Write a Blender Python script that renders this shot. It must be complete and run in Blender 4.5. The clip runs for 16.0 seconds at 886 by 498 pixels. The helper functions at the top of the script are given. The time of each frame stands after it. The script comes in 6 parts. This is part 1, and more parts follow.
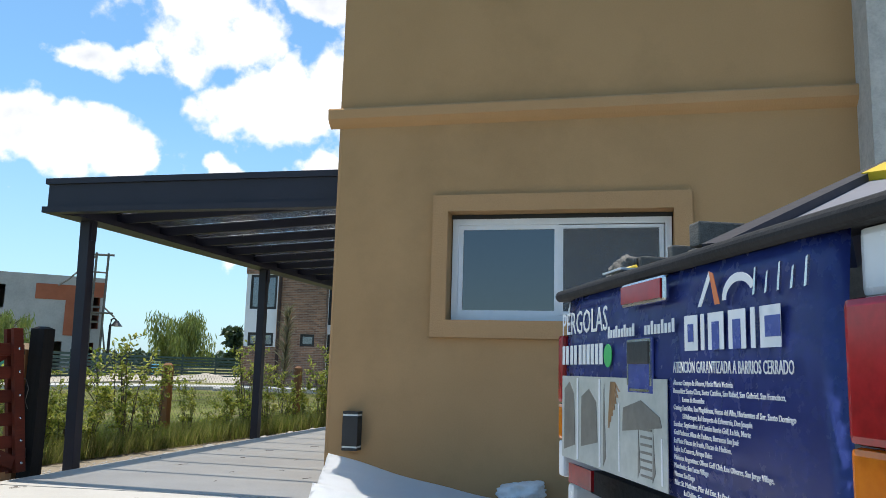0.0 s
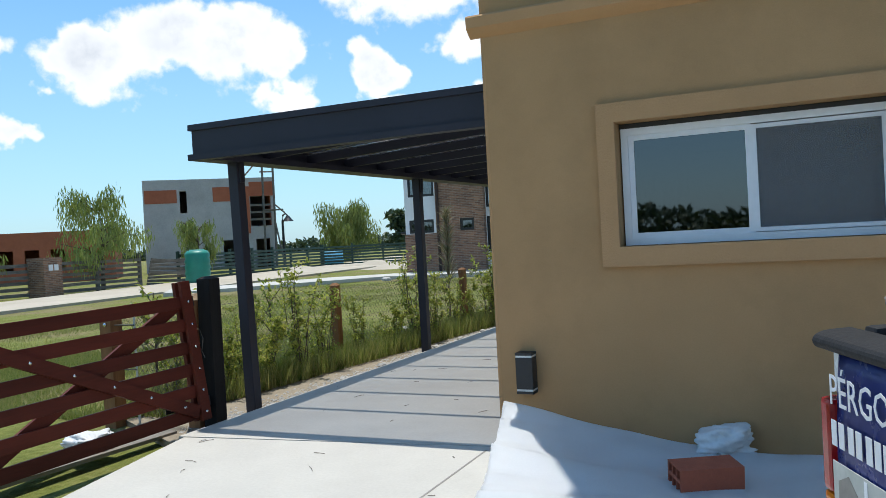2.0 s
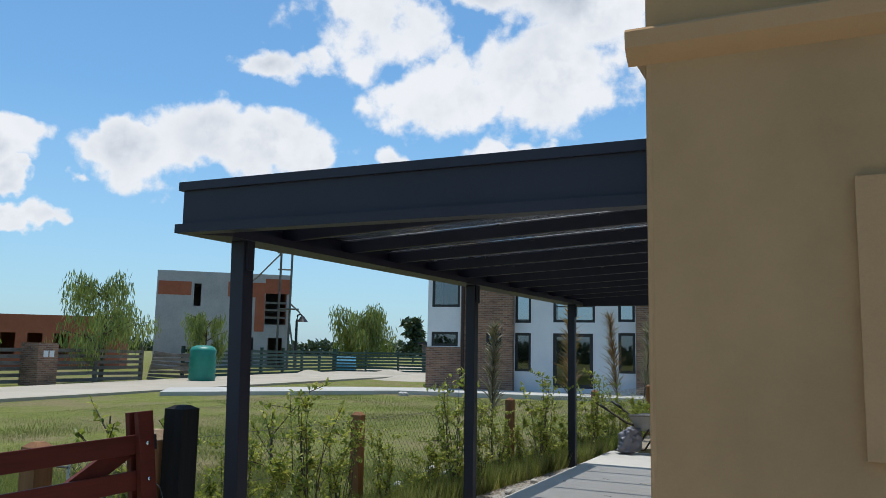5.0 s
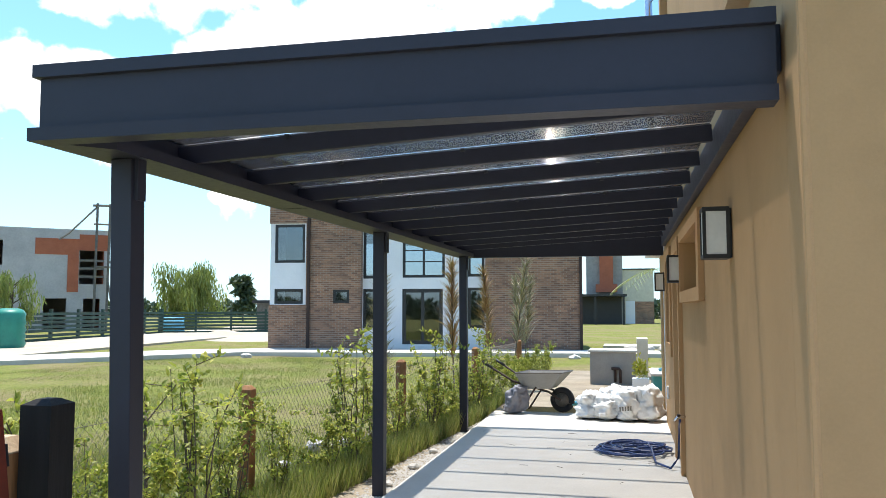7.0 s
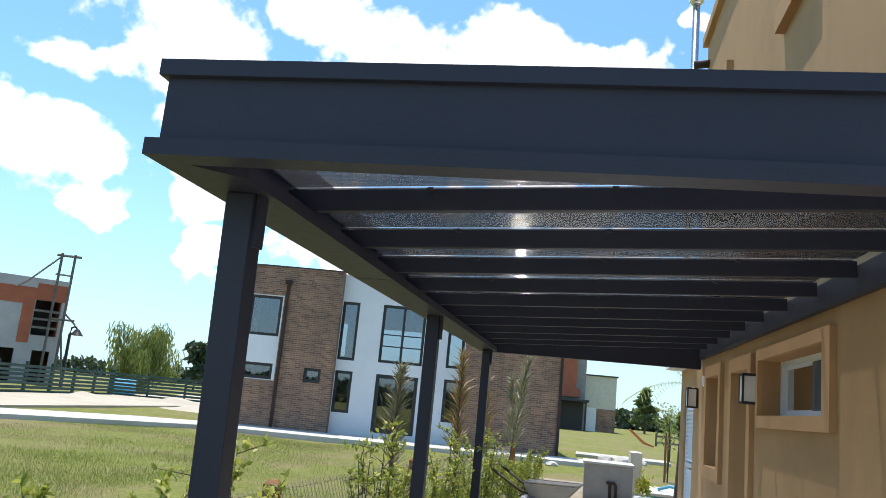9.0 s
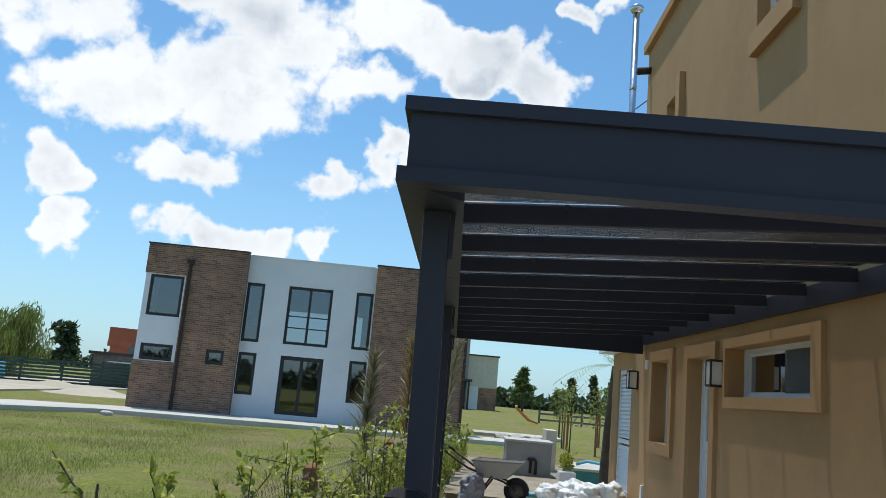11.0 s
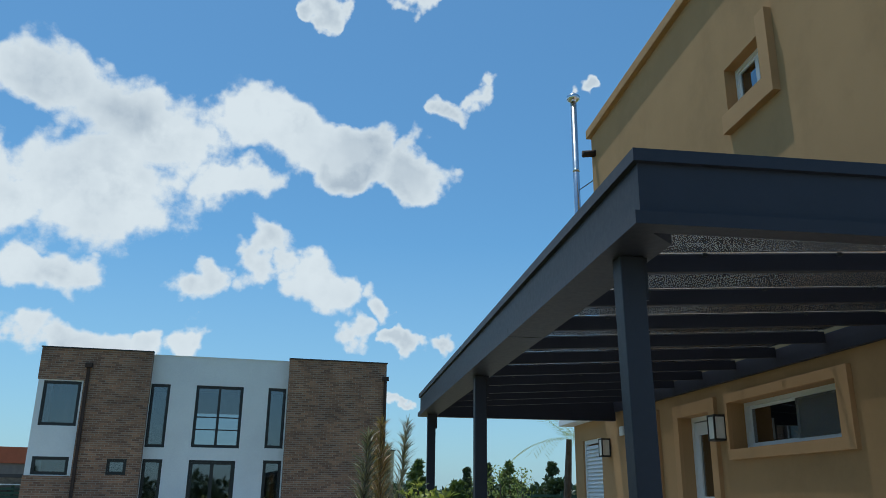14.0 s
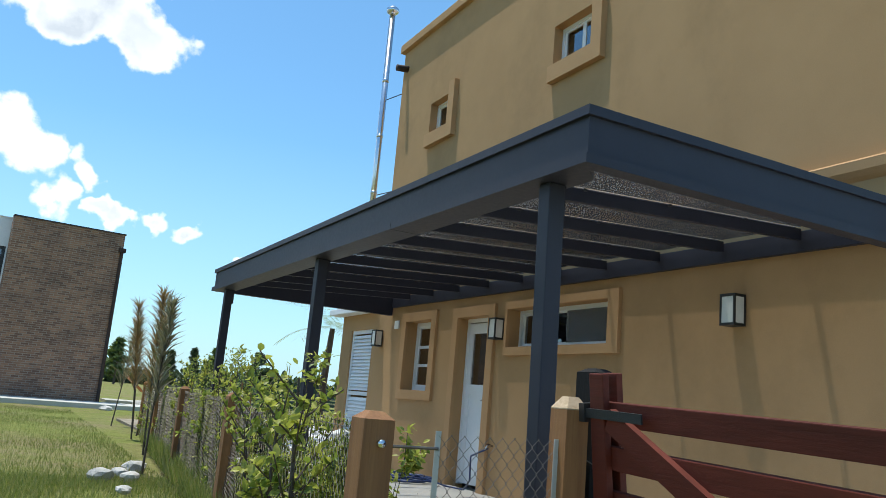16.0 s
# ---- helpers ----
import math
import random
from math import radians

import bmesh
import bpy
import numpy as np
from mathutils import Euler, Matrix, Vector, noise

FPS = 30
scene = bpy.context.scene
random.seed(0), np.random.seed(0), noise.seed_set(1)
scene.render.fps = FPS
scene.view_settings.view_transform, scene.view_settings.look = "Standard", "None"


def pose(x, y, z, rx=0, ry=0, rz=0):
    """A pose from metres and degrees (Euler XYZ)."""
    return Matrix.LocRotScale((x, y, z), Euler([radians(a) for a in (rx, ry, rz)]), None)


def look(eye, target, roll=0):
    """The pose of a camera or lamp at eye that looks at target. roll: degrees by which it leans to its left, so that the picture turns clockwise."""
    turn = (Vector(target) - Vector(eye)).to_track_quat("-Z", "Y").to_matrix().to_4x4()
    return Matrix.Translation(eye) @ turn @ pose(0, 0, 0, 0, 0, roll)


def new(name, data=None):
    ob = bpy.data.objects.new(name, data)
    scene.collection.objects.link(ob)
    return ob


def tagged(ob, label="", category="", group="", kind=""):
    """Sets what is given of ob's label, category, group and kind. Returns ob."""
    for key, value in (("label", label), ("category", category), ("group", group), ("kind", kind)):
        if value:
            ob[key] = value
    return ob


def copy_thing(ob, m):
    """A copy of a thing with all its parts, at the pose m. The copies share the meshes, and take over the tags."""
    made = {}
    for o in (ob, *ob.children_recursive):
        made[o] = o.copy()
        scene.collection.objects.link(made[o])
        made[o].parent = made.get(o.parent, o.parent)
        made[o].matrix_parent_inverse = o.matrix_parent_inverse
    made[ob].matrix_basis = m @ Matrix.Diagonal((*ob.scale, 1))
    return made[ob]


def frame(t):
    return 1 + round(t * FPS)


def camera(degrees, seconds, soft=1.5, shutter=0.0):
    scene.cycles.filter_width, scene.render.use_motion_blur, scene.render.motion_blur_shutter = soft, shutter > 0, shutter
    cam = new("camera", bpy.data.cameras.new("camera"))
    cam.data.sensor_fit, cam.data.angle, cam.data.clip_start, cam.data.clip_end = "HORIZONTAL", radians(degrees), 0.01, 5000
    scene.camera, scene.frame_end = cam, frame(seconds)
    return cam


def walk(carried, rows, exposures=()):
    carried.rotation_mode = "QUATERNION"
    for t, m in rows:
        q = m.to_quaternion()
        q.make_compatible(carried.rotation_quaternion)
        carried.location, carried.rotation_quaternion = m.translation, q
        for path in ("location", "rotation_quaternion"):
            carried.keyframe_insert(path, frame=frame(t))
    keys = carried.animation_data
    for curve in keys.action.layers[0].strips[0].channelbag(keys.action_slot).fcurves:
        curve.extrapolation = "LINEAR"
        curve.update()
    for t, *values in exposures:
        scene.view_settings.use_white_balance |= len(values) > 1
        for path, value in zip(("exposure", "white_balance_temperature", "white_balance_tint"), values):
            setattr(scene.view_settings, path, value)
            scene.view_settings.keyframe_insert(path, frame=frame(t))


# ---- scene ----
cam = camera(58.1, 16.0, soft=0.85)
PATH = [
    (0, (2.148, -5.615, 0.92), (1.7, -3.689, 1.221), 1.6),
    (0.5, (2.173, -5.484, 1.169), (1.726, -3.535, 1.199), -0.1),
    (1, (2.156, -5.39, 1.282), (1.661, -3.454, 1.194), -0.7),
    (1.5, (2.034, -5.252, 1.364), (1.424, -3.348, 1.394), -2.4),
    (2, (1.942, -5.088, 1.384), (1.117, -3.267, 1.362), -3.1),
    (2.5, (1.852, -4.733, 1.409), (0.85, -3.002, 1.429), -1.4),
    (3, (1.692, -4.403, 1.43), (0.734, -2.651, 1.544), 1.5),
    (5.5, (0.344, -3.127, 1.519), (-0.417, -1.297, 1.787), -0.4),
    (6, (0.05, -2.958, 1.479), (-0.519, -1.044, 1.585), -0.4),
    (6.5, (-0.291, -2.71, 1.487), (-0.806, -0.778, 1.502), 0.3),
    (7, (-0.498, -2.434, 1.518), (-0.946, -0.49, 1.67), 0.0),
    (7.5, (-0.697, -2.183, 1.52), (-1.021, -0.225, 1.769), 3.5),
    (8, (-0.959, -2.045, 1.54), (-1.285, -0.092, 1.82), 3.6),
    (8.5, (-1.177, -1.905, 1.533), (-1.562, 0.026, 1.884), 3.7),
    (9, (-1.437, -1.888, 1.541), (-1.799, 0.043, 1.916), 5.6),
    (9.2, (-1.564, -1.921, 1.537), (-1.877, 0.016, 1.927), 6.8),
    (11.3, (-2.629, -2.406, 1.464), (-2.677, -0.438, 1.815), 4.9),
    (11.5, (-2.727, -2.369, 1.442), (-2.804, -0.404, 1.808), 4.1),
    (12, (-2.954, -2.224, 1.441), (-2.859, -0.28, 1.898), 3.3),
    (12.5, (-3.109, -2.282, 1.393), (-2.796, -0.371, 1.895), 2.7),
    (13, (-3.264, -2.34, 1.393), (-2.826, -0.445, 1.859), 1.2),
    (13.5, (-3.498, -2.375, 1.316), (-3.259, -0.496, 1.958), -0.8),
    (14, (-3.755, -2.453, 1.217), (-3.521, -0.557, 1.809), 0.7),
    (14.5, (-3.994, -2.582, 1.153), (-3.473, -0.706, 1.611), 1.4),
    (15, (-4.244, -2.701, 1.112), (-3.636, -0.838, 1.515), 4.8),
    (15.5, (-4.639, -2.822, 0.963), (-3.791, -1.076, 1.445), 5.2),
    (16, (-4.991, -2.799, 0.966), (-4.088, -1.056, 1.348), 5.0),
]
EXPOSURES = [(0, 0.27, 6450, 11), (1, 0.25, 6350, 10), (1.5, 0.2, 6250, 9), (2.5, 0.1, 6200, 9), (3, 0.03, 6150, 9), (5.5, -0.2, 6150, 10), (6, -0.05, 6250, 10), (6.5, 0.6, 6500, 11), (7, 0.9, 6450, 11), (7.5, 1.0, 6400, 11), (8.5, 0.82, 6450, 12), (9, 0.6, 6400, 12), (11.5, -0.15, 6100, 6), (12.5, -0.38, 5750, 3), (13, -0.2, 6000, 4), (13.5, -0.22, 5800, 2), (14, -0.4, 5800, 2), (14.5, -0.38, 5900, 3), (15, -0.14, 6000, 4), (16, 0.34, 6250, 6)]
walk(cam, [(t, look(eye, target, roll)) for t, eye, target, roll in PATH], EXPOSURES)

# ---- light ----
SUN = Vector((-0.132, 0.185, 1.0)).normalized()
sun_data = bpy.data.lights.new("sun", "SUN")
sun_data.energy, sun_data.angle, sun_data.color = 4.0, radians(0.53), (1.0, 0.95, 0.86)
sun_ob = new("sun", sun_data)
sun_ob.matrix_world = look(SUN * 60, (0, 0, 0))


def node(tree, kind, *links, **values):
    """A node with its settings and its first inputs, linked or set."""
    n = tree.nodes.new(kind)
    for key, value in values.items():
        if key.startswith("in_"):
            n.inputs[int(key[3:])].default_value = value
        elif key == "operation":
            n.operation = value
        elif key == "use_clamp":
            n.use_clamp = value
        elif key == "sky_type":
            n.sky_type = value
        elif key == "sun_disc":
            n.sun_disc = value
        elif key == "sun_elevation":
            n.sun_elevation = value
        elif key == "sun_rotation":
            n.sun_rotation = value
        elif key == "air_density":
            n.air_density = value
        elif key == "dust_density":
            n.dust_density = value
        elif key == "ozone_density":
            n.ozone_density = value
        elif key == "noise_dimensions":
            n.noise_dimensions = value
        elif key == "interpolation_type":
            n.interpolation_type = value
        elif key == "bands_direction":
            n.bands_direction = value
        elif key == "invert":
            n.invert = value
    for i, link in enumerate(links):
        if link is None:
            continue
        if isinstance(link, (int, float, tuple)):
            n.inputs[i].default_value = link
        else:
            tree.links.new(link, n.inputs[i])
    return n


def math_node(tree, op, *links, clamp=False):
    return node(tree, "ShaderNodeMath", *links, operation=op, use_clamp=clamp).outputs[0]


def ramp(tree, fac, *stops):
    n = node(tree, "ShaderNodeValToRGB", fac)
    e = n.color_ramp.elements
    while len(e) < len(stops):
        e.new(0.5)
    for el, (p, c) in zip(e, stops):
        el.position, el.color = p, (*c, 1) if len(c) == 3 else c
    return n.outputs[0]


def mix(tree, fac, a, b, blend="MIX"):
    n = tree.nodes.new("ShaderNodeMix")
    n.data_type, n.blend_type = "RGBA", blend
    for i, v in ((0, fac), (6, a), (7, b)):
        if isinstance(v, (int, float)):
            n.inputs[i].default_value = v
        elif isinstance(v, tuple):
            n.inputs[i].default_value = (*v, 1) if len(v) == 3 else v
        else:
            tree.links.new(v, n.inputs[i])
    return n.outputs[2]


def build_world():
    w = bpy.data.worlds.new("sky")
    scene.world = w
    w.use_nodes = True
    t = w.node_tree
    t.nodes.clear()
    sky = node(t, "ShaderNodeTexSky", sky_type="NISHITA", sun_disc=False, sun_elevation=math.asin(SUN.z),
               sun_rotation=math.atan2(SUN.x, SUN.y), air_density=1.0, dust_density=0.6, ozone_density=1.6)
    co = node(t, "ShaderNodeTexCoord").outputs["Generated"]
    sep = node(t, "ShaderNodeSeparateXYZ", co)
    z = sep.outputs[2]
    zz = math_node(t, "ADD", math_node(t, "MAXIMUM", z, 0.0), 0.22)
    px = math_node(t, "DIVIDE", sep.outputs[0], zz)
    py = math_node(t, "DIVIDE", sep.outputs[1], zz)
    p = node(t, "ShaderNodeCombineXYZ", px, py, 0.0).outputs[0]
    big = node(t, "ShaderNodeTexNoise", p, in_2=1.25, in_3=9.0, in_4=0.55, noise_dimensions="3D")
    edge = node(t, "ShaderNodeTexNoise", co, in_2=7.0, in_3=12.0, in_4=0.6)
    above = node(t, "ShaderNodeTexNoise", node(t, "ShaderNodeVectorMath", co, (-0.004, 0.004, 0.035), operation="ADD").outputs[0], in_2=7.0, in_3=6.0, in_4=0.55)
    # cumulus puffs over the road, over the brick house, low ones, and those behind: direction and half width in degrees
    west = [(-0.713, 0.665, 0.222, 4.3), (-0.645, 0.725, 0.24, 5.1), (-0.592, 0.779, 0.208, 3.6), (-0.819, 0.531, 0.217, 3.6), (-0.788, 0.587, 0.185, 1.8), (-0.807, 0.575, 0.136, 2.2), (-0.608, 0.759, 0.234, 4.7), (-0.589, 0.787, 0.181, 2.8), (-0.49, 0.78, 0.389, 6.9), (-0.567, 0.746, 0.35, 3.6), (-0.464, 0.864, 0.194, 3.0), (-0.546, 0.826, 0.143, 1.3), (-0.441, 0.887, 0.14, 2.3), (-0.434, 0.844, 0.316, 5.3)]
    north = [(-0.325, 0.841, 0.433, 4.9), (-0.24, 0.883, 0.404, 6.1), (-0.12, 0.897, 0.426, 5.1), (-0.274, 0.903, 0.332, 6.9), (-0.15, 0.925, 0.348, 4.1), (-0.004, 0.914, 0.405, 3.6), (0.088, 0.917, 0.389, 3.4), (0.129, 0.884, 0.45, 2.2), (-0.107, 0.956, 0.273, 3.4), (-0.03, 0.969, 0.245, 3.4), (0.047, 0.969, 0.241, 2.4), (-0.19, 0.952, 0.24, 2.8)]
    low_puffs = [(-0.332, 0.909, 0.252, 3.4), (-0.311, 0.935, 0.174, 3.2), (-0.258, 0.952, 0.166, 2.2), (-0.179, 0.97, 0.164, 2.6), (0.021, 0.981, 0.192, 2.5), (0.091, 0.976, 0.197, 1.6), (0.15, 0.969, 0.197, 1.6), (0.066, 0.99, 0.121, 1.1), (0.24, 0.955, 0.172, 1.5), (-0.032, 0.836, 0.548, 1.7), (0.065, 0.823, 0.564, 2.2), (0.289, 0.83, 0.477, 1.1)]
    behind = [(0.2, -0.95, 0.25, 9), (-0.35, -0.9, 0.32, 8), (0.55, -0.8, 0.3, 7)]
    flat = node(t, "ShaderNodeVectorMath", co, (1.0, 1.0, 1.6), operation="MULTIPLY").outputs[0]
    for scale, amount in ((4.5, 0.13), (13.0, 0.075), (38.0, 0.03)):
        ragged = node(t, "ShaderNodeTexNoise", co, in_2=scale, in_3=3.0, in_4=0.55).outputs["Color"]
        push = node(t, "ShaderNodeVectorMath", ragged, (0.5, 0.5, 0.5), operation="SUBTRACT").outputs[0]
        push = node(t, "ShaderNodeVectorMath", push, (amount * 1.5, amount * 1.5, amount * 1.5), operation="MULTIPLY").outputs[0]
        flat = node(t, "ShaderNodeVectorMath", flat, push, operation="ADD").outputs[0]
    total = None
    for x, y, h, r in west + north + low_puffs + behind:
        c = Vector((x, y, h)).normalized()
        d = node(t, "ShaderNodeVectorMath", flat, (c.x, c.y, c.z * 1.6), operation="DISTANCE").outputs["Value"]
        b = node(t, "ShaderNodeMapRange", d, in_1=0.0, in_2=radians(r) * 1.75, in_3=1.0, in_4=0.0).outputs[0]
        total = b if total is None else math_node(t, "MAXIMUM", total, b)
    field = math_node(t, "ADD", math_node(t, "MULTIPLY", big.outputs[0], 0.42), math_node(t, "MULTIPLY", edge.outputs[0], 0.66))
    field = math_node(t, "ADD", field, math_node(t, "MULTIPLY", total, 0.56))
    dens = node(t, "ShaderNodeMapRange", field, in_1=0.775, in_2=0.875, in_3=0.0, in_4=1.0, interpolation_type="SMOOTHSTEP").outputs[0]
    dens = math_node(t, "MULTIPLY", dens, node(t, "ShaderNodeMapRange", z, in_1=0.02, in_2=0.09, in_3=0.0, in_4=1.0).outputs[0])
    thick = node(t, "ShaderNodeMapRange", field, in_1=0.82, in_2=1.0, in_3=0.0, in_4=1.0).outputs[0]
    soft = node(t, "ShaderNodeTexNoise", co, in_2=5.0, in_3=5.0, in_4=0.55)
    grey = math_node(t, "MULTIPLY", thick, ramp(t, soft.outputs[0], (0.42, (0, 0, 0)), (0.66, (1, 1, 1))))
    under = math_node(t, "MULTIPLY", math_node(t, "SUBTRACT", above.outputs[0], math_node(t, "SUBTRACT", edge.outputs[0], 0.03)), 4.5, clamp=True)
    grey = math_node(t, "ADD", math_node(t, "MULTIPLY", grey, 0.75), math_node(t, "MULTIPLY", math_node(t, "MULTIPLY", under, thick), 0.9), clamp=True)
    cloud = mix(t, grey, (1.0, 1.0, 1.0), (0.60, 0.645, 0.71))
    low = node(t, "ShaderNodeMapRange", z, in_1=0.0, in_2=0.30, in_3=0.55, in_4=0.0).outputs[0]
    skycol = mix(t, 1.0, sky.outputs[0], (SKY_GAIN * 0.74, SKY_GAIN * 1.04, SKY_GAIN * 1.12), "MULTIPLY")
    skycol = mix(t, low, skycol, (0.47, 0.63, 0.82))
    col = mix(t, dens, skycol, mix(t, 1.0, cloud, (CLOUD_GAIN, CLOUD_GAIN, CLOUD_GAIN), "MULTIPLY"))
    bg = node(t, "ShaderNodeBackground", col, 1.0)
    node_out = node(t, "ShaderNodeOutputWorld", bg.outputs[0])


SKY_GAIN, CLOUD_GAIN = 0.14, 1.0
build_world()

# ---- materials ----
MATS = {}


def material(name, colour, colour2=None, rough=0.8, metal=0.0, scale=3.0, fine=60.0, vary=0.25, bump=0.0, bump_scale=None, rand=0.0, spec=0.5, stain=0.0, stretch=None):
    """A surface with broad stains, fine grain and relief, at world size."""
    m = bpy.data.materials.new(name)
    m.use_nodes = True
    t = m.node_tree
    b = t.nodes["Principled BSDF"]
    pos = node(t, "ShaderNodeNewGeometry").outputs["Position"]
    if stretch:
        pos = node(t, "ShaderNodeVectorMath", pos, stretch, operation="MULTIPLY").outputs[0]
    c2 = colour2 or tuple(c * (1 - vary) for c in colour)
    broad = node(t, "ShaderNodeTexNoise", pos, in_2=scale, in_3=6.0, in_4=0.6)
    grain = node(t, "ShaderNodeTexNoise", pos, in_2=fine, in_3=4.0, in_4=0.6)
    fac = math_node(t, "ADD", math_node(t, "MULTIPLY", broad.outputs[0], 0.65), math_node(t, "MULTIPLY", grain.outputs[0], 0.35))
    col = ramp(t, fac, (0.36, c2), (0.62, colour))
    if stain:
        dirt = node(t, "ShaderNodeTexNoise", pos, in_2=scale * 0.35, in_3=8.0, in_4=0.7)
        col = mix(t, math_node(t, "MULTIPLY", ramp(t, dirt.outputs[0], (0.48, (0, 0, 0)), (0.72, (1, 1, 1))), stain), col, tuple(c * 0.5 for c in colour))
    if rand:
        r = node(t, "ShaderNodeObjectInfo").outputs["Random"]
        r = math_node(t, "ADD", math_node(t, "MULTIPLY", r, rand), 1 - rand * 0.5)
        col = mix(t, 1.0, col, node(t, "ShaderNodeCombineColor", r, r, r).outputs[0], "MULTIPLY")
    t.links.new(col, b.inputs["Base Color"])
    b.inputs["Metallic"].default_value = metal
    b.inputs["Specular IOR Level"].default_value = spec
    t.links.new(math_node(t, "ADD", math_node(t, "MULTIPLY", grain.outputs[0], 0.2), rough - 0.1, clamp=True), b.inputs["Roughness"])
    if bump:
        bn = node(t, "ShaderNodeTexNoise", pos, in_2=bump_scale or fine, in_3=5.0, in_4=0.65)
        bp = node(t, "ShaderNodeBump", in_0=bump, in_1=0.02)
        t.links.new(bn.outputs[0], bp.inputs["Height"])
        t.links.new(bp.outputs[0], b.inputs["Normal"])
    MATS[name] = m
    return m


STUCCO = material("stucco", (0.46, 0.280, 0.135), (0.412, 0.248, 0.118), rough=0.92, scale=1.3, fine=90, bump=0.12, bump_scale=150, spec=0.2, stain=0.5)
TRIM = material("stucco_trim", (0.495, 0.295, 0.145), (0.45, 0.265, 0.128), rough=0.92, scale=2.0, fine=110, bump=0.3, bump_scale=80, spec=0.2)
STEEL = material("anthracite_steel", (0.028, 0.028, 0.042), (0.022, 0.022, 0.033), spec=0.35, rough=0.5, scale=2.0, fine=30, bump=0.03, bump_scale=12)
CONCRETE = material("broomed_concrete", (0.58, 0.555, 0.50), (0.49, 0.465, 0.42), rough=0.95, scale=0.8, fine=45, bump=0.25, bump_scale=70, spec=0.2, stain=0.25)
PAVING = material("pale_concrete", (0.55, 0.53, 0.48), (0.44, 0.42, 0.37), rough=0.95, scale=0.6, fine=20, bump=0.2, spec=0.2, stain=0.2)
RENDER_GREY = material("cement_render", (0.36, 0.34, 0.31), (0.27, 0.255, 0.235), rough=0.95, scale=2.2, fine=40, bump=0.4, bump_scale=40, spec=0.2, stain=0.3)
WHITE_WALL = material("white_masonry_paint", (0.78, 0.79, 0.80), (0.70, 0.71, 0.73), rough=0.85, scale=0.7, fine=20, spec=0.2)
CREAM_BLOCK = material("cream_block", (0.66, 0.60, 0.46), (0.56, 0.50, 0.38), rough=0.9, scale=3, fine=30, bump=0.3)
PVC = material("white_pvc", (0.80, 0.81, 0.82), (0.75, 0.76, 0.77), rough=0.35, scale=2, fine=20)
ALU = material("white_aluminium", (0.74, 0.76, 0.79), (0.68, 0.70, 0.73), rough=0.35, scale=2, fine=20)
BLACK_FRAME = material("black_aluminium", (0.022, 0.022, 0.024), (0.016, 0.016, 0.018), rough=0.4, scale=3, fine=30)
BLACK_PLASTIC = material("black_plastic", (0.025, 0.025, 0.027), (0.016, 0.016, 0.017), rough=0.5, scale=5, fine=60, bump=0.1)
RED_WOOD = material("red_stained_wood", (0.13, 0.024, 0.013), (0.080, 0.015, 0.008), spec=0.25, rough=0.6, scale=6, fine=60, bump=0.10, bump_scale=60, rand=0.3, stretch=(1.0, 0.07, 1.0))
TAR_WOOD = material("tarred_timber", (0.016, 0.014, 0.013), (0.008, 0.007, 0.007), spec=0.2, rough=0.75, scale=14, fine=60, bump=0.2, bump_scale=60, stretch=(1.0, 1.0, 0.08))
RAW_WOOD = material("honey_timber", (0.34, 0.155, 0.055), (0.22, 0.090, 0.030), rough=0.75, scale=12, fine=90, bump=0.18, bump_scale=90, rand=0.2, stretch=(1.0, 1.0, 0.06))
CUT_WOOD = material("sawn_end_grain", (0.55, 0.40, 0.26), (0.42, 0.29, 0.17), rough=0.85, scale=20, fine=80, bump=0.3)
GREY_WOOD = material("weathered_wood", (0.22, 0.195, 0.165), (0.11, 0.098, 0.083), rough=0.9, scale=6, fine=45, bump=0.4, rand=0.4, stretch=(1.0, 0.3, 1.0))
GREEN_WOOD = material("green_painted_wood", (0.035, 0.075, 0.055), (0.02, 0.045, 0.034), rough=0.7, scale=2, fine=20, rand=0.4)
GALV = material("galvanised_wire", (0.16, 0.14, 0.12), (0.09, 0.078, 0.065), rough=0.5, metal=0.5, scale=8, fine=50)
CHROME = material("bright_metal", (0.70, 0.71, 0.73), (0.6, 0.61, 0.63), rough=0.22, metal=1.0, scale=4, fine=30)
FOAM = material("white_foam_sheet", (0.86, 0.87, 0.88), (0.83, 0.84, 0.85), rough=0.5, scale=3, fine=90, bump=0.12, bump_scale=90)
SACK = material("white_plastic_sack", (0.76, 0.76, 0.75), (0.62, 0.62, 0.61), rough=0.45, scale=5, fine=50, bump=0.35, bump_scale=14)
CLAY = material("hollow_clay_brick", (0.42, 0.115, 0.06), (0.33, 0.085, 0.045), rough=0.85, scale=9, fine=70, bump=0.3, bump_scale=50)
CLAY_WALL = material("orange_block_wall", (0.42, 0.13, 0.065), (0.34, 0.10, 0.05), rough=0.9, scale=1.0, fine=6, bump=0.2)
BLUE_HOSE = material("blue_hose", (0.020, 0.045, 0.15), (0.014, 0.030, 0.10), rough=0.4, scale=20, fine=60)
TEAL = material("teal_pool_paint", (0.045, 0.27, 0.27), (0.035, 0.22, 0.22), rough=0.5, scale=3, fine=20)
AQUA = material("aqua_tarpaulin", (0.12, 0.40, 0.55), (0.09, 0.32, 0.46), rough=0.6, scale=5, fine=30)
TANK_GREEN = material("green_tank_plastic", (0.02, 0.24, 0.17), (0.015, 0.19, 0.14), rough=0.45, scale=3, fine=20)
RUST = material("rusty_iron", (0.055, 0.030, 0.022), (0.034, 0.02, 0.015), rough=0.8, scale=6, fine=40, bump=0.2)
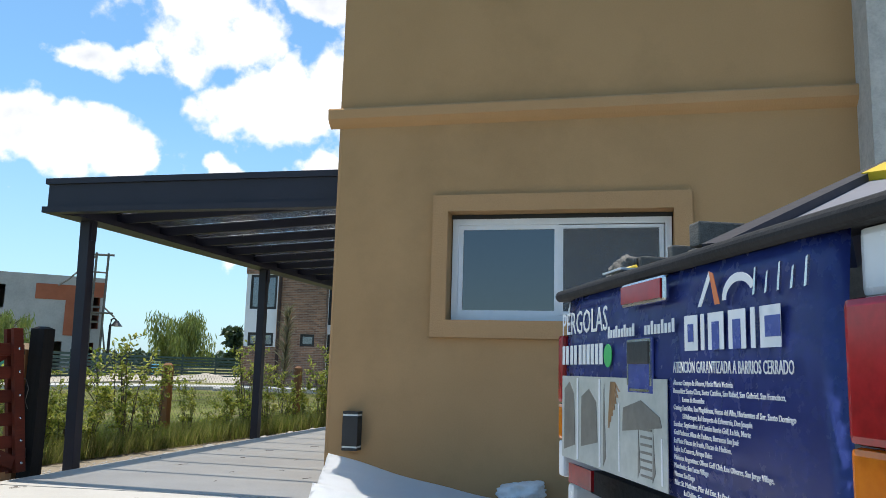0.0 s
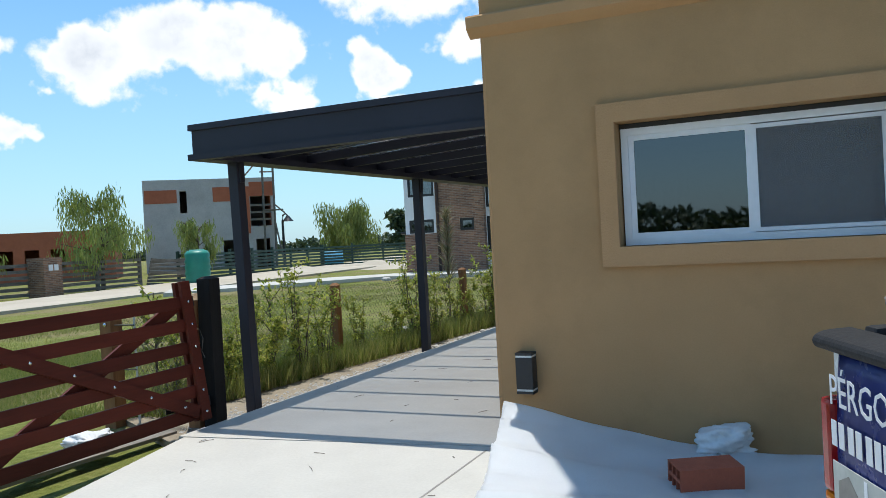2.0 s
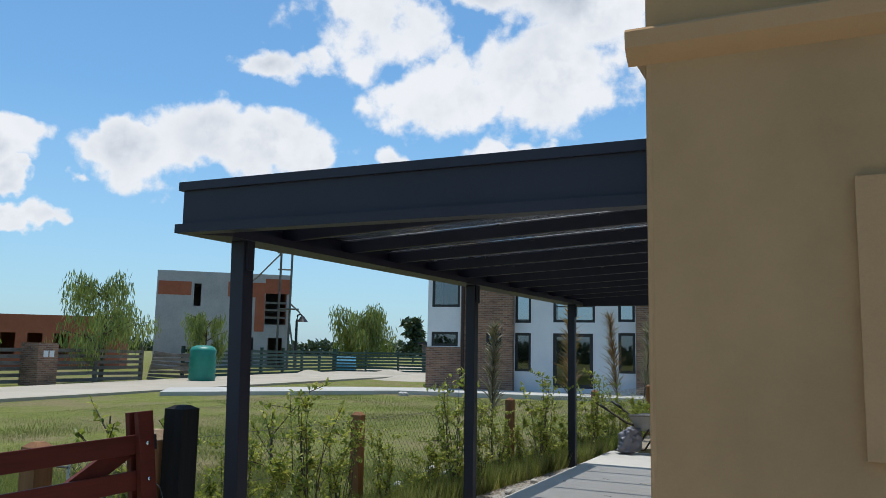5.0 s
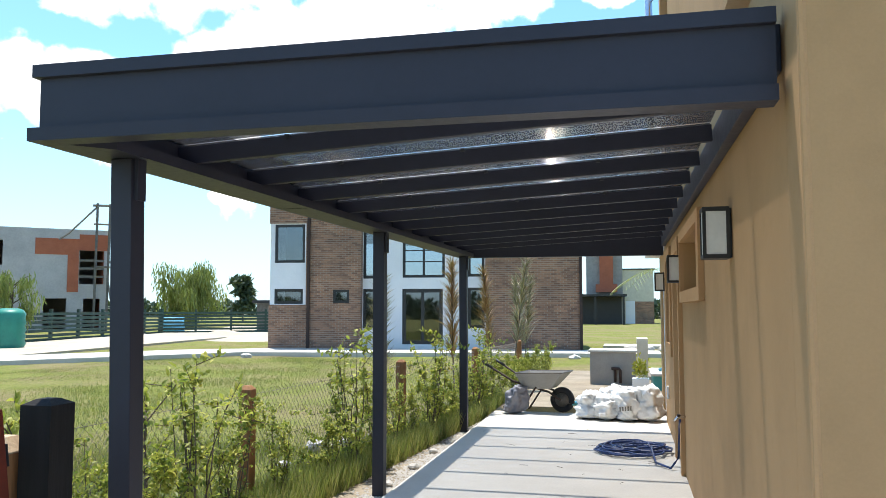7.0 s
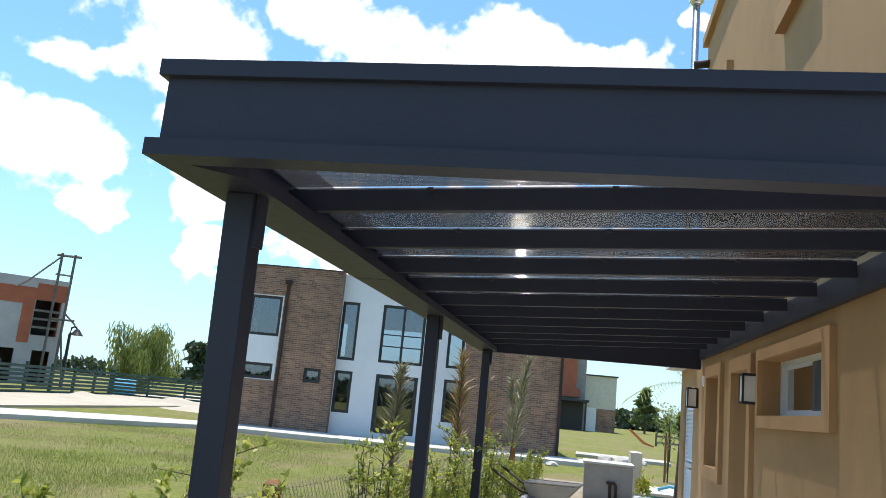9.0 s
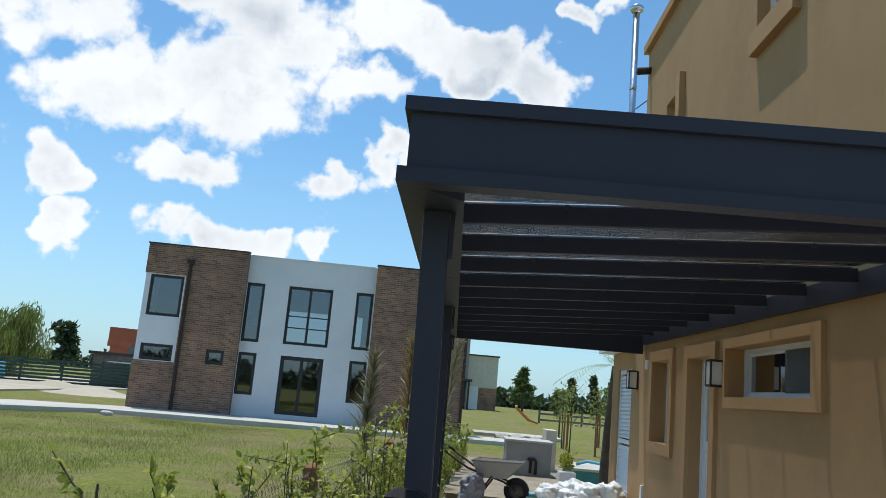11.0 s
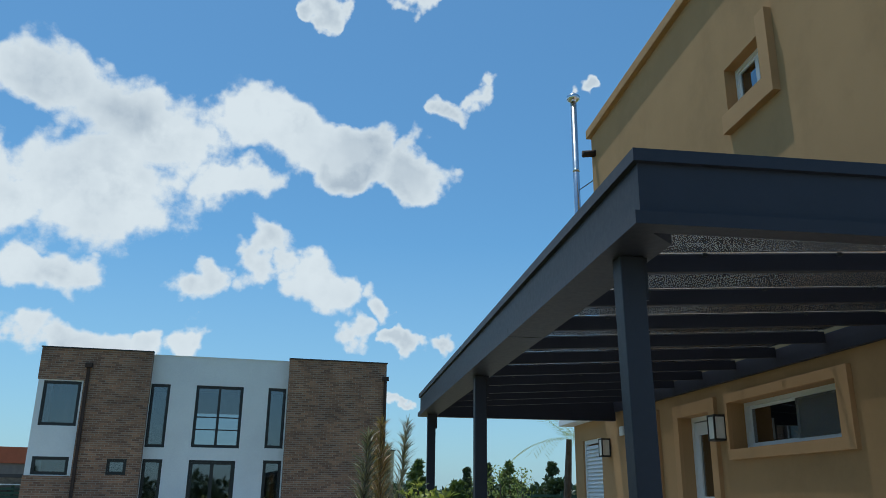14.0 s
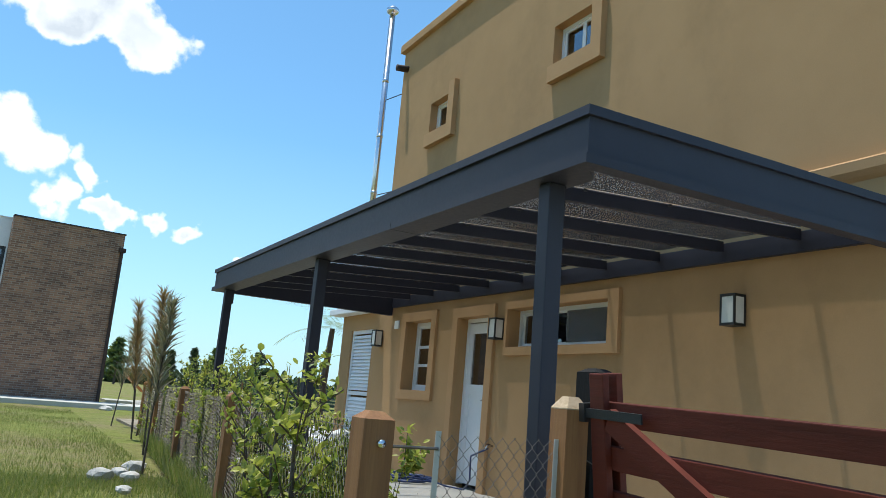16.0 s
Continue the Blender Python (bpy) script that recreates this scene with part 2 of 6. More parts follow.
FROST = material("frosted_lamp_glass", (0.72, 0.73, 0.70), (0.62, 0.63, 0.60), rough=0.35, scale=6, fine=30)
DIRT = material("bare_soil", (0.34, 0.29, 0.22), (0.22, 0.18, 0.13), rough=0.98, scale=1.5, fine=25, bump=0.8, bump_scale=20, spec=0.1)
SAND = material("sandy_road", (0.50, 0.44, 0.35), (0.40, 0.35, 0.27), rough=0.98, scale=0.4, fine=12, bump=0.3, spec=0.1)
BLOCK_GREY = material("pale_cement_block", (0.50, 0.47, 0.45), (0.40, 0.375, 0.36), rough=0.95, scale=0.8, fine=8, bump=0.3, bump_scale=10, spec=0.2, stain=0.3)
# plaster grey set low: the dimness of the rooms is put into this colour
ROOM = material("dimmed_room_plaster", (0.20, 0.19, 0.18), (0.15, 0.145, 0.14), rough=0.9)
BARK = material("bark", (0.13, 0.10, 0.075), (0.075, 0.058, 0.043), rough=0.95, scale=12, fine=60, bump=0.6, bump_scale=40)
STONE = material("field_stone", (0.52, 0.49, 0.45), (0.36, 0.34, 0.31), rough=0.95, scale=9, fine=50, bump=0.6, bump_scale=25, rand=0.35)
YELLOW = material("yellow_plastic", (0.75, 0.52, 0.02), (0.65, 0.44, 0.015), rough=0.45)
TRUCK_WHITE = material("white_car_paint", (0.70, 0.72, 0.74), (0.66, 0.68, 0.70), rough=0.25, scale=2, fine=30)
VINYL = material("blue_vinyl_wrap", (0.060, 0.085, 0.33), (0.038, 0.058, 0.25), rough=0.26, scale=3, fine=25, bump=0.05, bump_scale=9)
RUBBER = material("scuffed_rubber", (0.020, 0.020, 0.022), (0.012, 0.012, 0.013), spec=0.3, rough=0.75, scale=5, fine=45, bump=0.25, bump_scale=20)
RED_LENS = material("red_lamp_lens", (0.36, 0.012, 0.015), (0.22, 0.007, 0.01), rough=0.15, scale=12, fine=60)
AMBER = material("amber_lamp_lens", (0.62, 0.17, 0.01), (0.5, 0.12, 0.008), rough=0.15, scale=12, fine=60)
PRINT_WHITE = material("white_vinyl_print", (0.75, 0.76, 0.78), (0.68, 0.69, 0.72), rough=0.35)
PRINT_ORANGE = material("orange_vinyl_print", (0.68, 0.19, 0.05), (0.6, 0.16, 0.04), rough=0.35)
PRINT_GREEN = material("green_vinyl_print", (0.05, 0.45, 0.12), (0.04, 0.38, 0.1), rough=0.35)
PRINT_GREY = material("grey_photo_print", (0.20, 0.19, 0.17), (0.13, 0.12, 0.11), rough=0.35, scale=20)
PRINT_PALE = material("pale_photo_print", (0.50, 0.51, 0.48), (0.38, 0.40, 0.37), rough=0.35, scale=14, fine=60)
PRINT_BROWN = material("brown_photo_print", (0.30, 0.17, 0.08), (0.22, 0.12, 0.055), rough=0.35, scale=14)
GREY_CARD = material("grey_profile", (0.21, 0.21, 0.24), (0.17, 0.17, 0.20), rough=0.5, scale=2, fine=25)


def brick_material():
    m = bpy.data.materials.new("brown_brickwork")
    m.use_nodes = True
    t = m.node_tree
    b = t.nodes["Principled BSDF"]
    co = node(t, "ShaderNodeTexCoord").outputs["Object"]
    s = node(t, "ShaderNodeSeparateXYZ", co)
    v = node(t, "ShaderNodeCombineXYZ", math_node(t, "ADD", s.outputs[0], s.outputs[1]), s.outputs[2], 0.0).outputs[0]
    br = node(t, "ShaderNodeTexBrick", v, (0.36, 0.195, 0.12, 1), (0.17, 0.092, 0.062, 1), (0.33, 0.27, 0.21, 1),
              in_4=1.0, in_5=0.009, in_6=0.1, in_7=0.0, in_8=0.24, in_9=0.072)
    n = node(t, "ShaderNodeTexNoise", co, in_2=1.1, in_3=5.0)
    col = mix(t, 1.0, br.outputs[0], ramp(t, n.outputs[0], (0.3, (0.72, 0.72, 0.74)), (0.7, (1.15, 1.1, 1.05))), "MULTIPLY")
    t.links.new(col, b.inputs["Base Color"])
    b.inputs["Roughness"].default_value = 0.9
    bp = node(t, "ShaderNodeBump", in_0=0.6, in_1=0.01, invert=True)
    t.links.new(br.outputs[1], bp.inputs["Height"])
    t.links.new(bp.outputs[0], b.inputs["Normal"])
    return m


def glass_material(name, tint, gloss=1.0):
    m = bpy.data.materials.new(name)
    m.use_nodes = True
    t = m.node_tree
    t.nodes.clear()
    tr = node(t, "ShaderNodeBsdfTransparent", (*tint, 1))
    gl = node(t, "ShaderNodeBsdfGlossy", (0.95, 0.97, 1.0, 1), in_1=0.02)
    fr = math_node(t, "MULTIPLY", node(t, "ShaderNodeFresnel", in_0=1.6).outputs[0], gloss, clamp=True)
    mx = node(t, "ShaderNodeMixShader", fr, tr.outputs[0], gl.outputs[0])
    node(t, "ShaderNodeOutputMaterial", mx.outputs[0])
    return m


def sheet_material():
    """Smoky polycarbonate skin: dims what passes through and scatters a little of it."""
    m = bpy.data.materials.new("bronze_polycarbonate")
    m.use_nodes = True
    t = m.node_tree
    t.nodes.clear()
    tr = node(t, "ShaderNodeBsdfTransparent", (0.84, 0.83, 0.83, 1))
    df = node(t, "ShaderNodeBsdfTranslucent", (0.28, 0.28, 0.295, 1))
    node(t, "ShaderNodeOutputMaterial", node(t, "ShaderNodeMixShader", 0.4, tr.outputs[0], df.outputs[0]).outputs[0])
    return m


def flute_material():
    """The clear round flutes inside the sheet: half see-through, with a sharp gloss."""
    m = bpy.data.materials.new("polycarbonate_flute")
    m.use_nodes = True
    t = m.node_tree
    t.nodes.clear()
    tr = node(t, "ShaderNodeBsdfTransparent", (0.95, 0.95, 0.96, 1))
    gl = node(t, "ShaderNodeBsdfGlossy", (0.85, 0.85, 0.85, 1), in_1=0.06)
    mx = node(t, "ShaderNodeMixShader", 0.08, tr.outputs[0], gl.outputs[0])
    node(t, "ShaderNodeOutputMaterial", mx.outputs[0])
    return m


def web_material():
    """The thin tinted ribs between the two skins of a sheet."""
    m = bpy.data.materials.new("polycarbonate_web")
    m.use_nodes = True
    t = m.node_tree
    t.nodes.clear()
    node(t, "ShaderNodeOutputMaterial", node(t, "ShaderNodeBsdfTransparent", (0.42, 0.42, 0.42, 1)).outputs[0])
    return m


def leaf_material(name, c1, c2, trans=0.35):
    m = bpy.data.materials.new(name)
    m.use_nodes = True
    t = m.node_tree
    t.nodes.clear()
    r = node(t, "ShaderNodeNewGeometry").outputs["Random Per Island"]
    col = ramp(t, r, (0.1, c1), (0.9, c2))
    d = node(t, "ShaderNodeBsdfPrincipled", col, in_1=0.0, in_2=0.5)
    tl = node(t, "ShaderNodeBsdfTranslucent", mix(t, 0.5, col, (0.25, 0.34, 0.04)))
    mx = node(t, "ShaderNodeMixShader", trans, d.outputs[0], tl.outputs[0])
    node(t, "ShaderNodeOutputMaterial", mx.outputs[0])
    return m


def ground_material():
    m = bpy.data.materials.new("mown_grass_ground")
    m.use_nodes = True
    t = m.node_tree
    b = t.nodes["Principled BSDF"]
    pos = node(t, "ShaderNodeNewGeometry").outputs["Position"]
    a = node(t, "ShaderNodeTexNoise", pos, in_2=0.35, in_3=8.0, in_4=0.65)
    f = node(t, "ShaderNodeTexNoise", pos, in_2=14.0, in_3=5.0, in_4=0.7)
    clump = node(t, "ShaderNodeTexNoise", pos, in_2=2.2, in_3=6.0, in_4=0.7)
    g = ramp(t, math_node(t, "ADD", math_node(t, "MULTIPLY", f.outputs[0], 0.55), math_node(t, "MULTIPLY", clump.outputs[0], 0.45)), (0.3, (0.085, 0.105, 0.022)), (0.52, (0.185, 0.20, 0.05)), (0.72, (0.31, 0.28, 0.105)))
    dry = ramp(t, f.outputs[0], (0.3, (0.16, 0.125, 0.06)), (0.7, (0.30, 0.25, 0.13)))
    col = mix(t, ramp(t, a.outputs[0], (0.45, (0, 0, 0)), (0.60, (0.9, 0.9, 0.9))), g, dry)
    t.links.new(col, b.inputs["Base Color"])
    b.inputs["Roughness"].default_value = 0.98
    b.inputs["Specular IOR Level"].default_value = 0.1
    bp = node(t, "ShaderNodeBump", in_0=0.9, in_1=0.06)
    t.links.new(f.outputs[0], bp.inputs["Height"])
    t.links.new(bp.outputs[0], b.inputs["Normal"])
    return m


def screen_material():
    """Grey insect mesh: lets some light through and is dull grey itself."""
    m = bpy.data.materials.new("grey_insect_screen")
    m.use_nodes = True
    t = m.node_tree
    t.nodes.clear()
    tr = node(t, "ShaderNodeBsdfTransparent", (1, 1, 1, 1))
    df = node(t, "ShaderNodeBsdfDiffuse", (0.17, 0.18, 0.19, 1))
    node(t, "ShaderNodeOutputMaterial", node(t, "ShaderNodeMixShader", 0.6, tr.outputs[0], df.outputs[0]).outputs[0])
    return m


SCREEN = screen_material()
BRICK = brick_material()
GLASS = glass_material("window_glass", (0.50, 0.53, 0.56), 2.6)
DARK_GLASS = glass_material("dark_window_glass", (0.13, 0.14, 0.16), 2.4)
SHEET = sheet_material()
WEB = web_material()
FLUTE = flute_material()
GROUND = ground_material()
LEAF = leaf_material("hedge_leaf", (0.12, 0.17, 0.03), (0.58, 0.54, 0.11), 0.5)
DARK_LEAF = leaf_material("tree_leaf", (0.05, 0.085, 0.025), (0.12, 0.16, 0.05), 0.3)
WILLOW_LEAF = leaf_material("willow_leaf", (0.17, 0.21, 0.06), (0.34, 0.37, 0.13), 0.5)
GRASS_BLADE = leaf_material("grass_blade", (0.12, 0.16, 0.03), (0.40, 0.35, 0.14), 0.45)
STRAW = leaf_material("dry_plume", (0.16, 0.125, 0.085), (0.38, 0.31, 0.22), 0.25)
BROWN_PLUME = leaf_material("brown_plume", (0.22, 0.10, 0.045), (0.44, 0.25, 0.12), 0.25)
# needle green lifted in colour to stand in for distance haze
PINE = leaf_material("hazed_pine_needle", (0.028, 0.05, 0.026), (0.07, 0.10, 0.05), 0.1)

# ---- builders ----
def box(bm, x0, x1, y0, y1, z0, z1, m=None):
    """A box added to bm."""
    vs = [bm.verts.new((x, y, z)) for x in (x0, x1) for y in (y0, y1) for z in (z0, z1)]
    fs = [bm.faces.new([vs[i] for i in q]) for q in ((0, 1, 3, 2), (4, 6, 7, 5), (0, 4, 5, 1), (2, 3, 7, 6), (0, 2, 6, 4), (1, 5, 7, 3))]
    if m is not None:
        bmesh.ops.transform(bm, matrix=m, verts=vs)
    return vs


def boxes(*rows, bevel=0.0):
    bm = bmesh.new()
    for r in rows:
        box(bm, *r)
    if bevel:
        bmesh.ops.bevel(bm, geom=bm.edges[:], offset=bevel, segments=2, affect="EDGES", profile=0.6)
    return bm


def tube(bm, points, radii, sides=8, cap=True):
    """A round tube along points, with a radius for each or one for all."""
    pts = [Vector(p) for p in points]
    if isinstance(radii, (int, float)):
        radii = [radii] * len(pts)
    rings = []
    for i, p in enumerate(pts):
        d = (pts[min(i + 1, len(pts) - 1)] - pts[max(i - 1, 0)]).normalized()
        a = d.cross(Vector((0, 0, 1)) if abs(d.z) < 0.9 else Vector((1, 0, 0))).normalized()
        b = d.cross(a)
        rings.append([bm.verts.new(p + (a * math.cos(k * 2 * math.pi / sides) + b * math.sin(k * 2 * math.pi / sides)) * radii[i]) for k in range(sides)])
    for r, s in zip(rings, rings[1:]):
        for k in range(sides):
            bm.faces.new((r[k], r[(k + 1) % sides], s[(k + 1) % sides], s[k]))
    if cap:
        bm.faces.new(rings[0][::-1])
        bm.faces.new(rings[-1])
    return bm


def prism(bm, outline, a0, a1, axis="x"):
    """A closed outline pushed along an axis. Outline points are the other two coordinates in order."""
    def at(a, p):
        return {"x": (a, p[0], p[1]), "y": (p[0], a, p[1]), "z": (p[0], p[1], a)}[axis]
    lo = [bm.verts.new(at(a0, p)) for p in outline]
    hi = [bm.verts.new(at(a1, p)) for p in outline]
    bm.faces.new(lo), bm.faces.new(hi[::-1])
    n = len(outline)
    for i in range(n):
        bm.faces.new((lo[i], hi[i], hi[(i + 1) % n], lo[(i + 1) % n]))
    return bm


def finish(ob_name, bm, mat, smooth=False):
    bmesh.ops.recalc_face_normals(bm, faces=bm.faces[:])
    me = bpy.data.meshes.new(ob_name)
    if smooth:
        for f in bm.faces:
            f.smooth = True
    bm.to_mesh(me)
    bm.free()
    me.materials.append(mat)
    return new(ob_name, me)


def part(name, bm, mat, parent, label="", smooth=False):
    ob = finish(name, bm, mat, smooth)
    ob.parent = parent
    return tagged(ob, label)


def thing(name, label, category, m=None, group="", kind=""):
    ob = new(name)
    ob.empty_display_size = 0.1
    if m is not None:
        ob.matrix_basis = m
    return tagged(ob, label, category, group, kind)


def solid(name, bm, mat, label, category, m=None, group="", kind="", smooth=False):
    """A thing that is one mesh."""
    ob = finish(name, bm, mat, smooth)
    if m is not None:
        ob.matrix_basis = m
    return tagged(ob, label, category, group, kind)


def structure(name, bm, mat, label, category, m=None):
    return solid(name, bm, mat, label, category, m, kind="structure")


def holed_wall(u0, u1, z0, z1, holes, thick):
    """A wall in the plane of u and z, pushed back to +y by thick, with holes (u0, u1, z0, z1) right through it."""
    us = sorted({u0, u1, *(v for h in holes for v in h[:2])})
    zs = sorted({z0, z1, *(v for h in holes for v in h[2:])})
    us, zs = [u for u in us if u0 <= u <= u1], [z for z in zs if z0 <= z <= z1]

    def full(i, j):
        if not (0 <= i < len(us) - 1 and 0 <= j < len(zs) - 1):
            return False
        u, z = (us[i] + us[i + 1]) / 2, (zs[j] + zs[j + 1]) / 2
        return not any(a < u < b and c < z < d for a, b, c, d in holes)
    bm = bmesh.new()
    seen = {}

    def v(i, k, j):
        if (i, k, j) not in seen:
            seen[i, k, j] = bm.verts.new((us[i], thick * k, zs[j]))
        return seen[i, k, j]
    for i in range(len(us) - 1):
        for j in range(len(zs) - 1):
            if not full(i, j):
                continue
            for k in (0, 1):
                bm.faces.new((v(i, k, j), v(i + 1, k, j), v(i + 1, k, j + 1), v(i, k, j + 1)))
            for di, dj, q in ((-1, 0, ((i, j), (i, j + 1))), (1, 0, ((i + 1, j), (i + 1, j + 1))), (0, -1, ((i, j), (i + 1, j))), (0, 1, ((i, j + 1), (i + 1, j + 1)))):
                if not full(i + di, j + dj):
                    (a, b), (c, d) = q
                    bm.faces.new((v(a, 0, b), v(c, 0, d), v(c, 1, d), v(a, 1, b)))
    return bm


def window(name, label, w, h, mat, m, leaves=2, bars=(), depth=0.05, glass=None, slide=False, parent=None, rail=0.05):
    """A framed window in local x and z from its lower left corner; +y goes into the house."""
    top = thing(name, label, "window", m, kind="structure") if parent is None else None
    if top is None:
        top = new(name)
        top.parent, top.matrix_basis = parent, m
    part("window_frame", boxes((0, w, 0, depth, 0, rail), (0, w, 0, depth, h - rail, h), (0, rail, 0, depth, rail, h - rail), (w - rail, w, 0, depth, rail, h - rail)), mat, top)
    lw = (w - 2 * rail) / leaves
    for i in range(leaves):
        a, b = rail + lw * i, rail + lw * (i + 1)
        y = depth * (0.15 + 0.4 * (i % 2)) if slide else depth * 0.3
        s = rail * 0.75
        if slide:
            a, b = a - (s if i else 0), b + (0 if i else 0)
        sash = part("sash", boxes((a, b, y, y + 0.02, rail, rail + s), (a, b, y, y + 0.02, h - rail - s, h - rail), (a, a + s, y, y + 0.02, rail + s, h - rail - s), (b - s, b, y, y + 0.02, rail + s, h - rail - s)), mat, top)
        pane = part("pane", boxes((a + s, b - s, y + 0.008, y + 0.012, rail + s, h - rail - s)), glass or GLASS, sash, "clear glass pane")
        for z in bars:
            part("glazing_bar", boxes((a + s, b - s, y - 0.002, y + 0.022, z - 0.02, z + 0.02)), mat, sash)
    return top


# ---- ground ----
def ground_sheet():
    bm = bmesh.new()
    rings, seg = [0, 2, 4, 7, 11, 16, 22, 30, 42, 60, 90, 140, 240, 450, 900, 2000], 64
    rows = []
    for r in rings:
        row = []
        for k in range(seg if r else 1):
            a = 2 * math.pi * k / seg
            x, y = -8 + r * math.cos(a), 8 + r * math.sin(a)
            z = -0.09 + 0.05 * noise.noise(Vector((x * 0.25, y * 0.25, 0)))
            if -2.9 < x < 12 and -12 < y < 11:
                z = -0.16
            row.append(bm.verts.new((x, y, z)))
        rows.append(row)
    for k in range(seg):
        bm.faces.new((rows[0][0], rows[1][k], rows[1][(k + 1) % seg]))
    for r, s in zip(rows[1:], rows[2:]):
        for k in range(seg):
            bm.faces.new((r[k], s[k], s[(k + 1) % seg], r[(k + 1) % seg]))
    return bm


structure("ground", ground_sheet(), GROUND, "flat lawn of green and dry grass reaching the horizon", "lawn")
drive = structure("driveway", prism(bmesh.new(), [(-2.40, -0.44), (-2.08, -1.8), (-1.3, -5.5), (-1.0, -9.5), (8.5, -9.5), (8.5, -0.01), (0.035, -0.01), (0.035, -0.178)], -0.15, 0.0, "z"), CONCRETE, "pale sunlit concrete driveway with broomed finish", "driveway")
patio = structure("patio_slab", prism(bmesh.new(), [(-2.46, -0.43), (0.02, -0.17), (0.02, 9.6), (-2.46, 9.6)], -0.15, 0.002, "z"), CONCRETE, "long pale concrete slab under the pergola", "slab")
structure("soil_bed", prism(bmesh.new(), [(-3.66, 0.2), (-2.47, -0.44), (-2.47, 13.0), (-2.62, 13.0)], -0.2, -0.07, "z"), DIRT, "strip of bare soil between the slab and the fence", "soil")
structure("garden_soil", boxes((-2.5, 4.5, 10.6, 18.5, -0.2, -0.04)), DIRT, "bare soil beside the concrete tank", "soil")
joint = structure("expansion_joint", boxes((-0.012, 0.0, -9.4, -0.27, 0.001, 0.003)), RENDER_GREY, "thin straight joint cut across the concrete", "joint")
bm = bmesh.new()
prism(bm, [(-18.5, -40), (-18.6, 0), (-19.5, 9.6), (-20.5, 20), (-22.4, 38), (-24, 70), (-38, 70), (-33.5, 58), (-28, 30), (-24.6, 13), (-23.5, 0), (-23.5, -40)], -0.12, -0.005, "z")
structure("road", bm, SAND, "wide pale dirt road with sandy verges", "road")
bm = bmesh.new()
prism(bm, [(-18.7, 16.4), (-13.6, 23.2), (-5.0, 24.6), (0.6, 25.3), (0.6, 27.6), (-5, 27.2), (-13.9, 26.15), (-16.6, 24.3), (-20.6, 18.8)], -0.12, 0.05, "z")
structure("pavement", bm, PAVING, "pale concrete walkway in front of the neighbouring house", "walkway")
structure("garden_slab", boxes((-1.5, 2.2, 31.5, 33.6, -0.12, 0.03)), PAVING, "pale concrete slab in the grass beyond the houses", "slab")

# ---- the ochre house ----
RY = pose(0, 0, 0, 0, 0, 90)          # local x runs along +y, local +y runs to -x
SIDE = Matrix(((0, 1, 0, 0), (1, 0, 0, 0), (0, 0, 1, 0), (0, 0, 0, 1)))   # local x to world y, local y to world x
SW, DR, NW = (3.22, 5.0, 1.675, 2.115), (5.42, 6.18, -0.3, 2.075), (6.92, 7.72, 1.13, 2.10)
U1, U2 = (3.67, 4.46, 4.92, 5.45), (6.95, 7.64, 4.93, 5.45)
FW = (0.88, 2.47, 1.28, 2.07)
bm = holed_wall(0.0, 9.0, -0.2, 6.80, [FW], 0.22)
structure("wall_front", bm, STUCCO, "shaded ochre stucco house wall", "wall")
bm = holed_wall(0.221, 8.82, -0.2, 6.80, [SW, DR, NW, U1, U2], 0.22)
bmesh.ops.transform(bm, matrix=SIDE, verts=bm.verts[:])
structure("wall_side", bm, STUCCO, "long ochre stucco house wall under the pergola", "wall")
structure("wall_back", boxes((0.221, 9.0, 8.7, 8.815, -0.2, 6.8)), STUCCO, "ochre stucco rear house wall", "wall")
structure("wall_far", boxes((8.8, 9.0, 0.221, 8.699, -0.2, 6.8)), STUCCO, "ochre stucco end wall of the house", "wall")
structure("roof", boxes((0.222, 8.799, 0.222, 8.699, 6.3, 6.5)), RENDER_GREY, "flat grey house roof behind the parapet", "roof")
# inner slabs and walls added to back the windows, in the dimmed room grey
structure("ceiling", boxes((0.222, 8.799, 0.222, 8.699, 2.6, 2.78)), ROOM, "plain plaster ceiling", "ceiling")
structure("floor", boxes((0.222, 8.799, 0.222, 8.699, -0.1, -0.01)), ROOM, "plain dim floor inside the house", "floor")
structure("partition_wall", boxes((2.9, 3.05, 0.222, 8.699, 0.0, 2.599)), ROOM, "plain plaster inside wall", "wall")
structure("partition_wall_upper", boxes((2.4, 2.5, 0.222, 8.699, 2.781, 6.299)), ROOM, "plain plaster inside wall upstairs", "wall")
# rounded render bead up the corner
structure("corner_bead", tube(bmesh.new(), [(0.012, 0.012, 0.0), (0.012, 0.012, 2.78)], 0.016, 10), TRIM, "rounded stucco corner of the house", "trim")
# string course, wrapping the corner
BELT = [(0.0, 2.74), (-0.035, 2.765), (-0.07, 2.80), (-0.075, 2.87), (-0.06, 2.885), (0.0, 2.89)]
bm = prism(bmesh.new(), BELT, -0.074, 3.66, "x")
structure("belt_moulding_front", bm, TRIM, "ochre stucco string course on the house front", "moulding")
bm = prism(bmesh.new(), BELT, -0.0, 8.82, "y")
structure("belt_moulding_side", bm, TRIM, "ochre stucco string course on the house side", "moulding")
structure("parapet_cap_side", boxes((-0.07, 0.24, -0.07, 8.88, 6.71, 6.85), bevel=0.012), TRIM, "pale ochre parapet coping along the roof edge", "coping")
structure("parapet_cap_front", boxes((0.241, 9.05, -0.07, 0.24, 6.71, 6.85), bevel=0.012), TRIM, "pale ochre parapet coping over the house front", "coping")


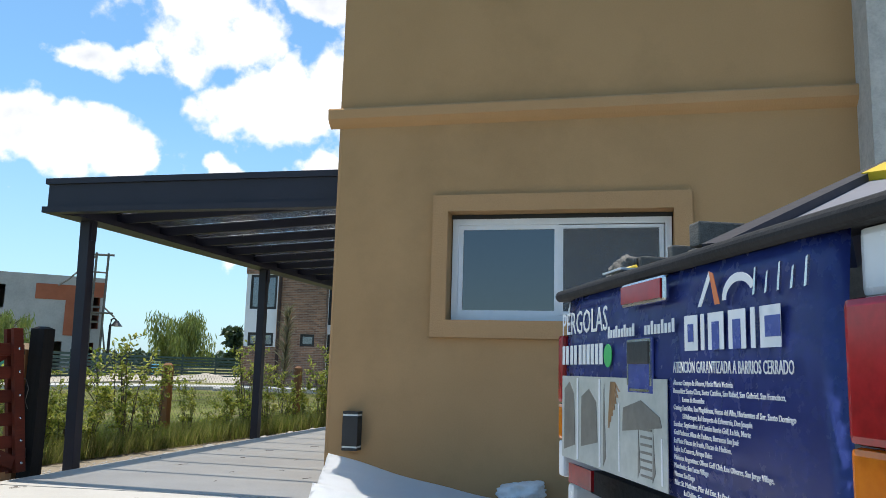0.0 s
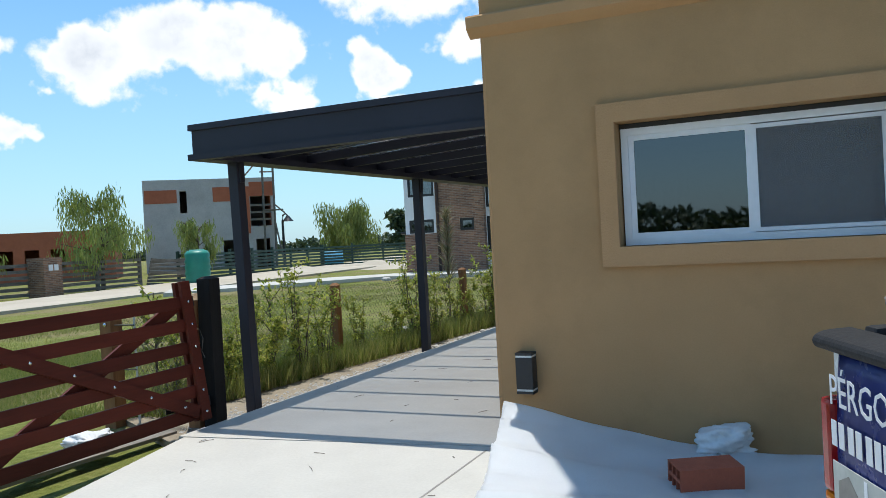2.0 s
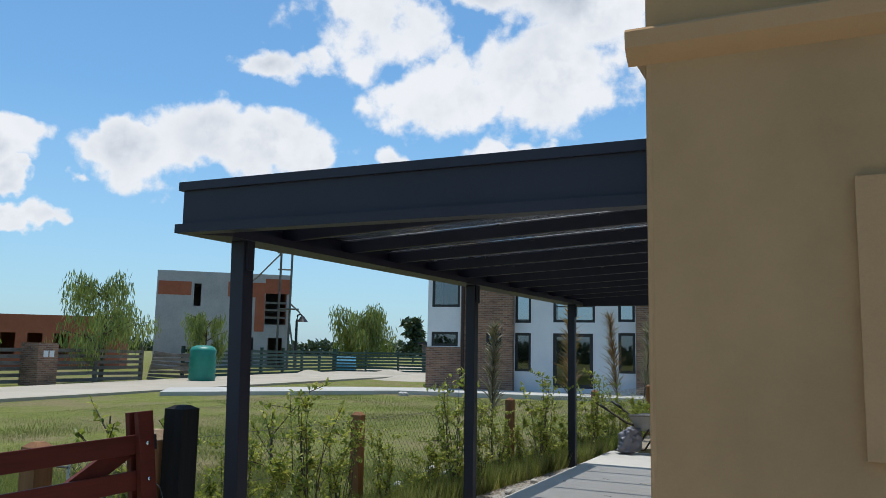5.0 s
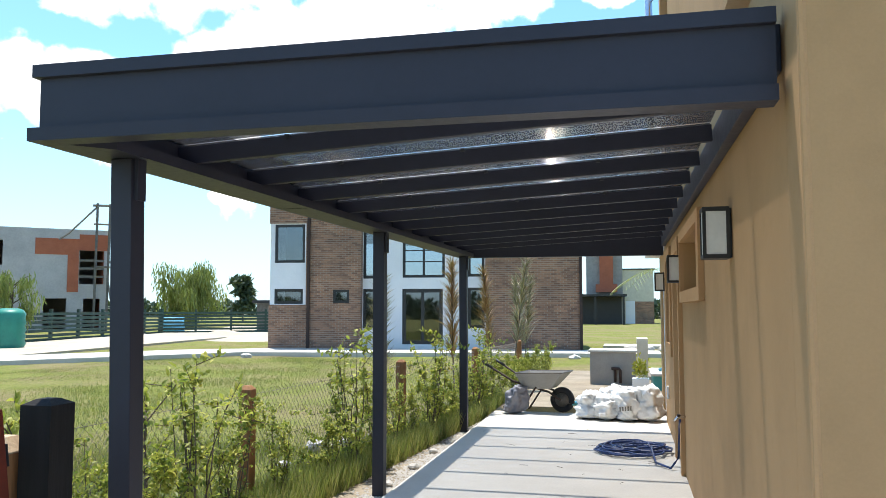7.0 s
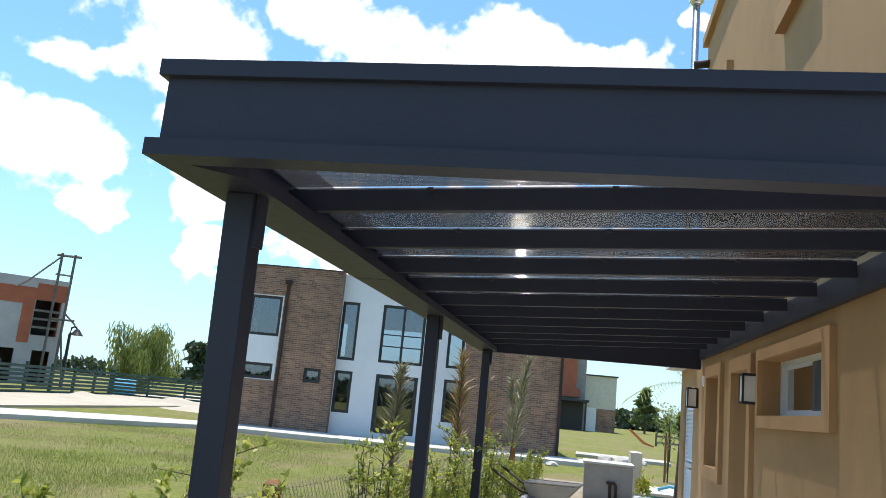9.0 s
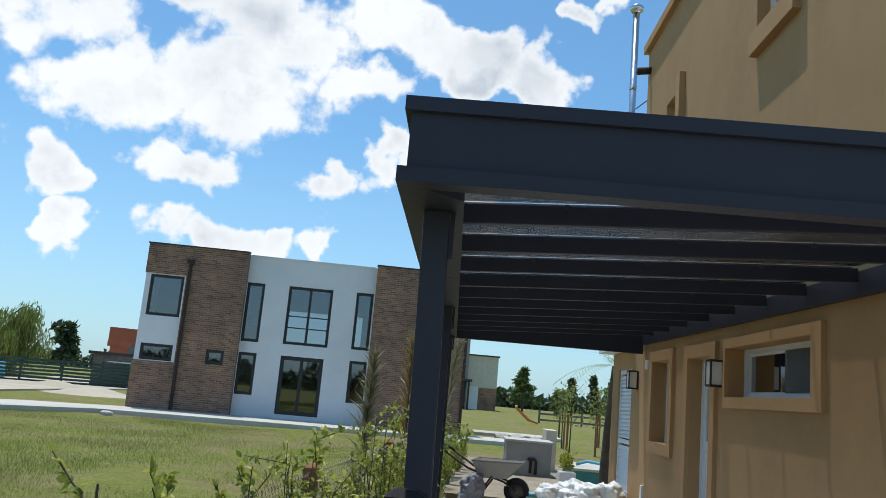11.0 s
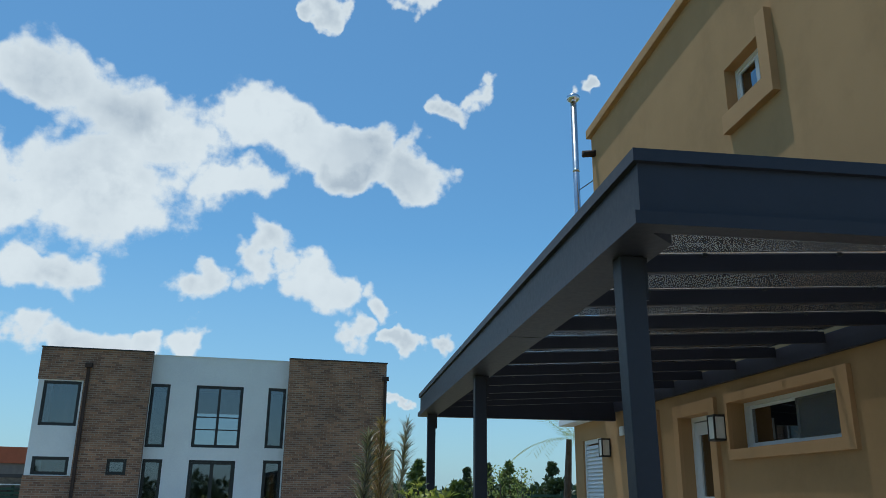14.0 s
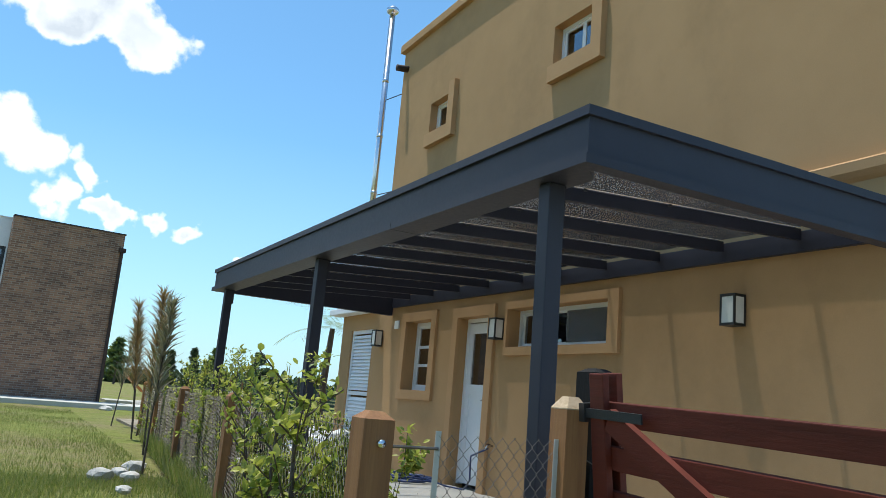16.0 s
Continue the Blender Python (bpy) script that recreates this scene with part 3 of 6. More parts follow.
def frame_trim(o, i, bottom=True):
    """Flat raised band round an opening: outer and inner (u0, u1, z0, z1)."""
    rows = [(o[0], i[0], -0.04, 0.001, o[2], o[3]), (i[1], o[1], -0.04, 0.001, o[2], o[3]), (i[0], i[1], -0.04, 0.001, i[3], o[3])]
    if bottom:
        rows.append((i[0], i[1], -0.04, 0.001, o[2], i[2]))
    return boxes(*rows)


structure("window_trim_front", frame_trim((0.767, 2.59, 1.155, 2.192), FW), TRIM, "raised ochre stucco band round the window", "trim")
for nm, o, i, b in (("window_trim_side", (3.06, 5.05, 1.58, 2.20), SW, True), ("door_trim", (5.28, 6.31, 0.0, 2.205), (5.42, 6.18, 0.0, 2.075), False), ("window_trim_narrow", (6.78, 7.86, 1.0, 2.225), NW, True)):
    bm = frame_trim(o, i, b)
    bmesh.ops.transform(bm, matrix=SIDE, verts=bm.verts[:])
    structure(nm, bm, TRIM, "raised ochre stucco band round the opening", "trim")
for nm, u in (("window_trim_upper_near", U1), ("window_trim_upper_far", U2)):
    bm = boxes((u[0] - 0.17, u[0], -0.075, 0.001, u[2] - 0.20, u[3] + 0.12), (u[0], u[1], -0.075, 0.001, u[2] - 0.20, u[2]))
    bmesh.ops.transform(bm, matrix=SIDE, verts=bm.verts[:])
    structure(nm, bm, TRIM, "raised ochre stucco sill band under the upper window", "trim")

win = window("window_1", "white aluminium sliding window reflecting clouds and trees", 1.57, 0.752, ALU, pose(0.89, 0.105, 1.284), 2, slide=True, depth=0.09, rail=0.045, glass=DARK_GLASS)
part("insect_screen", boxes((0.80, 1.51, 0.012, 0.014, 0.06, 0.69)), SCREEN, win, "grey insect mesh")
part("roller_slot", boxes((-0.008, 1.578, 0.0, 0.05, 0.753, 0.784)), BLACK_PLASTIC, win, "dark roller slot over the frame")
part("screen_frame", boxes((0.785, 0.815, 0.004, 0.022, 0.05, 0.70), (1.485, 1.515, 0.004, 0.022, 0.05, 0.70), (0.815, 1.485, 0.004, 0.022, 0.05, 0.075), (0.815, 1.485, 0.004, 0.022, 0.675, 0.70)), ALU, win)
win = window("window_2", "narrow white sliding window deep in the ochre wall", 1.78, 0.44, ALU, SIDE @ pose(3.22, 0.14, 1.675), 2, slide=True, depth=0.07, rail=0.035, glass=DARK_GLASS)
part("insect_screen", boxes((0.05, 0.88, 0.004, 0.006, 0.05, 0.39)), SCREEN, win, "grey insect mesh")
window("window_3", "tall narrow white window with glazing bars", 0.80, 0.97, ALU, SIDE @ pose(6.92, 0.15, 1.13), 1, bars=(0.36, 0.62), depth=0.06, rail=0.05)
window("window_4", "small white upper window deep in the wall", 0.79, 0.53, ALU, SIDE @ pose(3.67, 0.12, 4.92), 2, depth=0.06, rail=0.04)
window("window_5", "small white upper window deep in the wall", 0.69, 0.52, ALU, SIDE @ pose(6.95, 0.12, 4.93), 2, depth=0.06, rail=0.04)
# white back door
door = thing("door_1", "white back door with a dark glass upper pane", "door", SIDE @ pose(5.42, 0.12, 0.025), kind="structure")
part("door_frame", boxes((0, 0.05, 0, 0.07, 0, 2.05), (0.71, 0.76, 0, 0.07, 0, 2.05), (0.05, 0.71, 0, 0.07, 2.0, 2.05)), PVC, door)
leaf = part("door_leaf", boxes((0.052, 0.15, 0.01, 0.05, 0.02, 1.99), (0.61, 0.708, 0.01, 0.05, 0.02, 1.99), (0.15, 0.61, 0.01, 0.05, 1.86, 1.99), (0.15, 0.61, 0.01, 0.05, 1.10, 1.22), (0.15, 0.61, 0.01, 0.05, 0.02, 0.16), (0.15, 0.61, 0.022, 0.04, 0.16, 1.10)), PVC, door)
part("pane", boxes((0.15, 0.61, 0.026, 0.032, 1.22, 1.86)), DARK_GLASS, leaf, "dark glass door pane")
part("door_handle", tube(bmesh.new(), [(0.12, 0.0, 1.03), (0.12, -0.04, 1.03), (0.22, -0.045, 1.03)], 0.009, 8), CHROME, leaf, "chrome lever handle", True)


def wall_lamp(m):
    lamp = thing("wall_lamp", "black metal wall lantern with frosted glass sides", "wall lamp", m, "wall lanterns")
    part("back_plate", boxes((-0.05, 0.05, -0.012, 0.0, -0.12, 0.12), bevel=0.002), BLACK_PLASTIC, lamp)
    w, d, h, s = 0.075, 0.125, 0.125, 0.016
    part("lantern_frame", boxes((-w, w, -d - 0.012, -0.012, h - 0.02, h), (-w, w, -d - 0.012, -0.012, -h, -h + 0.02),
         *[(x, x + s, y, y + s, -h + 0.02, h - 0.02) for x in (-w, w - s) for y in (-d - 0.012, -0.012 - s)]), BLACK_PLASTIC, lamp)
    part("lantern_glass", boxes((-w + 0.005, w - 0.005, -d - 0.006, -0.018, -h + 0.021, h - 0.021)), FROST, lamp, "frosted glass")
    return lamp


wall_lamp(SIDE @ pose(1.66, 0, 1.89))
for y in (5.17, 8.65):
    wall_lamp(SIDE @ pose(y, 0, 1.89))
up_lamp = thing("updown_lamp", "black two-way box light low on the ochre wall", "wall lamp", pose(0.22, 0, 0.475))
part("lamp_body", boxes((-0.058, 0.058, -0.10, 0.0, -0.105, 0.105), bevel=0.004), BLACK_PLASTIC, up_lamp)
part("glass_band", boxes((-0.055, 0.055, -0.097, -0.001, 0.106, 0.118)), FROST, up_lamp, "frosted strip")
part("glass_band", boxes((-0.055, 0.055, -0.097, -0.001, -0.118, -0.106)), FROST, up_lamp, "frosted strip")
part("end_cap", boxes((-0.058, 0.058, -0.10, 0.0, 0.119, 0.137), bevel=0.003), BLACK_PLASTIC, up_lamp)
part("end_cap", boxes((-0.058, 0.058, -0.10, 0.0, -0.137, -0.119), bevel=0.003), BLACK_PLASTIC, up_lamp)

# low wing past the tall block
bm = holed_wall(8.821, 10.35, -0.2, 2.32, [(9.0, 9.92, -0.3, 2.06)], 0.2)
bmesh.ops.transform(bm, matrix=SIDE, verts=bm.verts[:])
structure("wall_wing", bm, STUCCO, "low sunlit ochre wing wall with a shutter door", "wall")
structure("wall_wing_end", boxes((0.201, 4.2, 10.14, 10.35, -0.2, 2.32)), STUCCO, "end wall of the low ochre wing", "wall")
structure("wing_roof", boxes((-0.22, 4.3, 8.83, 10.5, 2.322, 2.42), bevel=0.01), WHITE_WALL, "white roof slab over the low wing", "roof")
shut = thing("louvred_shutter", "tall white louvred shutter door", "shutter", SIDE @ pose(9.0, 0.03, 0.0))
part("shutter_frame", boxes((0, 0.05, 0, 0.05, 0, 2.06), (0.87, 0.92, 0, 0.05, 0, 2.06), (0.05, 0.87, 0, 0.05, 0, 0.06), (0.05, 0.87, 0, 0.05, 2.0, 2.06), (0.05, 0.87, 0, 0.05, 1.0, 1.06)), PVC, shut)
SLAT = bpy.data.meshes.new("slat")
sb = prism(bmesh.new(), [(0.0, 0.0), (0.012, -0.004), (0.045, 0.05), (0.033, 0.054)], 0.051, 0.869, "x")
bmesh.ops.recalc_face_normals(sb, faces=sb.faces[:])
sb.to_mesh(SLAT), sb.free()
SLAT.materials.append(PVC)
for i in range(34):
    z = 0.075 + i * 0.056
    if 0.96 < z < 1.05:
        continue
    s = new("slat", SLAT)
    s.parent, s.location = shut, (0, 0, z)

flue = thing("flue_pipe", "tall shiny steel chimney flue with a cone cap", "flue", pose(-0.12, 9.3, 2.42))
part("pipe", tube(bmesh.new(), [(0, 0, 0), (0, 0, 5.2)], 0.052, 16), CHROME, flue, smooth=True)
for z in (0.9, 1.9, 2.9, 3.9):
    part("collar", tube(bmesh.new(), [(0, 0, z), (0, 0, z + 0.05)], 0.057, 16), CHROME, flue, smooth=True)
part("cowl", tube(bmesh.new(), [(0, 0, 5.17), (0, 0, 5.21), (0, 0, 5.27), (0, 0, 5.33)], [0.056, 0.11, 0.11, 0.04], 16), CHROME, flue, "flared steel rain cowl", True)
for z in (3.6, 1.9):
    part("bracket", tube(bmesh.new(), [(0.06, 0, z), (0.15, -0.40, z)], 0.008, 6), BLACK_PLASTIC, flue)
solid("roof_spout", tube(bmesh.new(), [(0.02, 8.66, 6.38), (-0.20, 8.66, 6.35)], 0.055, 14), RUST, "short brown drain spout through the parapet", "spout", smooth=True)
solid("chimney_stub", boxes((0.45, 0.75, 9.35, 9.65, 2.42, 3.1), (0.42, 0.78, 9.32, 9.68, 3.1, 3.16), bevel=0.01), RENDER_GREY, "low grey chimney block on the wing roof", "chimney")
solid("vent_grille", boxes((-0.02, 0.0, 8.02, 8.16, 2.02, 2.14), (-0.026, -0.021, 8.03, 8.15, 2.04, 2.055), (-0.026, -0.021, 8.03, 8.15, 2.07, 2.085), (-0.026, -0.021, 8.03, 8.15, 2.10, 2.115)), PVC, "small white vent grille on the stucco wall", "vent")
structure("stone_pier", boxes((3.66, 6.2, -0.32, -0.002, -0.1, 6.9)), STONE, "pale stone-clad pier beside the front window", "wall")

# ---- pergola ----
perg = thing("pergola", "anthracite steel lean-to pergola with bronze polycarbonate roof", "pergola", pose(0, 0, 0, 0.43, 0, 0))
X0, X1, Y0, Y1, ZB, ZL, ZT = -2.735, -0.03, 0.168, 8.37, 2.163, 2.214, 2.462


def fascia_section(deep):
    """Fascia section as (inward offset, height): lip below, flat panel, cap on top."""
    return [(0.0, ZB), (0.0, ZL), (0.03, ZL + 0.004), (0.03, ZT - 0.052), (0.008, ZT - 0.05), (0.008, ZT), (0.10, ZT), (0.10, ZB + 0.05), (deep, ZB + 0.05), (deep, ZB)]


def fascia_run(corners, deep):
    """A mitred length of fascia between two ends, each giving a place for an inward offset."""
    bm = bmesh.new()
    sec = fascia_section(deep)
    ends = [[bm.verts.new((*c(o), z)) for o, z in sec] for c in corners]
    n = len(sec)
    for i in range(n):
        bm.faces.new((ends[0][i], ends[1][i], ends[1][(i + 1) % n], ends[0][(i + 1) % n]))
    bm.faces.new(ends[0]), bm.faces.new(ends[1][::-1])
    return bm


def near_left(o):
    return X0 + o, Y0 + o


def far_left(o):
    return X0 + o, Y1 - o


part("front_fascia", fascia_run((near_left, lambda o: (X1, Y0 + o)), 0.101), STEEL, perg)
part("side_fascia", fascia_run((near_left, far_left), 0.23), STEEL, perg)
part("back_fascia", fascia_run((far_left, lambda o: (X1, Y1 - o)), 0.101), STEEL, perg)
part("wall_ledger", boxes((-0.052, -0.002, Y0 + 0.102, Y1 - 0.102, 2.28, 2.435), bevel=0.004), STEEL, perg)
part("splice_plate", boxes((X0 - 0.002, X0 + 0.21, 2.43, 2.435, ZB - 0.002, ZL)), BLACK_PLASTIC, perg)
# rafters and sheets fall gently from the wall to the gutter
RISE, RUN, RAFTERS = -3.2, 2.575, [1.06 + 0.73 * i for i in range(10)]
BEAM = bpy.data.meshes.new("rafter")
bb = boxes((0, RUN, 0, 0.04, 0, 0.087), bevel=0.004)
bmesh.ops.recalc_face_normals(bb, faces=bb.faces[:])
bb.to_mesh(BEAM), bb.free()
BEAM.materials.append(STEEL)


def on_slope(ob, y):
    ob.parent, ob.matrix_basis = perg, pose(X0 + 0.105, y, 2.218, 0, RISE, 0)
    return ob


for y in RAFTERS:
    on_slope(new("rafter", BEAM), y)
YS = [Y0 + 0.10, *[y + 0.03 for y in RAFTERS], Y1 - 0.10]
for a, b in zip(YS, YS[1:]):
    bm, w = bmesh.new(), b - a
    bm.faces.new([bm.verts.new(p) for p in ((0, 0.004, 0.104), (RUN, 0.004, 0.104), (RUN, w - 0.004, 0.104), (0, w - 0.004, 0.104))])
    on_slope(part("roof_sheet", bm, SHEET, perg, "bronze fluted polycarbonate sheet"), a)
    bm = bmesh.new()
    for k in range(int((w - 0.02) / 0.018)):
        y = 0.014 + 0.018 * k
        arc_ = [(y + 0.0026 * math.cos(q), 0.0935 - 0.0026 * math.sin(q)) for q in [math.pi * j / 6 for j in range(7)]]
        v0, v1 = [bm.verts.new((0.002, *p)) for p in arc_], [bm.verts.new((RUN - 0.002, *p)) for p in arc_]
        for j in range(6):
            bm.faces.new((v0[j], v0[j + 1], v1[j + 1], v1[j]))
    on_slope(part("fluted_core", bm, FLUTE, perg, smooth=True), a)["kind"] = "stuff"
    bm = bmesh.new()
    for k in range(int((w - 0.02) / 0.005)):
        y = 0.012 + 0.005 * k
        bm.faces.new([bm.verts.new(p) for p in ((0.002, y, 0.1), (RUN - 0.002, y, 0.1), (RUN - 0.002, y, 0.1035), (0.002, y, 0.1035))])
    on_slope(part("sheet_web", bm, WEB, perg), a)["kind"] = "stuff"
for y in RAFTERS:
    for x in (0.58, 1.28, 1.98):
        on_slope(part("roof_screw", boxes((x - 0.012, x + 0.012, -0.015, -0.001, 0.072, 0.089)), BLACK_PLASTIC, perg), y)
for x, y, lean in ((-2.61, 0.57, 0.045), (-2.65, 4.20, 0.0), (-2.65, 7.86, 0.0)):
    foot = -0.08 - 0.0075 * y
    bm = boxes((x, x + 0.10, y, y + 0.10, foot - 0.1, ZB - 0.001), bevel=0.006)
    for v in bm.verts:
        v.co.x -= lean * (v.co.z - foot) / (ZB - foot)
    post = part("post", bm, STEEL, perg)
    part("base_plate", boxes((x - 0.025, x + 0.125, y - 0.02, y + 0.12, foot, foot + 0.012)), STEEL, post)
    part("bracket", boxes((x + 0.103 - lean, x + 0.121 - lean, y + 0.02, y + 0.08, ZB - 0.18, ZB - 0.001)), STEEL, post)

# ---- the neighbouring brick house ----
NB = pose(-13.99, 26.13, 0, 0, 0, 6.89)
nb = thing("brick_house", "two-storey brown brick and white house with black windows", "house", NB)


def at_nb(name, bm, mat, label=""):
    return part(name, bm, mat, nb, label)


at_nb("wall", holed_wall(0, 3.6, -0.2, 5.94, [(-0.1, 1.46, 1.71, 4.86), (2.53, 3.16, 1.77, 2.29)], 0.25), BRICK, "brown brick wall with a white corner panel")
at_nb("wall", holed_wall(8.37, 11.95, -0.2, 5.985, [], 0.25), BRICK, "plain brown brick wall")
W1, W2 = (0.21, 1.40, 3.33, 4.82), (0.21, 1.34, 1.74, 2.32)
bm = holed_wall(0.03, 1.46, 1.71, 4.86, [W1, W2], 0.2)
bmesh.ops.translate(bm, verts=bm.verts[:], vec=(0, 0.04, 0))
at_nb("wall", bm, WHITE_WALL, "white painted corner panel")
WC = [(3.62, 4.27, 2.72, 4.90), (3.62, 4.27, 0.80, 2.32), (5.16, 6.80, 2.75, 4.91), (5.15, 6.72, 0.2, 2.32), (7.68, 8.32, 2.78, 4.92), (7.68, 8.32, 0.82, 2.36)]
bm = holed_wall(3.602, 8.368, -0.2, 5.90, WC, 0.22)
bmesh.ops.translate(bm, verts=bm.verts[:], vec=(0, 0.40, 0))
at_nb("wall", bm, WHITE_WALL, "white painted recessed wall")
at_nb("wall", boxes((3.38, 3.6, 0.251, 0.9, -0.2, 5.94)), BRICK, "brick return wall")
at_nb("wall", boxes((8.37, 8.59, 0.251, 0.9, -0.2, 5.985)), BRICK, "brick return wall")
for r in ((0.0, 0.25, 0.26, 8.0, -0.2, 1.70), (0.0, 0.25, 1.3, 8.0, 1.701, 4.86), (0.0, 0.25, 0.26, 8.0, 4.861, 5.94)):
    at_nb("wall", boxes(r), BRICK, "brick side wall")
at_nb("wall", boxes((0.03, 0.25, 0.26, 1.299, 1.71, 4.86)), WHITE_WALL, "white side panel")
at_nb("wall", boxes((11.7, 11.95, 0.251, 8.0, -0.2, 5.985)), BRICK, "brick side wall")
bm = holed_wall(0.251, 11.699, -0.2, 5.85, [(4.0, 8.0, 2.9, 4.6), (1.0, 2.6, 3.2, 4.7)], 0.25)
bmesh.ops.translate(bm, verts=bm.verts[:], vec=(0, 7.75, 0))
at_nb("wall", bm, WHITE_WALL, "white rear wall")
at_nb("roof", boxes((0.251, 11.69, 0.63, 7.74, 5.5, 5.7)), RENDER_GREY, "flat grey roof")
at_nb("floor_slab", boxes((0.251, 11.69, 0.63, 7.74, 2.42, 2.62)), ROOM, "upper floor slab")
at_nb("roof_coping", boxes((-0.03, 3.63, -0.04, 0.28, 5.942, 5.98)), BLACK_FRAME, "dark metal roof flashing")
at_nb("roof_coping", boxes((8.34, 11.98, -0.04, 0.28, 5.987, 5.945)), BLACK_FRAME, "dark metal roof flashing")
at_nb("roof_coping", boxes((3.64, 8.33, 0.37, 0.66, 5.902, 5.93)), ALU, "pale roof flashing")
for u in (1.52, 11.86):
    dp = at_nb("downpipe", boxes((u, u + 0.10, -0.09, -0.001, 0.0, 5.3), (u - 0.06, u + 0.16, -0.16, -0.001, 5.3, 5.45)), RUST, "dark brown metal downpipe")
for (a, b, c, d), n, bars, y in ((W1, 1, (), 0.06), (W2, 1, (), 0.06), ((2.53, 3.16, 1.77, 2.29), 1, (), 0.05), (WC[0], 1, (), 0.44), (WC[1], 1, (), 0.44), (WC[2], 2, (0.62, 1.05), 0.44), (WC[4], 1, (), 0.44), (WC[5], 1, (), 0.44)):
    window("window", "", b - a, d - c, BLACK_FRAME, pose(a, y, c), n, bars=bars, depth=0.07, parent=nb, rail=0.06)
window("door", "", 1.57, 2.12, BLACK_FRAME, pose(5.15, 0.44, 0.2), 2, depth=0.08, parent=nb, rail=0.08)

# ---- fence, hedge and gate ----
def fence_x(y):
    return -3.72 + 0.08 * y


def wire_net(p, q, height, pitch=0.075, r=0.0014, seed=1):
    """Chain-link netting between two ground points: zigzag wires that hook into each other."""
    p, q = Vector(p), Vector(q)
    d = q - p
    n = int(2 * d.length / pitch)
    rows = 2 * int(height / (pitch * 1.12))
    verts, faces = [], []
    along = d.normalized()
    side = Vector((0, 0, 1)).cross(along)
    for i in range(n):
        base = len(verts)
        for j in range(rows + 1):
            left = (j + i) % 2 == 0
            u = (i if left else i + 1) * pitch * 0.5 + (-0.002 if left else 0.002)
            z = 0.02 + j * height / rows
            bow = 0.012 * noise.noise(Vector((u * 1.7, z * 2.0, seed)))
            b = p + along * (u + bow) + Vector((0, 0, z + bow)) + side * ((0.003 if left else -0.003) + 2 * bow)
            for k in range(3):
                verts.append(b + along * math.cos(k * 2.094) * r + side * math.sin(k * 2.094) * r)
        for j in range(rows):
            o, o2 = base + j * 3, base + (j + 1) * 3
            for k in range(3):
                faces.append((o + k, o + (k + 1) % 3, o2 + (k + 1) % 3, o2 + k))
    me = bpy.data.meshes.new("netting")
    me.from_pydata([tuple(v) for v in verts], [], faces)
    me.materials.append(GALV)
    return me


def timber_post(bm, x, y, w, z0, z1, chamfer=0.03):
    vs = box(bm, x - w / 2, x + w / 2, y - w / 2, y + w / 2, z0, z1 - chamfer)
    top = [bm.verts.new((x + sx * w * 0.22, y + sy * w * 0.22, z1)) for sx, sy in ((-1, -1), (1, -1), (1, 1), (-1, 1))]
    low = [bm.verts.new((x + sx * w / 2, y + sy * w / 2, z1 - chamfer)) for sx, sy in ((-1, -1), (1, -1), (1, 1), (-1, 1))]
    bm.faces.new(top)
    for i in range(4):
        bm.faces.new((low[i], low[(i + 1) % 4], top[(i + 1) % 4], top[i]))
    return bm


fence = thing("chain_link_fence", "rusty chain-link wire fence on honey-coloured timber posts", "fence")
for i, y in enumerate((0.14, 3.45, 6.9, 10.3, 13.6)):
    x = fence_x(y)
    post = part("post", timber_post(bmesh.new(), x, y, 0.10 if i else 0.13, -0.2, 0.92, 0.03), RAW_WOOD, fence)
    if i == 0:
        part("bolt", tube(bmesh.new(), [(x + 0.01, y - 0.085, 0.80), (x + 0.01, y - 0.06, 0.80)], 0.016, 10), CHROME, post, "steel bolt head", True)
near_post = part("post", timber_post(bmesh.new(), -2.76, 0.14, 0.12, -0.2, 1.045, 0.05), RAW_WOOD, fence, "stout honey timber corner post")
part("post_cap", timber_post(bmesh.new(), -2.76, 0.14, 0.121, 0.993, 1.05, 0.052), CUT_WOOD, near_post, "pale sawn post top")
for x in (-3.42, -2.83):
    part("stretcher_bar", boxes((x - 0.012, x + 0.012, 0.128, 0.134, -0.1, 0.86)), PAVING, fence, "flat galvanised stretcher bar")
for z in (0.79, 0.40):
    part("tension_bolt", tube(bmesh.new(), [(-3.66, 0.12, z), (-3.42, 0.125, z)], 0.007, 6), GALV, fence)
ob = new("netting", wire_net((-3.42, 0.131, 0.0), (-2.82, 0.131, 0.0), 0.83, 0.062, 0.0019))
ob.parent, ob["kind"] = fence, "stuff"
ob = new("netting", wire_net((fence_x(0.2), 0.2, -0.08), (fence_x(13.5), 13.5, -0.08), 0.93, 0.066, 0.0016, 2))
ob.parent, ob["kind"] = fence, "stuff"
for z in (0.05, 0.45, 0.84):
    part("tension_wire", tube(bmesh.new(), [(fence_x(0.2), 0.2, z), (fence_x(13.5), 13.5, z)], 0.002, 4), GALV, fence)
for z in (0.78,):
    part("tie_wire", tube(bmesh.new(), [(-2.70, 0.08, z), (-2.64, 0.07, z - 0.03), (-2.61, 0.07, z - 0.10), (-2.63, 0.07, z - 0.2), (-2.60, 0.07, z - 0.26)], 0.003, 5), GALV, fence, "twisted tie wire")

gp = thing("gate_post", "black tarred timber gate post", "gate post")
part("post", timber_post(bmesh.new(), -2.602, 0.16, 0.13, -0.3, 1.19, 0.02), TAR_WOOD, gp)

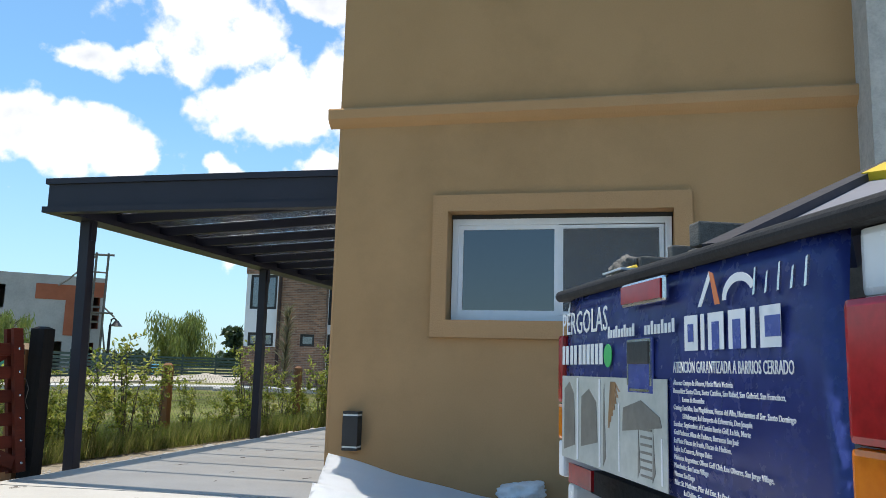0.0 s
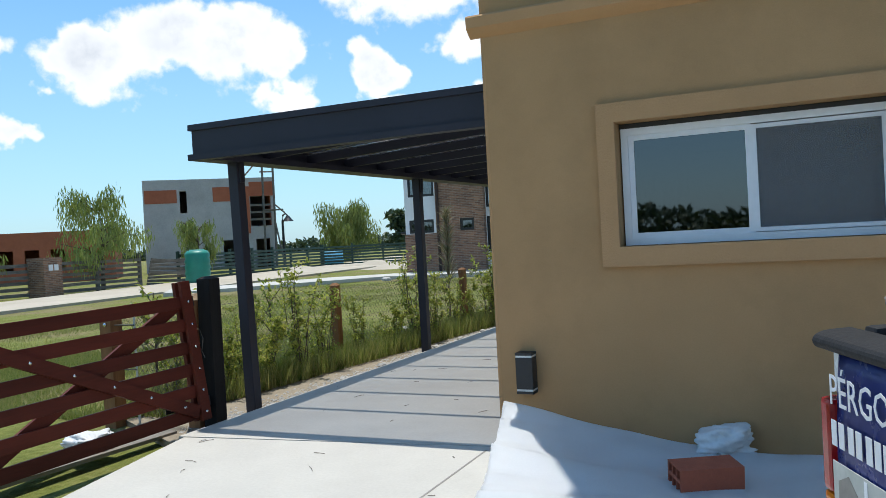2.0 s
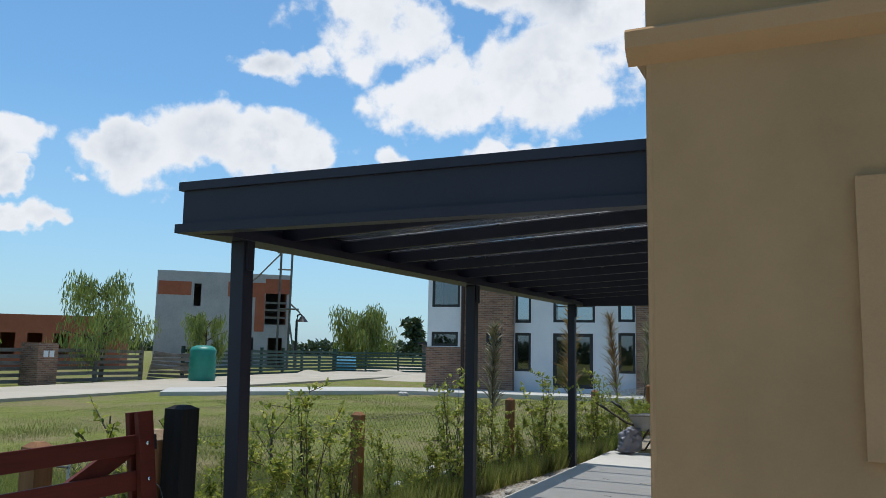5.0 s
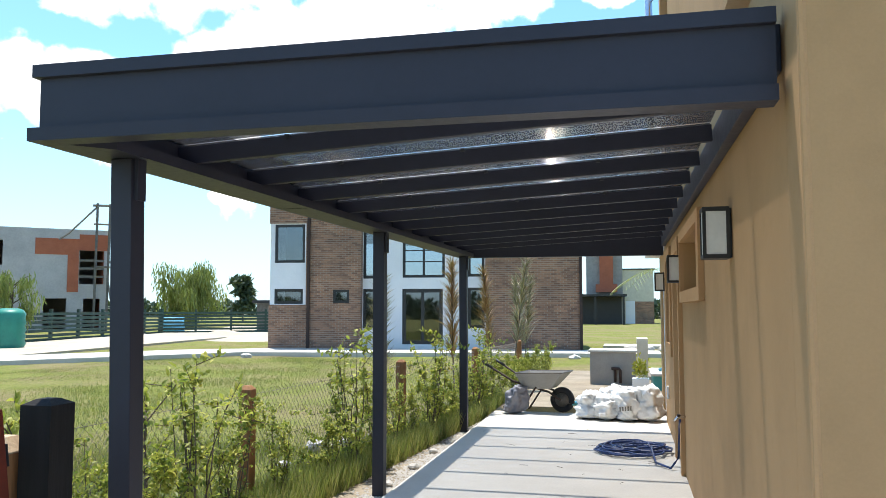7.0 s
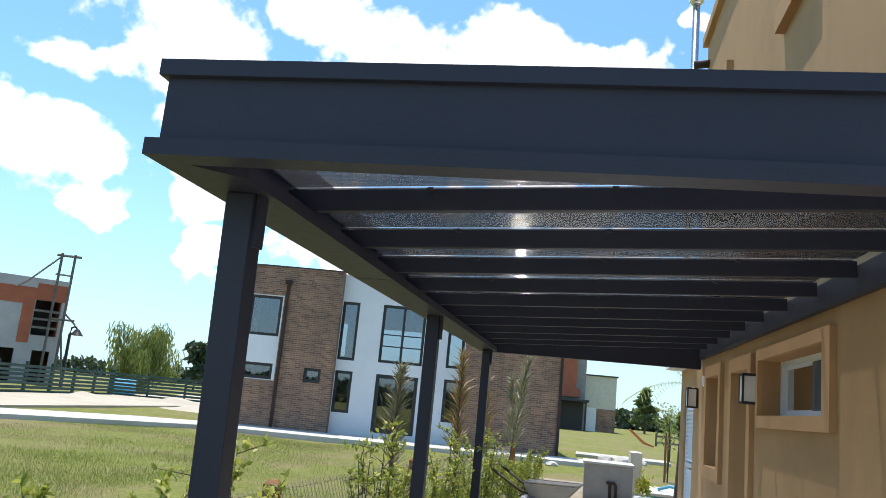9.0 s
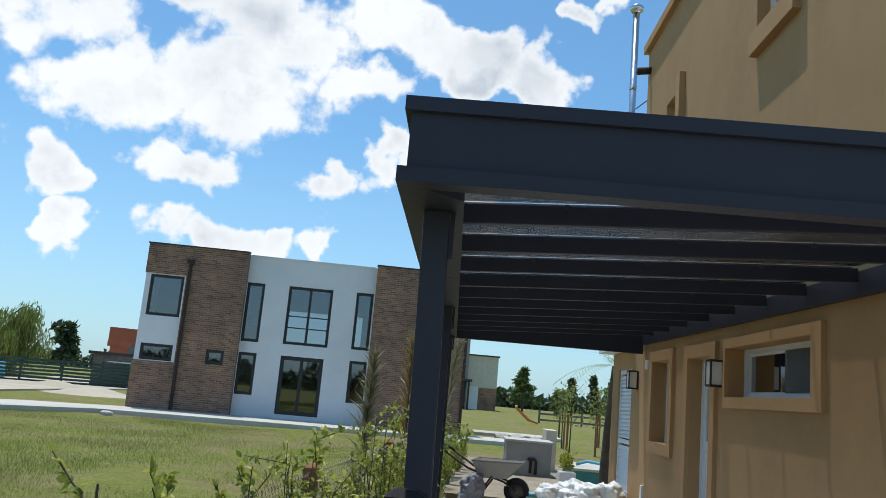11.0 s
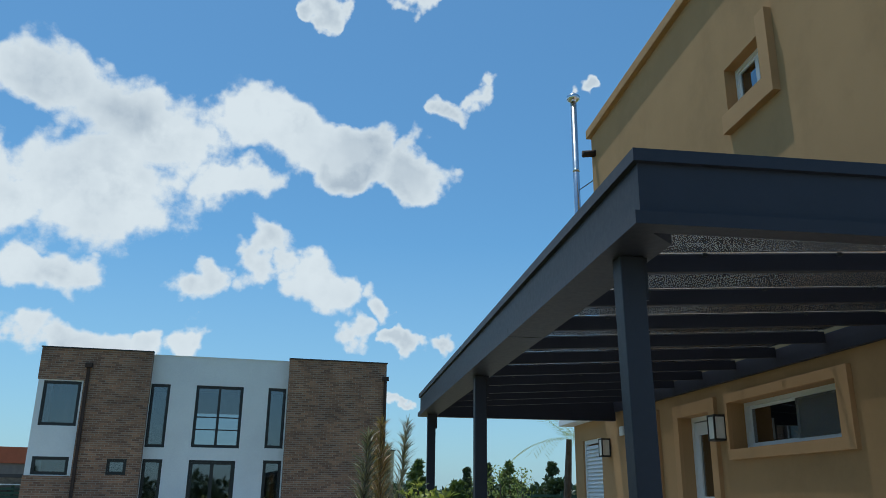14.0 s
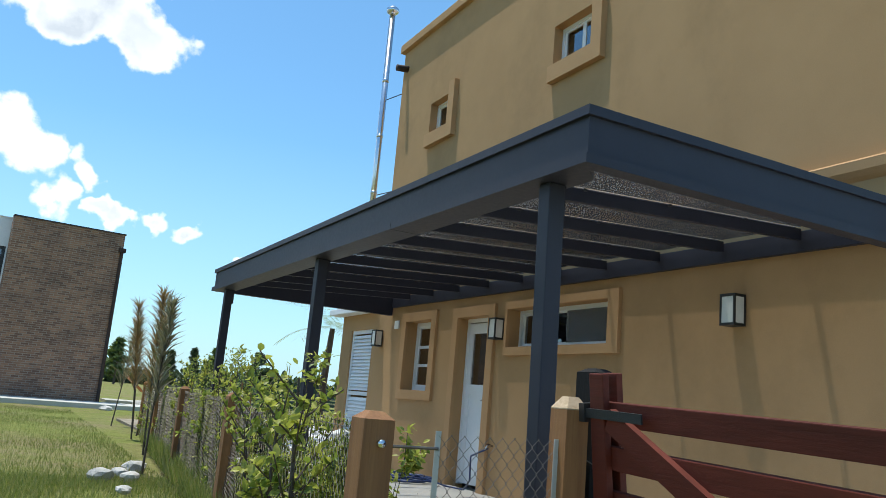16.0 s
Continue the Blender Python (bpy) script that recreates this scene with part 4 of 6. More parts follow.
gate = thing("wooden_gate", "dark red ranch gate with cross braces, standing open", "gate", pose(-2.575, 0.03, 0.05, 7, 1.6, -94))
LEN = 2.05
for i, z in enumerate((0.05, 0.225, 0.40, 0.58, 0.765, 0.95)):
    rl = part("rail", boxes((0.02, LEN, -0.018, 0.018, z - 0.05, z + 0.05), bevel=0.004), RED_WOOD, gate)
    for u in (0.05, LEN - 0.06):
        part("bolt", tube(bmesh.new(), [(u, 0.052, z), (u, 0.062, z)], 0.011, 8), CHROME, rl, "steel bolt head", True)
part("stile", boxes((0.0, 0.10, 0.019, 0.052, -0.02, 1.12), bevel=0.004), RED_WOOD, gate)
part("stile", boxes((0.0, 0.10, -0.052, -0.019, -0.02, 1.12), bevel=0.004), RED_WOOD, gate)
part("stile", boxes((LEN - 0.11, LEN - 0.01, 0.019, 0.052, -0.02, 1.06), bevel=0.004), RED_WOOD, gate)


def brace(y0, y1, a, b, w=0.10):
    bm = bmesh.new()
    d = Vector((b[0] - a[0], 0, b[1] - a[1]))
    n = Vector((-d.z, 0, d.x)).normalized() * w / 2
    outline = [(a[0] + n.x, a[1] + n.z), (b[0] + n.x, b[1] + n.z), (b[0] - n.x, b[1] - n.z), (a[0] - n.x, a[1] - n.z)]
    return prism(bm, outline, y0, y1, "y")


br1 = part("brace", brace(0.019, 0.05, (0.12, 0.06), (LEN - 0.12, 0.93)), RED_WOOD, gate)
part("brace", brace(-0.05, -0.019, (0.12, 0.93), (LEN - 0.12, 0.06)), RED_WOOD, gate)
for k in range(6):
    f = 0.08 + k * 0.168
    part("bolt", tube(bmesh.new(), [(0.12 + f * (LEN - 0.24), 0.05, 0.06 + f * 0.87), (0.12 + f * (LEN - 0.24), 0.06, 0.06 + f * 0.87)], 0.011, 8), CHROME, br1, "steel bolt head", True)
part("hinge_strap", boxes((-0.06, 0.36, -0.062, -0.053, 0.93, 0.97), (-0.06, -0.02, -0.07, 0.0, 0.91, 0.99)), BLACK_PLASTIC, gate, "black iron hinge strap")
part("hinge_strap", boxes((-0.06, 0.36, -0.062, -0.053, 0.10, 0.14), (-0.06, -0.02, -0.07, 0.0, 0.08, 0.16)), BLACK_PLASTIC, gate, "black iron hinge strap")

rng = random.Random(4)


def leaf_quad(verts, faces, p, d, up, length, width):
    """A pointed oval leaf, folded along its midrib and bent down at the tip."""
    s = d.cross(up).normalized() * width * 0.5
    f = s.cross(d).normalized() * width
    n = len(verts)
    a, b, tip = p + d * length * 0.3, p + d * length * 0.68 - f * 0.06, p + d * length - f * 0.25
    verts += [tuple(v) for v in (p, a - s * 0.85 + f * 0.16, a, a + s * 0.85 + f * 0.16, b - s * 0.8 + f * 0.1, b, b + s * 0.8 + f * 0.1, tip)]
    faces += [(n, n + 2, n + 1), (n, n + 3, n + 2), (n + 1, n + 2, n + 5, n + 4), (n + 2, n + 3, n + 6, n + 5), (n + 4, n + 5, n + 7), (n + 5, n + 6, n + 7)]


def blade(verts, faces, p, d, up, length, width):
    """A thin blade of two segments that arches over."""
    s = d.cross(up).normalized() * width * 0.5
    n = len(verts)
    m, t = p + d * length * 0.5, p + (d + Vector((0, 0, -0.22))).normalized() * length
    verts += [tuple(v) for v in (p - s, p + s, m + s, m - s, t)]
    faces += [(n, n + 1, n + 2, n + 3), (n + 3, n + 2, n + 4)]


def rand_dir(r, up=0.0):
    v = Vector((r.gauss(0, 1), r.gauss(0, 1), r.gauss(0, 1) + up))
    return v.normalized()


def mesh_of(name, verts, faces, mat):
    me = bpy.data.meshes.new(name)
    me.from_pydata(verts, [], faces)
    me.materials.append(mat)
    return me


def shrub(seed, height, spread, leaves, leaf=0.05, bare=0.12):
    """A hedge shrub: thin stems from the root, with leaves along them."""
    r = random.Random(seed)
    top = thing("hedge_shrub", "young yellow-green hedge shrub with thin bare stems", "shrub", group="hedge shrubs")
    bm = bmesh.new()
    verts, faces, stems = [], [], []
    for i in range(9):
        a = r.uniform(0, 6.283)
        tip = Vector((math.cos(a) * spread * r.uniform(0.3, 1), math.sin(a) * spread * r.uniform(0.3, 1), height * r.uniform(0.55, 1.0)))
        mid = tip * 0.5 + Vector((r.uniform(-.06, .06), r.uniform(-.06, .06), 0.05))
        pts = [Vector((r.uniform(-.05, .05), r.uniform(-.05, .05), -0.1)), mid, tip]
        if i < 3:
            pts[2] = tip = Vector((tip.x, tip.y, height * r.uniform(0.98, 1.14)))
        tube(bm, pts, [0.007, 0.005, 0.002], 5, False)
        stems.append(pts)
        for j in range(4):
            f = r.uniform(0.3, 0.95)
            b = pts[1].lerp(pts[2], f) if f > 0.5 else pts[0].lerp(pts[1], f * 2)
            e = b + rand_dir(r, 0.6) * r.uniform(0.12, 0.28)
            tube(bm, [b, e], [0.004, 0.002], 4, False)
            stems.append([b, b.lerp(e, .5), e])
    for i in range(leaves):
        s = stems[min(int(abs(r.gauss(0, 0.5)) * len(stems)), len(stems) - 1)] if r.random() < 0.6 else r.choice(stems)
        f = bare + (1 - bare) * r.random() ** 1.3 if r.random() < 0.85 else 1.0
        p = s[0].lerp(s[1], f * 2) if f < 0.5 else s[1].lerp(s[2], f * 2 - 1)
        p = p + rand_dir(r) * r.uniform(0, 0.06)
        if p.z < 0.03:
            continue
        leaf_quad(verts, faces, p, rand_dir(r, 0.5), rand_dir(r, 1.5), leaf * r.uniform(0.6, 1.35), leaf * 0.6)
    part("stem", bm, BARK, top)["kind"] = "stuff"
    ob = new("foliage", mesh_of("foliage", verts, faces, LEAF))
    ob.parent, ob["kind"] = top, "stuff"
    return top


kinds = [shrub(11 + k, h, sp, n) for k, (h, sp, n) in enumerate(((0.98, 0.30, 1500), (0.82, 0.36, 1700), (1.10, 0.27, 1000), (0.88, 0.38, 1800), (1.12, 0.25, 800)))]
y, k = 0.62, 0
while y < 15.5:
    if abs(y - 3.45) < 0.22 or abs(y - 6.9) < 0.22:
        y += 0.3
    m = pose(fence_x(y) + 0.22 + rng.uniform(-0.08, 0.10), y, -0.05, 0, 0, rng.uniform(0, 360))
    if y < 2.2:
        m = m @ Matrix.Scale(0.7, 4)
    if k < len(kinds):
        kinds[k].matrix_basis = m
    else:
        copy_thing(rng.choice(kinds), m @ Matrix.Scale(rng.uniform(0.85, 1.12), 4))
    k += 1
    y += rng.choice((0.34, 0.42, 0.5, 0.62, 0.8)) if y < 9 else rng.uniform(0.5, 0.8)


def sapling(m, height, leaves, leaf, seed):
    """A thin young tree with large pale leaves near the fence corner."""
    r = random.Random(seed)
    top = thing("citrus_sapling", "thin sapling with large shiny yellow-green leaves", "sapling", m)
    bm = bmesh.new()
    verts, faces = [], []
    tips = []
    tube(bm, [(0, 0, -0.1), (0.02, 0.01, height * 0.5), (0.0, 0.03, height)], [0.016, 0.012, 0.005], 6, False)
    for i in range(11):
        z = height * r.uniform(0.35, 1.0)
        a = r.uniform(0, 6.283)
        e = Vector((math.cos(a) * 0.2, math.sin(a) * 0.2, z + r.uniform(0.08, 0.3)))
        tube(bm, [(0.01, 0.01, z), e], [0.006, 0.003], 5, False)
        tips.append((Vector((0.01, 0.01, z)), e))
    for i in range(leaves):
        a, b = r.choice(tips)
        p = a.lerp(b, r.uniform(0.2, 1.0))
        leaf_quad(verts, faces, p, rand_dir(r, 0.7), rand_dir(r, 1.0), leaf * r.uniform(0.7, 1.2), leaf * 0.6)
    part("stem", bm, BARK, top)["kind"] = "stuff"
    ob = new("foliage", mesh_of("foliage", verts, faces, LEAF))
    ob.parent, ob["kind"] = top, "stuff"
    return top


sapling(pose(-3.82, 0.75, -0.05), 1.08, 150, 0.062, 3)
sapling(pose(-3.70, 1.35, -0.05, 0, 0, 120), 0.92, 180, 0.062, 9)
sapling(pose(-3.60, 2.3, -0.05, 0, 0, 40), 0.85, 150, 0.055, 15)


def plume(m, height, seed, mat=STRAW):
    """A tall dry plume: one slender stalk with fine blades held close to it."""
    r = random.Random(seed)
    top = thing("dry_plume_bush", "tall slender dry feathery plume standing in the hedge", "bush", m, "dry plume bushes")
    verts, faces = [], []
    lean = Vector((r.uniform(-.10, .10), r.uniform(-.10, .10), 1))
    pts = [lean * height * f + Vector((0.06 * f * f, 0, -0.1)) for f in (0, 0.35, 0.7, 1.0)]
    part("stalk", tube(bmesh.new(), pts, [0.016, 0.012, 0.008, 0.002], 5, False), BARK, top)
    for i in range(300):
        f = 0.34 + 0.66 * r.random() ** 0.8
        j = min(int(f * 3), 2)
        p = pts[j].lerp(pts[j + 1], f * 3 - j)
        a = r.uniform(0, 6.283)
        out_ = Vector((math.cos(a), math.sin(a), 0)) * r.uniform(0.25, 1.0)
        blade(verts, faces, p, (lean + out_).normalized(), rand_dir(r), height * r.uniform(0.10, 0.24) * (1.25 - 0.8 * f), 0.014)
    ob = new("plume", mesh_of("plume", verts, faces, mat))
    ob.parent, ob["kind"] = top, "stuff"
    return top


for i, (x, y, h) in enumerate(((-3.48, 7.05, 2.0), (-3.10, 9.7, 2.38), (-2.74, 13.2, 2.7), (-2.92, 12.4, 2.4), (-2.66, 14.3, 2.3), (-2.88, 16.1, 2.4))):
    plume(pose(x, y, -0.05, 0, 0, 40 * i), h, 50 + i, BROWN_PLUME if i in (1, 3) else STRAW)


def grass_blades(count, region, height, seed):
    r = random.Random(seed)
    verts, faces = [], []
    x0, x1, y0, y1 = region
    while len(faces) < count:
        x, y = r.uniform(x0, x1), y0 + (y1 - y0) * r.random() ** 1.6
        if noise.noise(Vector((x * 0.5, y * 0.5, 3))) < r.uniform(-0.5, 0.2) or x > fence_x(y) - 0.05:
            continue
        h, a = height * r.uniform(0.5, 1.3), r.uniform(0, 6.283)
        n = len(verts)
        dx, dy = math.cos(a) * 0.004, math.sin(a) * 0.004
        verts += [(x - dx, y - dy, -0.1), (x + dx, y + dy, -0.1), (x + r.uniform(-.5, .5) * h, y + r.uniform(-.5, .5) * h, -0.09 + h)]
        faces.append((n, n + 1, n + 2))
    return mesh_of("grass_blades", verts, faces, GRASS_BLADE)


tagged(new("grass", grass_blades(150000, (-16, -3.3, 0.2, 23), 0.045, 8)), "short green lawn grass with dry patches", "grass", kind="stuff")
tagged(new("near_grass", grass_blades(70000, (-9, -3.3, 0.2, 6.5), 0.06, 44)), "ragged green lawn grass beside the fence", "grass", kind="stuff")
tagged(new("grass_tufts", grass_blades(5000, (-12, -3.3, 0.3, 16), 0.11, 21)), "taller loose grass tufts in the lawn", "grass", kind="stuff")


def verge(count, seed):
    r = random.Random(seed)
    verts, faces = [], []
    for i in range(count):
        y = 0.3 + 11 * r.random()
        x = fence_x(y) + r.uniform(-0.1, 0.45)
        if x > -2.56:
            continue
        h, a, n = r.uniform(0.05, 0.30), r.uniform(0, 6.283), len(verts)
        dx, dy = math.cos(a) * 0.006, math.sin(a) * 0.006
        verts += [(x - dx, y - dy, -0.06), (x + dx, y + dy, -0.06), (x + r.uniform(-.5, .5) * h, y + r.uniform(-.5, .5) * h, -0.05 + h)]
        faces.append((n, n + 1, n + 2))
    return mesh_of("verge_grass", verts, faces, GRASS_BLADE)


tagged(new("weeds", verge(30000, 5)), "loose green weeds along the foot of the hedge", "weeds", kind="stuff")


def stone(m, s, seed):
    r = random.Random(seed)
    bm = bmesh.new()
    bmesh.ops.create_icosphere(bm, subdivisions=2, radius=s)
    for v in bm.verts:
        v.co *= 1 + 0.35 * noise.noise(v.co * (2.2 / s) + Vector((seed, 0, 0)))
        v.co.z *= 0.6
    return solid("stone", bm, STONE, "rough pale stone lying in the grass", "stone", m, "loose stones")


for i, (x, y, s) in enumerate(((-4.0, 6.3, 0.13), (-3.78, 6.6, 0.09), (-3.72, 6.2, 0.10), (-3.55, 7.2, 0.13), (-3.9, 5.2, 0.07), (-2.6, 2.2, 0.05), (-2.62, 3.1, 0.06), (-2.63, 4.6, 0.05), (-2.6, 5.4, 0.06), (-2.62, 6.3, 0.05))):
    stone(pose(x, y, -0.05 + s * 0.10, 0, 0, 50 * i), s, i + 1)

def gravel(count, seed):
    """Small pale stones along the slab's edge."""
    r = random.Random(seed)
    verts, faces = [], []
    for i in range(count):
        y = -0.1 + 9.5 * r.random()
        x = -2.48 - abs(r.gauss(0, 0.16))
        s, n = r.uniform(0.006, 0.022), len(verts)
        verts += [(x + s * a * r.uniform(.7, 1.3), y + s * b * r.uniform(.7, 1.3), -0.068 + s * c * 0.6) for a, b, c in ((1, 0, 0), (-1, 0, 0), (0, 1, 0), (0, -1, 0), (0.1, 0.1, 1))]
        faces += [(n, n + 2, n + 4), (n + 2, n + 1, n + 4), (n + 1, n + 3, n + 4), (n + 3, n, n + 4)]
    return mesh_of("gravel", verts, faces, STONE)


tagged(new("gravel", gravel(5200, 3)), "pale gravel and rubble along the edge of the slab", "gravel", kind="stuff")

# ---- things on the slab ----
def wheelbarrow(m):
    wb = thing("wheelbarrow", "worn cement-stained steel wheelbarrow with a black tyre", "wheelbarrow", m)
    bm = bmesh.new()
    lo = [(-0.24, -0.20, 0.34), (0.16, -0.17, 0.36), (0.16, 0.17, 0.36), (-0.24, 0.20, 0.34)]
    hi = [(-0.34, -0.32, 0.58), (0.37, -0.28, 0.60), (0.37, 0.28, 0.60), (-0.34, 0.32, 0.58)]
    for off in (0.0, 0.012):
        a = [bm.verts.new((x * (1 - off), y * (1 - off * 3), z + off)) for x, y, z in lo]
        b = [bm.verts.new((x * (1 - off * 2), y * (1 - off * 2.4), z)) for x, y, z in hi]
        bm.faces.new(a)
        for i in range(4):
            bm.faces.new((a[i], a[(i + 1) % 4], b[(i + 1) % 4], b[i]))
        if off:
            for i in range(4):
                bm.faces.new((pb[i], pb[(i + 1) % 4], b[(i + 1) % 4], b[i]))
        pb = b
    part("tray", bm, RENDER_GREY, wb, "cement-crusted steel tray")
    part("tray_rim", tube(bmesh.new(), [*hi, hi[0]], 0.011, 6, False), GALV, wb)
    for s in (-1, 1):
        part("handle_bar", tube(bmesh.new(), [(0.29, 0.09 * s, 0.19), (0.12, 0.13 * s, 0.31), (-0.40, 0.24 * s, 0.46), (-0.85, 0.28 * s, 0.72)], 0.016, 8), RUST, wb, smooth=True)
        part("grip", tube(bmesh.new(), [(-0.72, 0.272 * s, 0.65), (-0.90, 0.285 * s, 0.745)], 0.021, 8), BLACK_PLASTIC, wb, smooth=True)
        part("leg", tube(bmesh.new(), [(-0.05, 0.2 * s, 0.38), (-0.30, 0.21 * s, 0.01), (-0.36, 0.21 * s, 0.01)], 0.014, 8), RUST, wb)
    bm = bmesh.new()
    ring = [(0.29 + 0.14 * math.cos(a), 0, 0.19 + 0.14 * math.sin(a)) for a in [k * math.pi / 12 for k in range(25)]]
    tube(bm, ring, 0.048, 8, False)
    wheel = part("wheel", boxes((0.285, 0.295, -0.07, 0.07, 0.185, 0.195)), GALV, wb)
    part("tyre", bm, RUBBER, wheel, "black rubber tyre", True)
    part("rim", tube(bmesh.new(), [(0.29, -0.03, 0.19), (0.29, 0.03, 0.19)], 0.11, 18), GALV, wheel, smooth=True)
    return wb


wheelbarrow(pose(-1.74, 9.66, 0, 0, 0, -12))


def sack(m, seed, h=0.42, r0=0.2, tilt=0.0, mat=None, name="rubble_sack", label="full white woven plastic sack on the slab"):
    r = random.Random(seed)
    bm = bmesh.new()
    bmesh.ops.create_uvsphere(bm, u_segments=44, v_segments=30, radius=1.0)
    for v in bm.verts:
        c = v.co.copy()
        z = (c.z + 1) / 2
        rad = r0 * (1.0 - 0.35 * max(0, z - 0.7) / 0.3) * (0.35 + 0.65 * min(1, z * 5 + 0.3)) * min(1.0, (1.02 - abs(c.z)) * 4 + 0.25)
        n = noise.noise(c * 1.7 + Vector((seed, 0, 0))) * 0.42 + (abs(noise.noise(c * 3 + Vector((0, seed, 0)))) - 0.2) * 0.38 + (abs(noise.noise(c * 9 + Vector((0, seed, 3)))) - 0.2) * 0.07
        a = math.atan2(c.y, c.x)
        v.co = Vector((math.cos(a) * rad * (1 + n) + tilt * z, math.sin(a) * rad * (0.85 + n), h * z * (1 + n * 0.35)))
    return solid(name, bm, mat or SACK, label, "sack", m, "white sacks" if mat is None else "", smooth=True)


for i, (x, y, h, rr) in enumerate(((-1.04, 9.05, 0.36, 0.21), (-0.80, 8.95, 0.34, 0.18), (-0.54, 8.92, 0.42, 0.20), (-0.22, 8.95, 0.48, 0.20), (-0.68, 9.3, 0.44, 0.22), (-0.36, 9.3, 0.42, 0.21), (-1.0, 9.4, 0.36, 0.2))):
    sack(pose(x, y, 0, 0, 0, 70 * i), i + 3, h, rr, 0.02)
# faint grey print on the sack that faces the drive
solid("sack_print", boxes(*[(-0.625 + 0.035 * k, -0.605 + 0.035 * k, 8.703, 8.706, 0.15 + 0.004 * k, 0.21 + 0.004 * k) for k in range(5)]), PRINT_GREY, "dark unreadable print on a white sack", "print")
sack(pose(-2.16, 9.36, 0, 0, 0, 30), 21, 0.40, 0.16, 0.10, GREY_CARD, "grey_bag", "slumped grey plastic bag hanging by the wheelbarrow")


def hose():
    r = random.Random(12)
    bm = bmesh.new()
    pts = []
    for k in range(150):
        a = k * 0.42
        rad = 0.20 + 0.08 * math.sin(k * 0.37) + 0.05 * math.sin(k * 1.1)
        pts.append((-0.47 + rad * 1.35 * math.cos(a), 6.45 + rad * 1.45 * math.sin(a), 0.014 + 0.0003 * k + 0.012 * abs(math.sin(k * 0.9))))
    pts += [(-0.25, 5.75, 0.03), (-0.12, 5.55, 0.02), (-0.05, 5.55, 0.12), (-0.03, 5.6, 0.4), (-0.05, 5.2, 0.52)]
    sm = []
    for a, b, c in zip(pts, pts[1:], pts[2:]):
        sm += [tuple((Vector(a) + Vector(b)) / 2), b]
    tube(bm, sm + [pts[-1]], 0.011, 6)
    return bm


solid("garden_hose", hose(), BLUE_HOSE, "coiled dark blue garden hose on the concrete slab", "hose", smooth=True)
tap = thing("garden_tap", "brass garden tap on the ochre wall", "tap", pose(-0.001, 5.18, 0.55))
part("spout", tube(bmesh.new(), [(0, 0, 0), (-0.07, 0, 0), (-0.10, 0, -0.04)], 0.012, 8), CHROME, tap, smooth=True)
part("tap_lever", boxes((-0.075, -0.045, -0.03, 0.03, 0.014, 0.024)), RUST, tap)
solid("wall_socket", boxes((-0.03, -0.001, 8.06, 8.14, 0.40, 0.56), bevel=0.006), PVC, "small white outdoor socket on the wall", "socket")

tank = thing("concrete_tank", "grey cement-rendered tank with an overhanging top", "tank", pose(-0.82, 15.15, 0))
part("tank_body", boxes((-0.46, 0.48, -0.45, 0.45, -0.1, 0.63), bevel=0.008), RENDER_GREY, tank)
part("tank_lid", boxes((-0.49, 0.51, -0.48, 0.48, 0.631, 0.675), bevel=0.01), PAVING, tank, "paler cement lid")
part("outlet_pipe", tube(bmesh.new(), [(-0.02, -0.49, 0.30), (0.13, -0.50, 0.30), (0.16, -0.50, 0.26), (0.16, -0.50, 0.0)], 0.03, 10), RUST, tank, "dark outlet pipe", True)
part("outlet_pipe", tube(bmesh.new(), [(0.05, -0.47, 0.28), (0.05, -0.47, 0.02)], 0.03, 10), RUST, tank, "dark outlet pipe", True)
solid("block_pier", boxes((-0.30, -0.06, 16.2, 17.0, -0.1, 0.42), (-0.301, -0.059, 16.201, 17.0, 0.424, 0.87), bevel=0.006), CREAM_BLOCK, "cream block pier beside the tank", "pier")
planter = thing("planter", "square white planter with a bushy yellow-green plant", "planter", pose(-0.28, 12.85, 0))
part("pot", boxes((-0.15, 0.15, -0.15, 0.15, 0.0, 0.26), bevel=0.01), PVC, planter)
vv, ff = [], []
for i in range(180):
    p = Vector((rng.gauss(0, 0.055), rng.gauss(0, 0.055), 0.28 + abs(rng.gauss(0.14, 0.09))))
    leaf_quad(vv, ff, p, rand_dir(rng, 1.0), rand_dir(rng), 0.10, 0.03)
ob = new("foliage", mesh_of("foliage", vv, ff, leaf_material("planter_leaf", (0.25, 0.26, 0.02), (0.45, 0.40, 0.04))))
ob.parent, ob["kind"] = planter, "stuff"
pool = thing("pool_tub", "teal-painted garden pool with a pale rim", "pool", pose(0.72, 14.4, 0))
part("pool_wall", boxes((-0.75, 0.75, -0.8, 0.8, -0.1, 0.24)), TEAL, pool)
part("pool_rim", boxes((-0.80, 0.80, -0.85, 0.85, 0.241, 0.29), bevel=0.01), PAVING, pool, "pale concrete rim")
bm = bmesh.new()
tube(bm, [(-1.4, 10.55, 0.03), (-1.0, 10.45, 0.07), (-0.6, 10.6, 0.03), (-0.2, 10.45, 0.06), (0.0, 10.7, 0.03)], 0.04, 10)
solid("pool_hose", bm, AQUA, "light blue corrugated pool hose lying on the ground", "hose", smooth=True)
bm = bmesh.new()
tube(bm, [(0.1, 14.2, 0.32), (0.3, 14.1, 0.40), (0.7, 14.0, 0.36), (1.1, 14.1, 0.32)], 0.03, 8)
solid("pool_hose", bm, AQUA, "light blue hose draped over the pool rim", "hose", smooth=True)

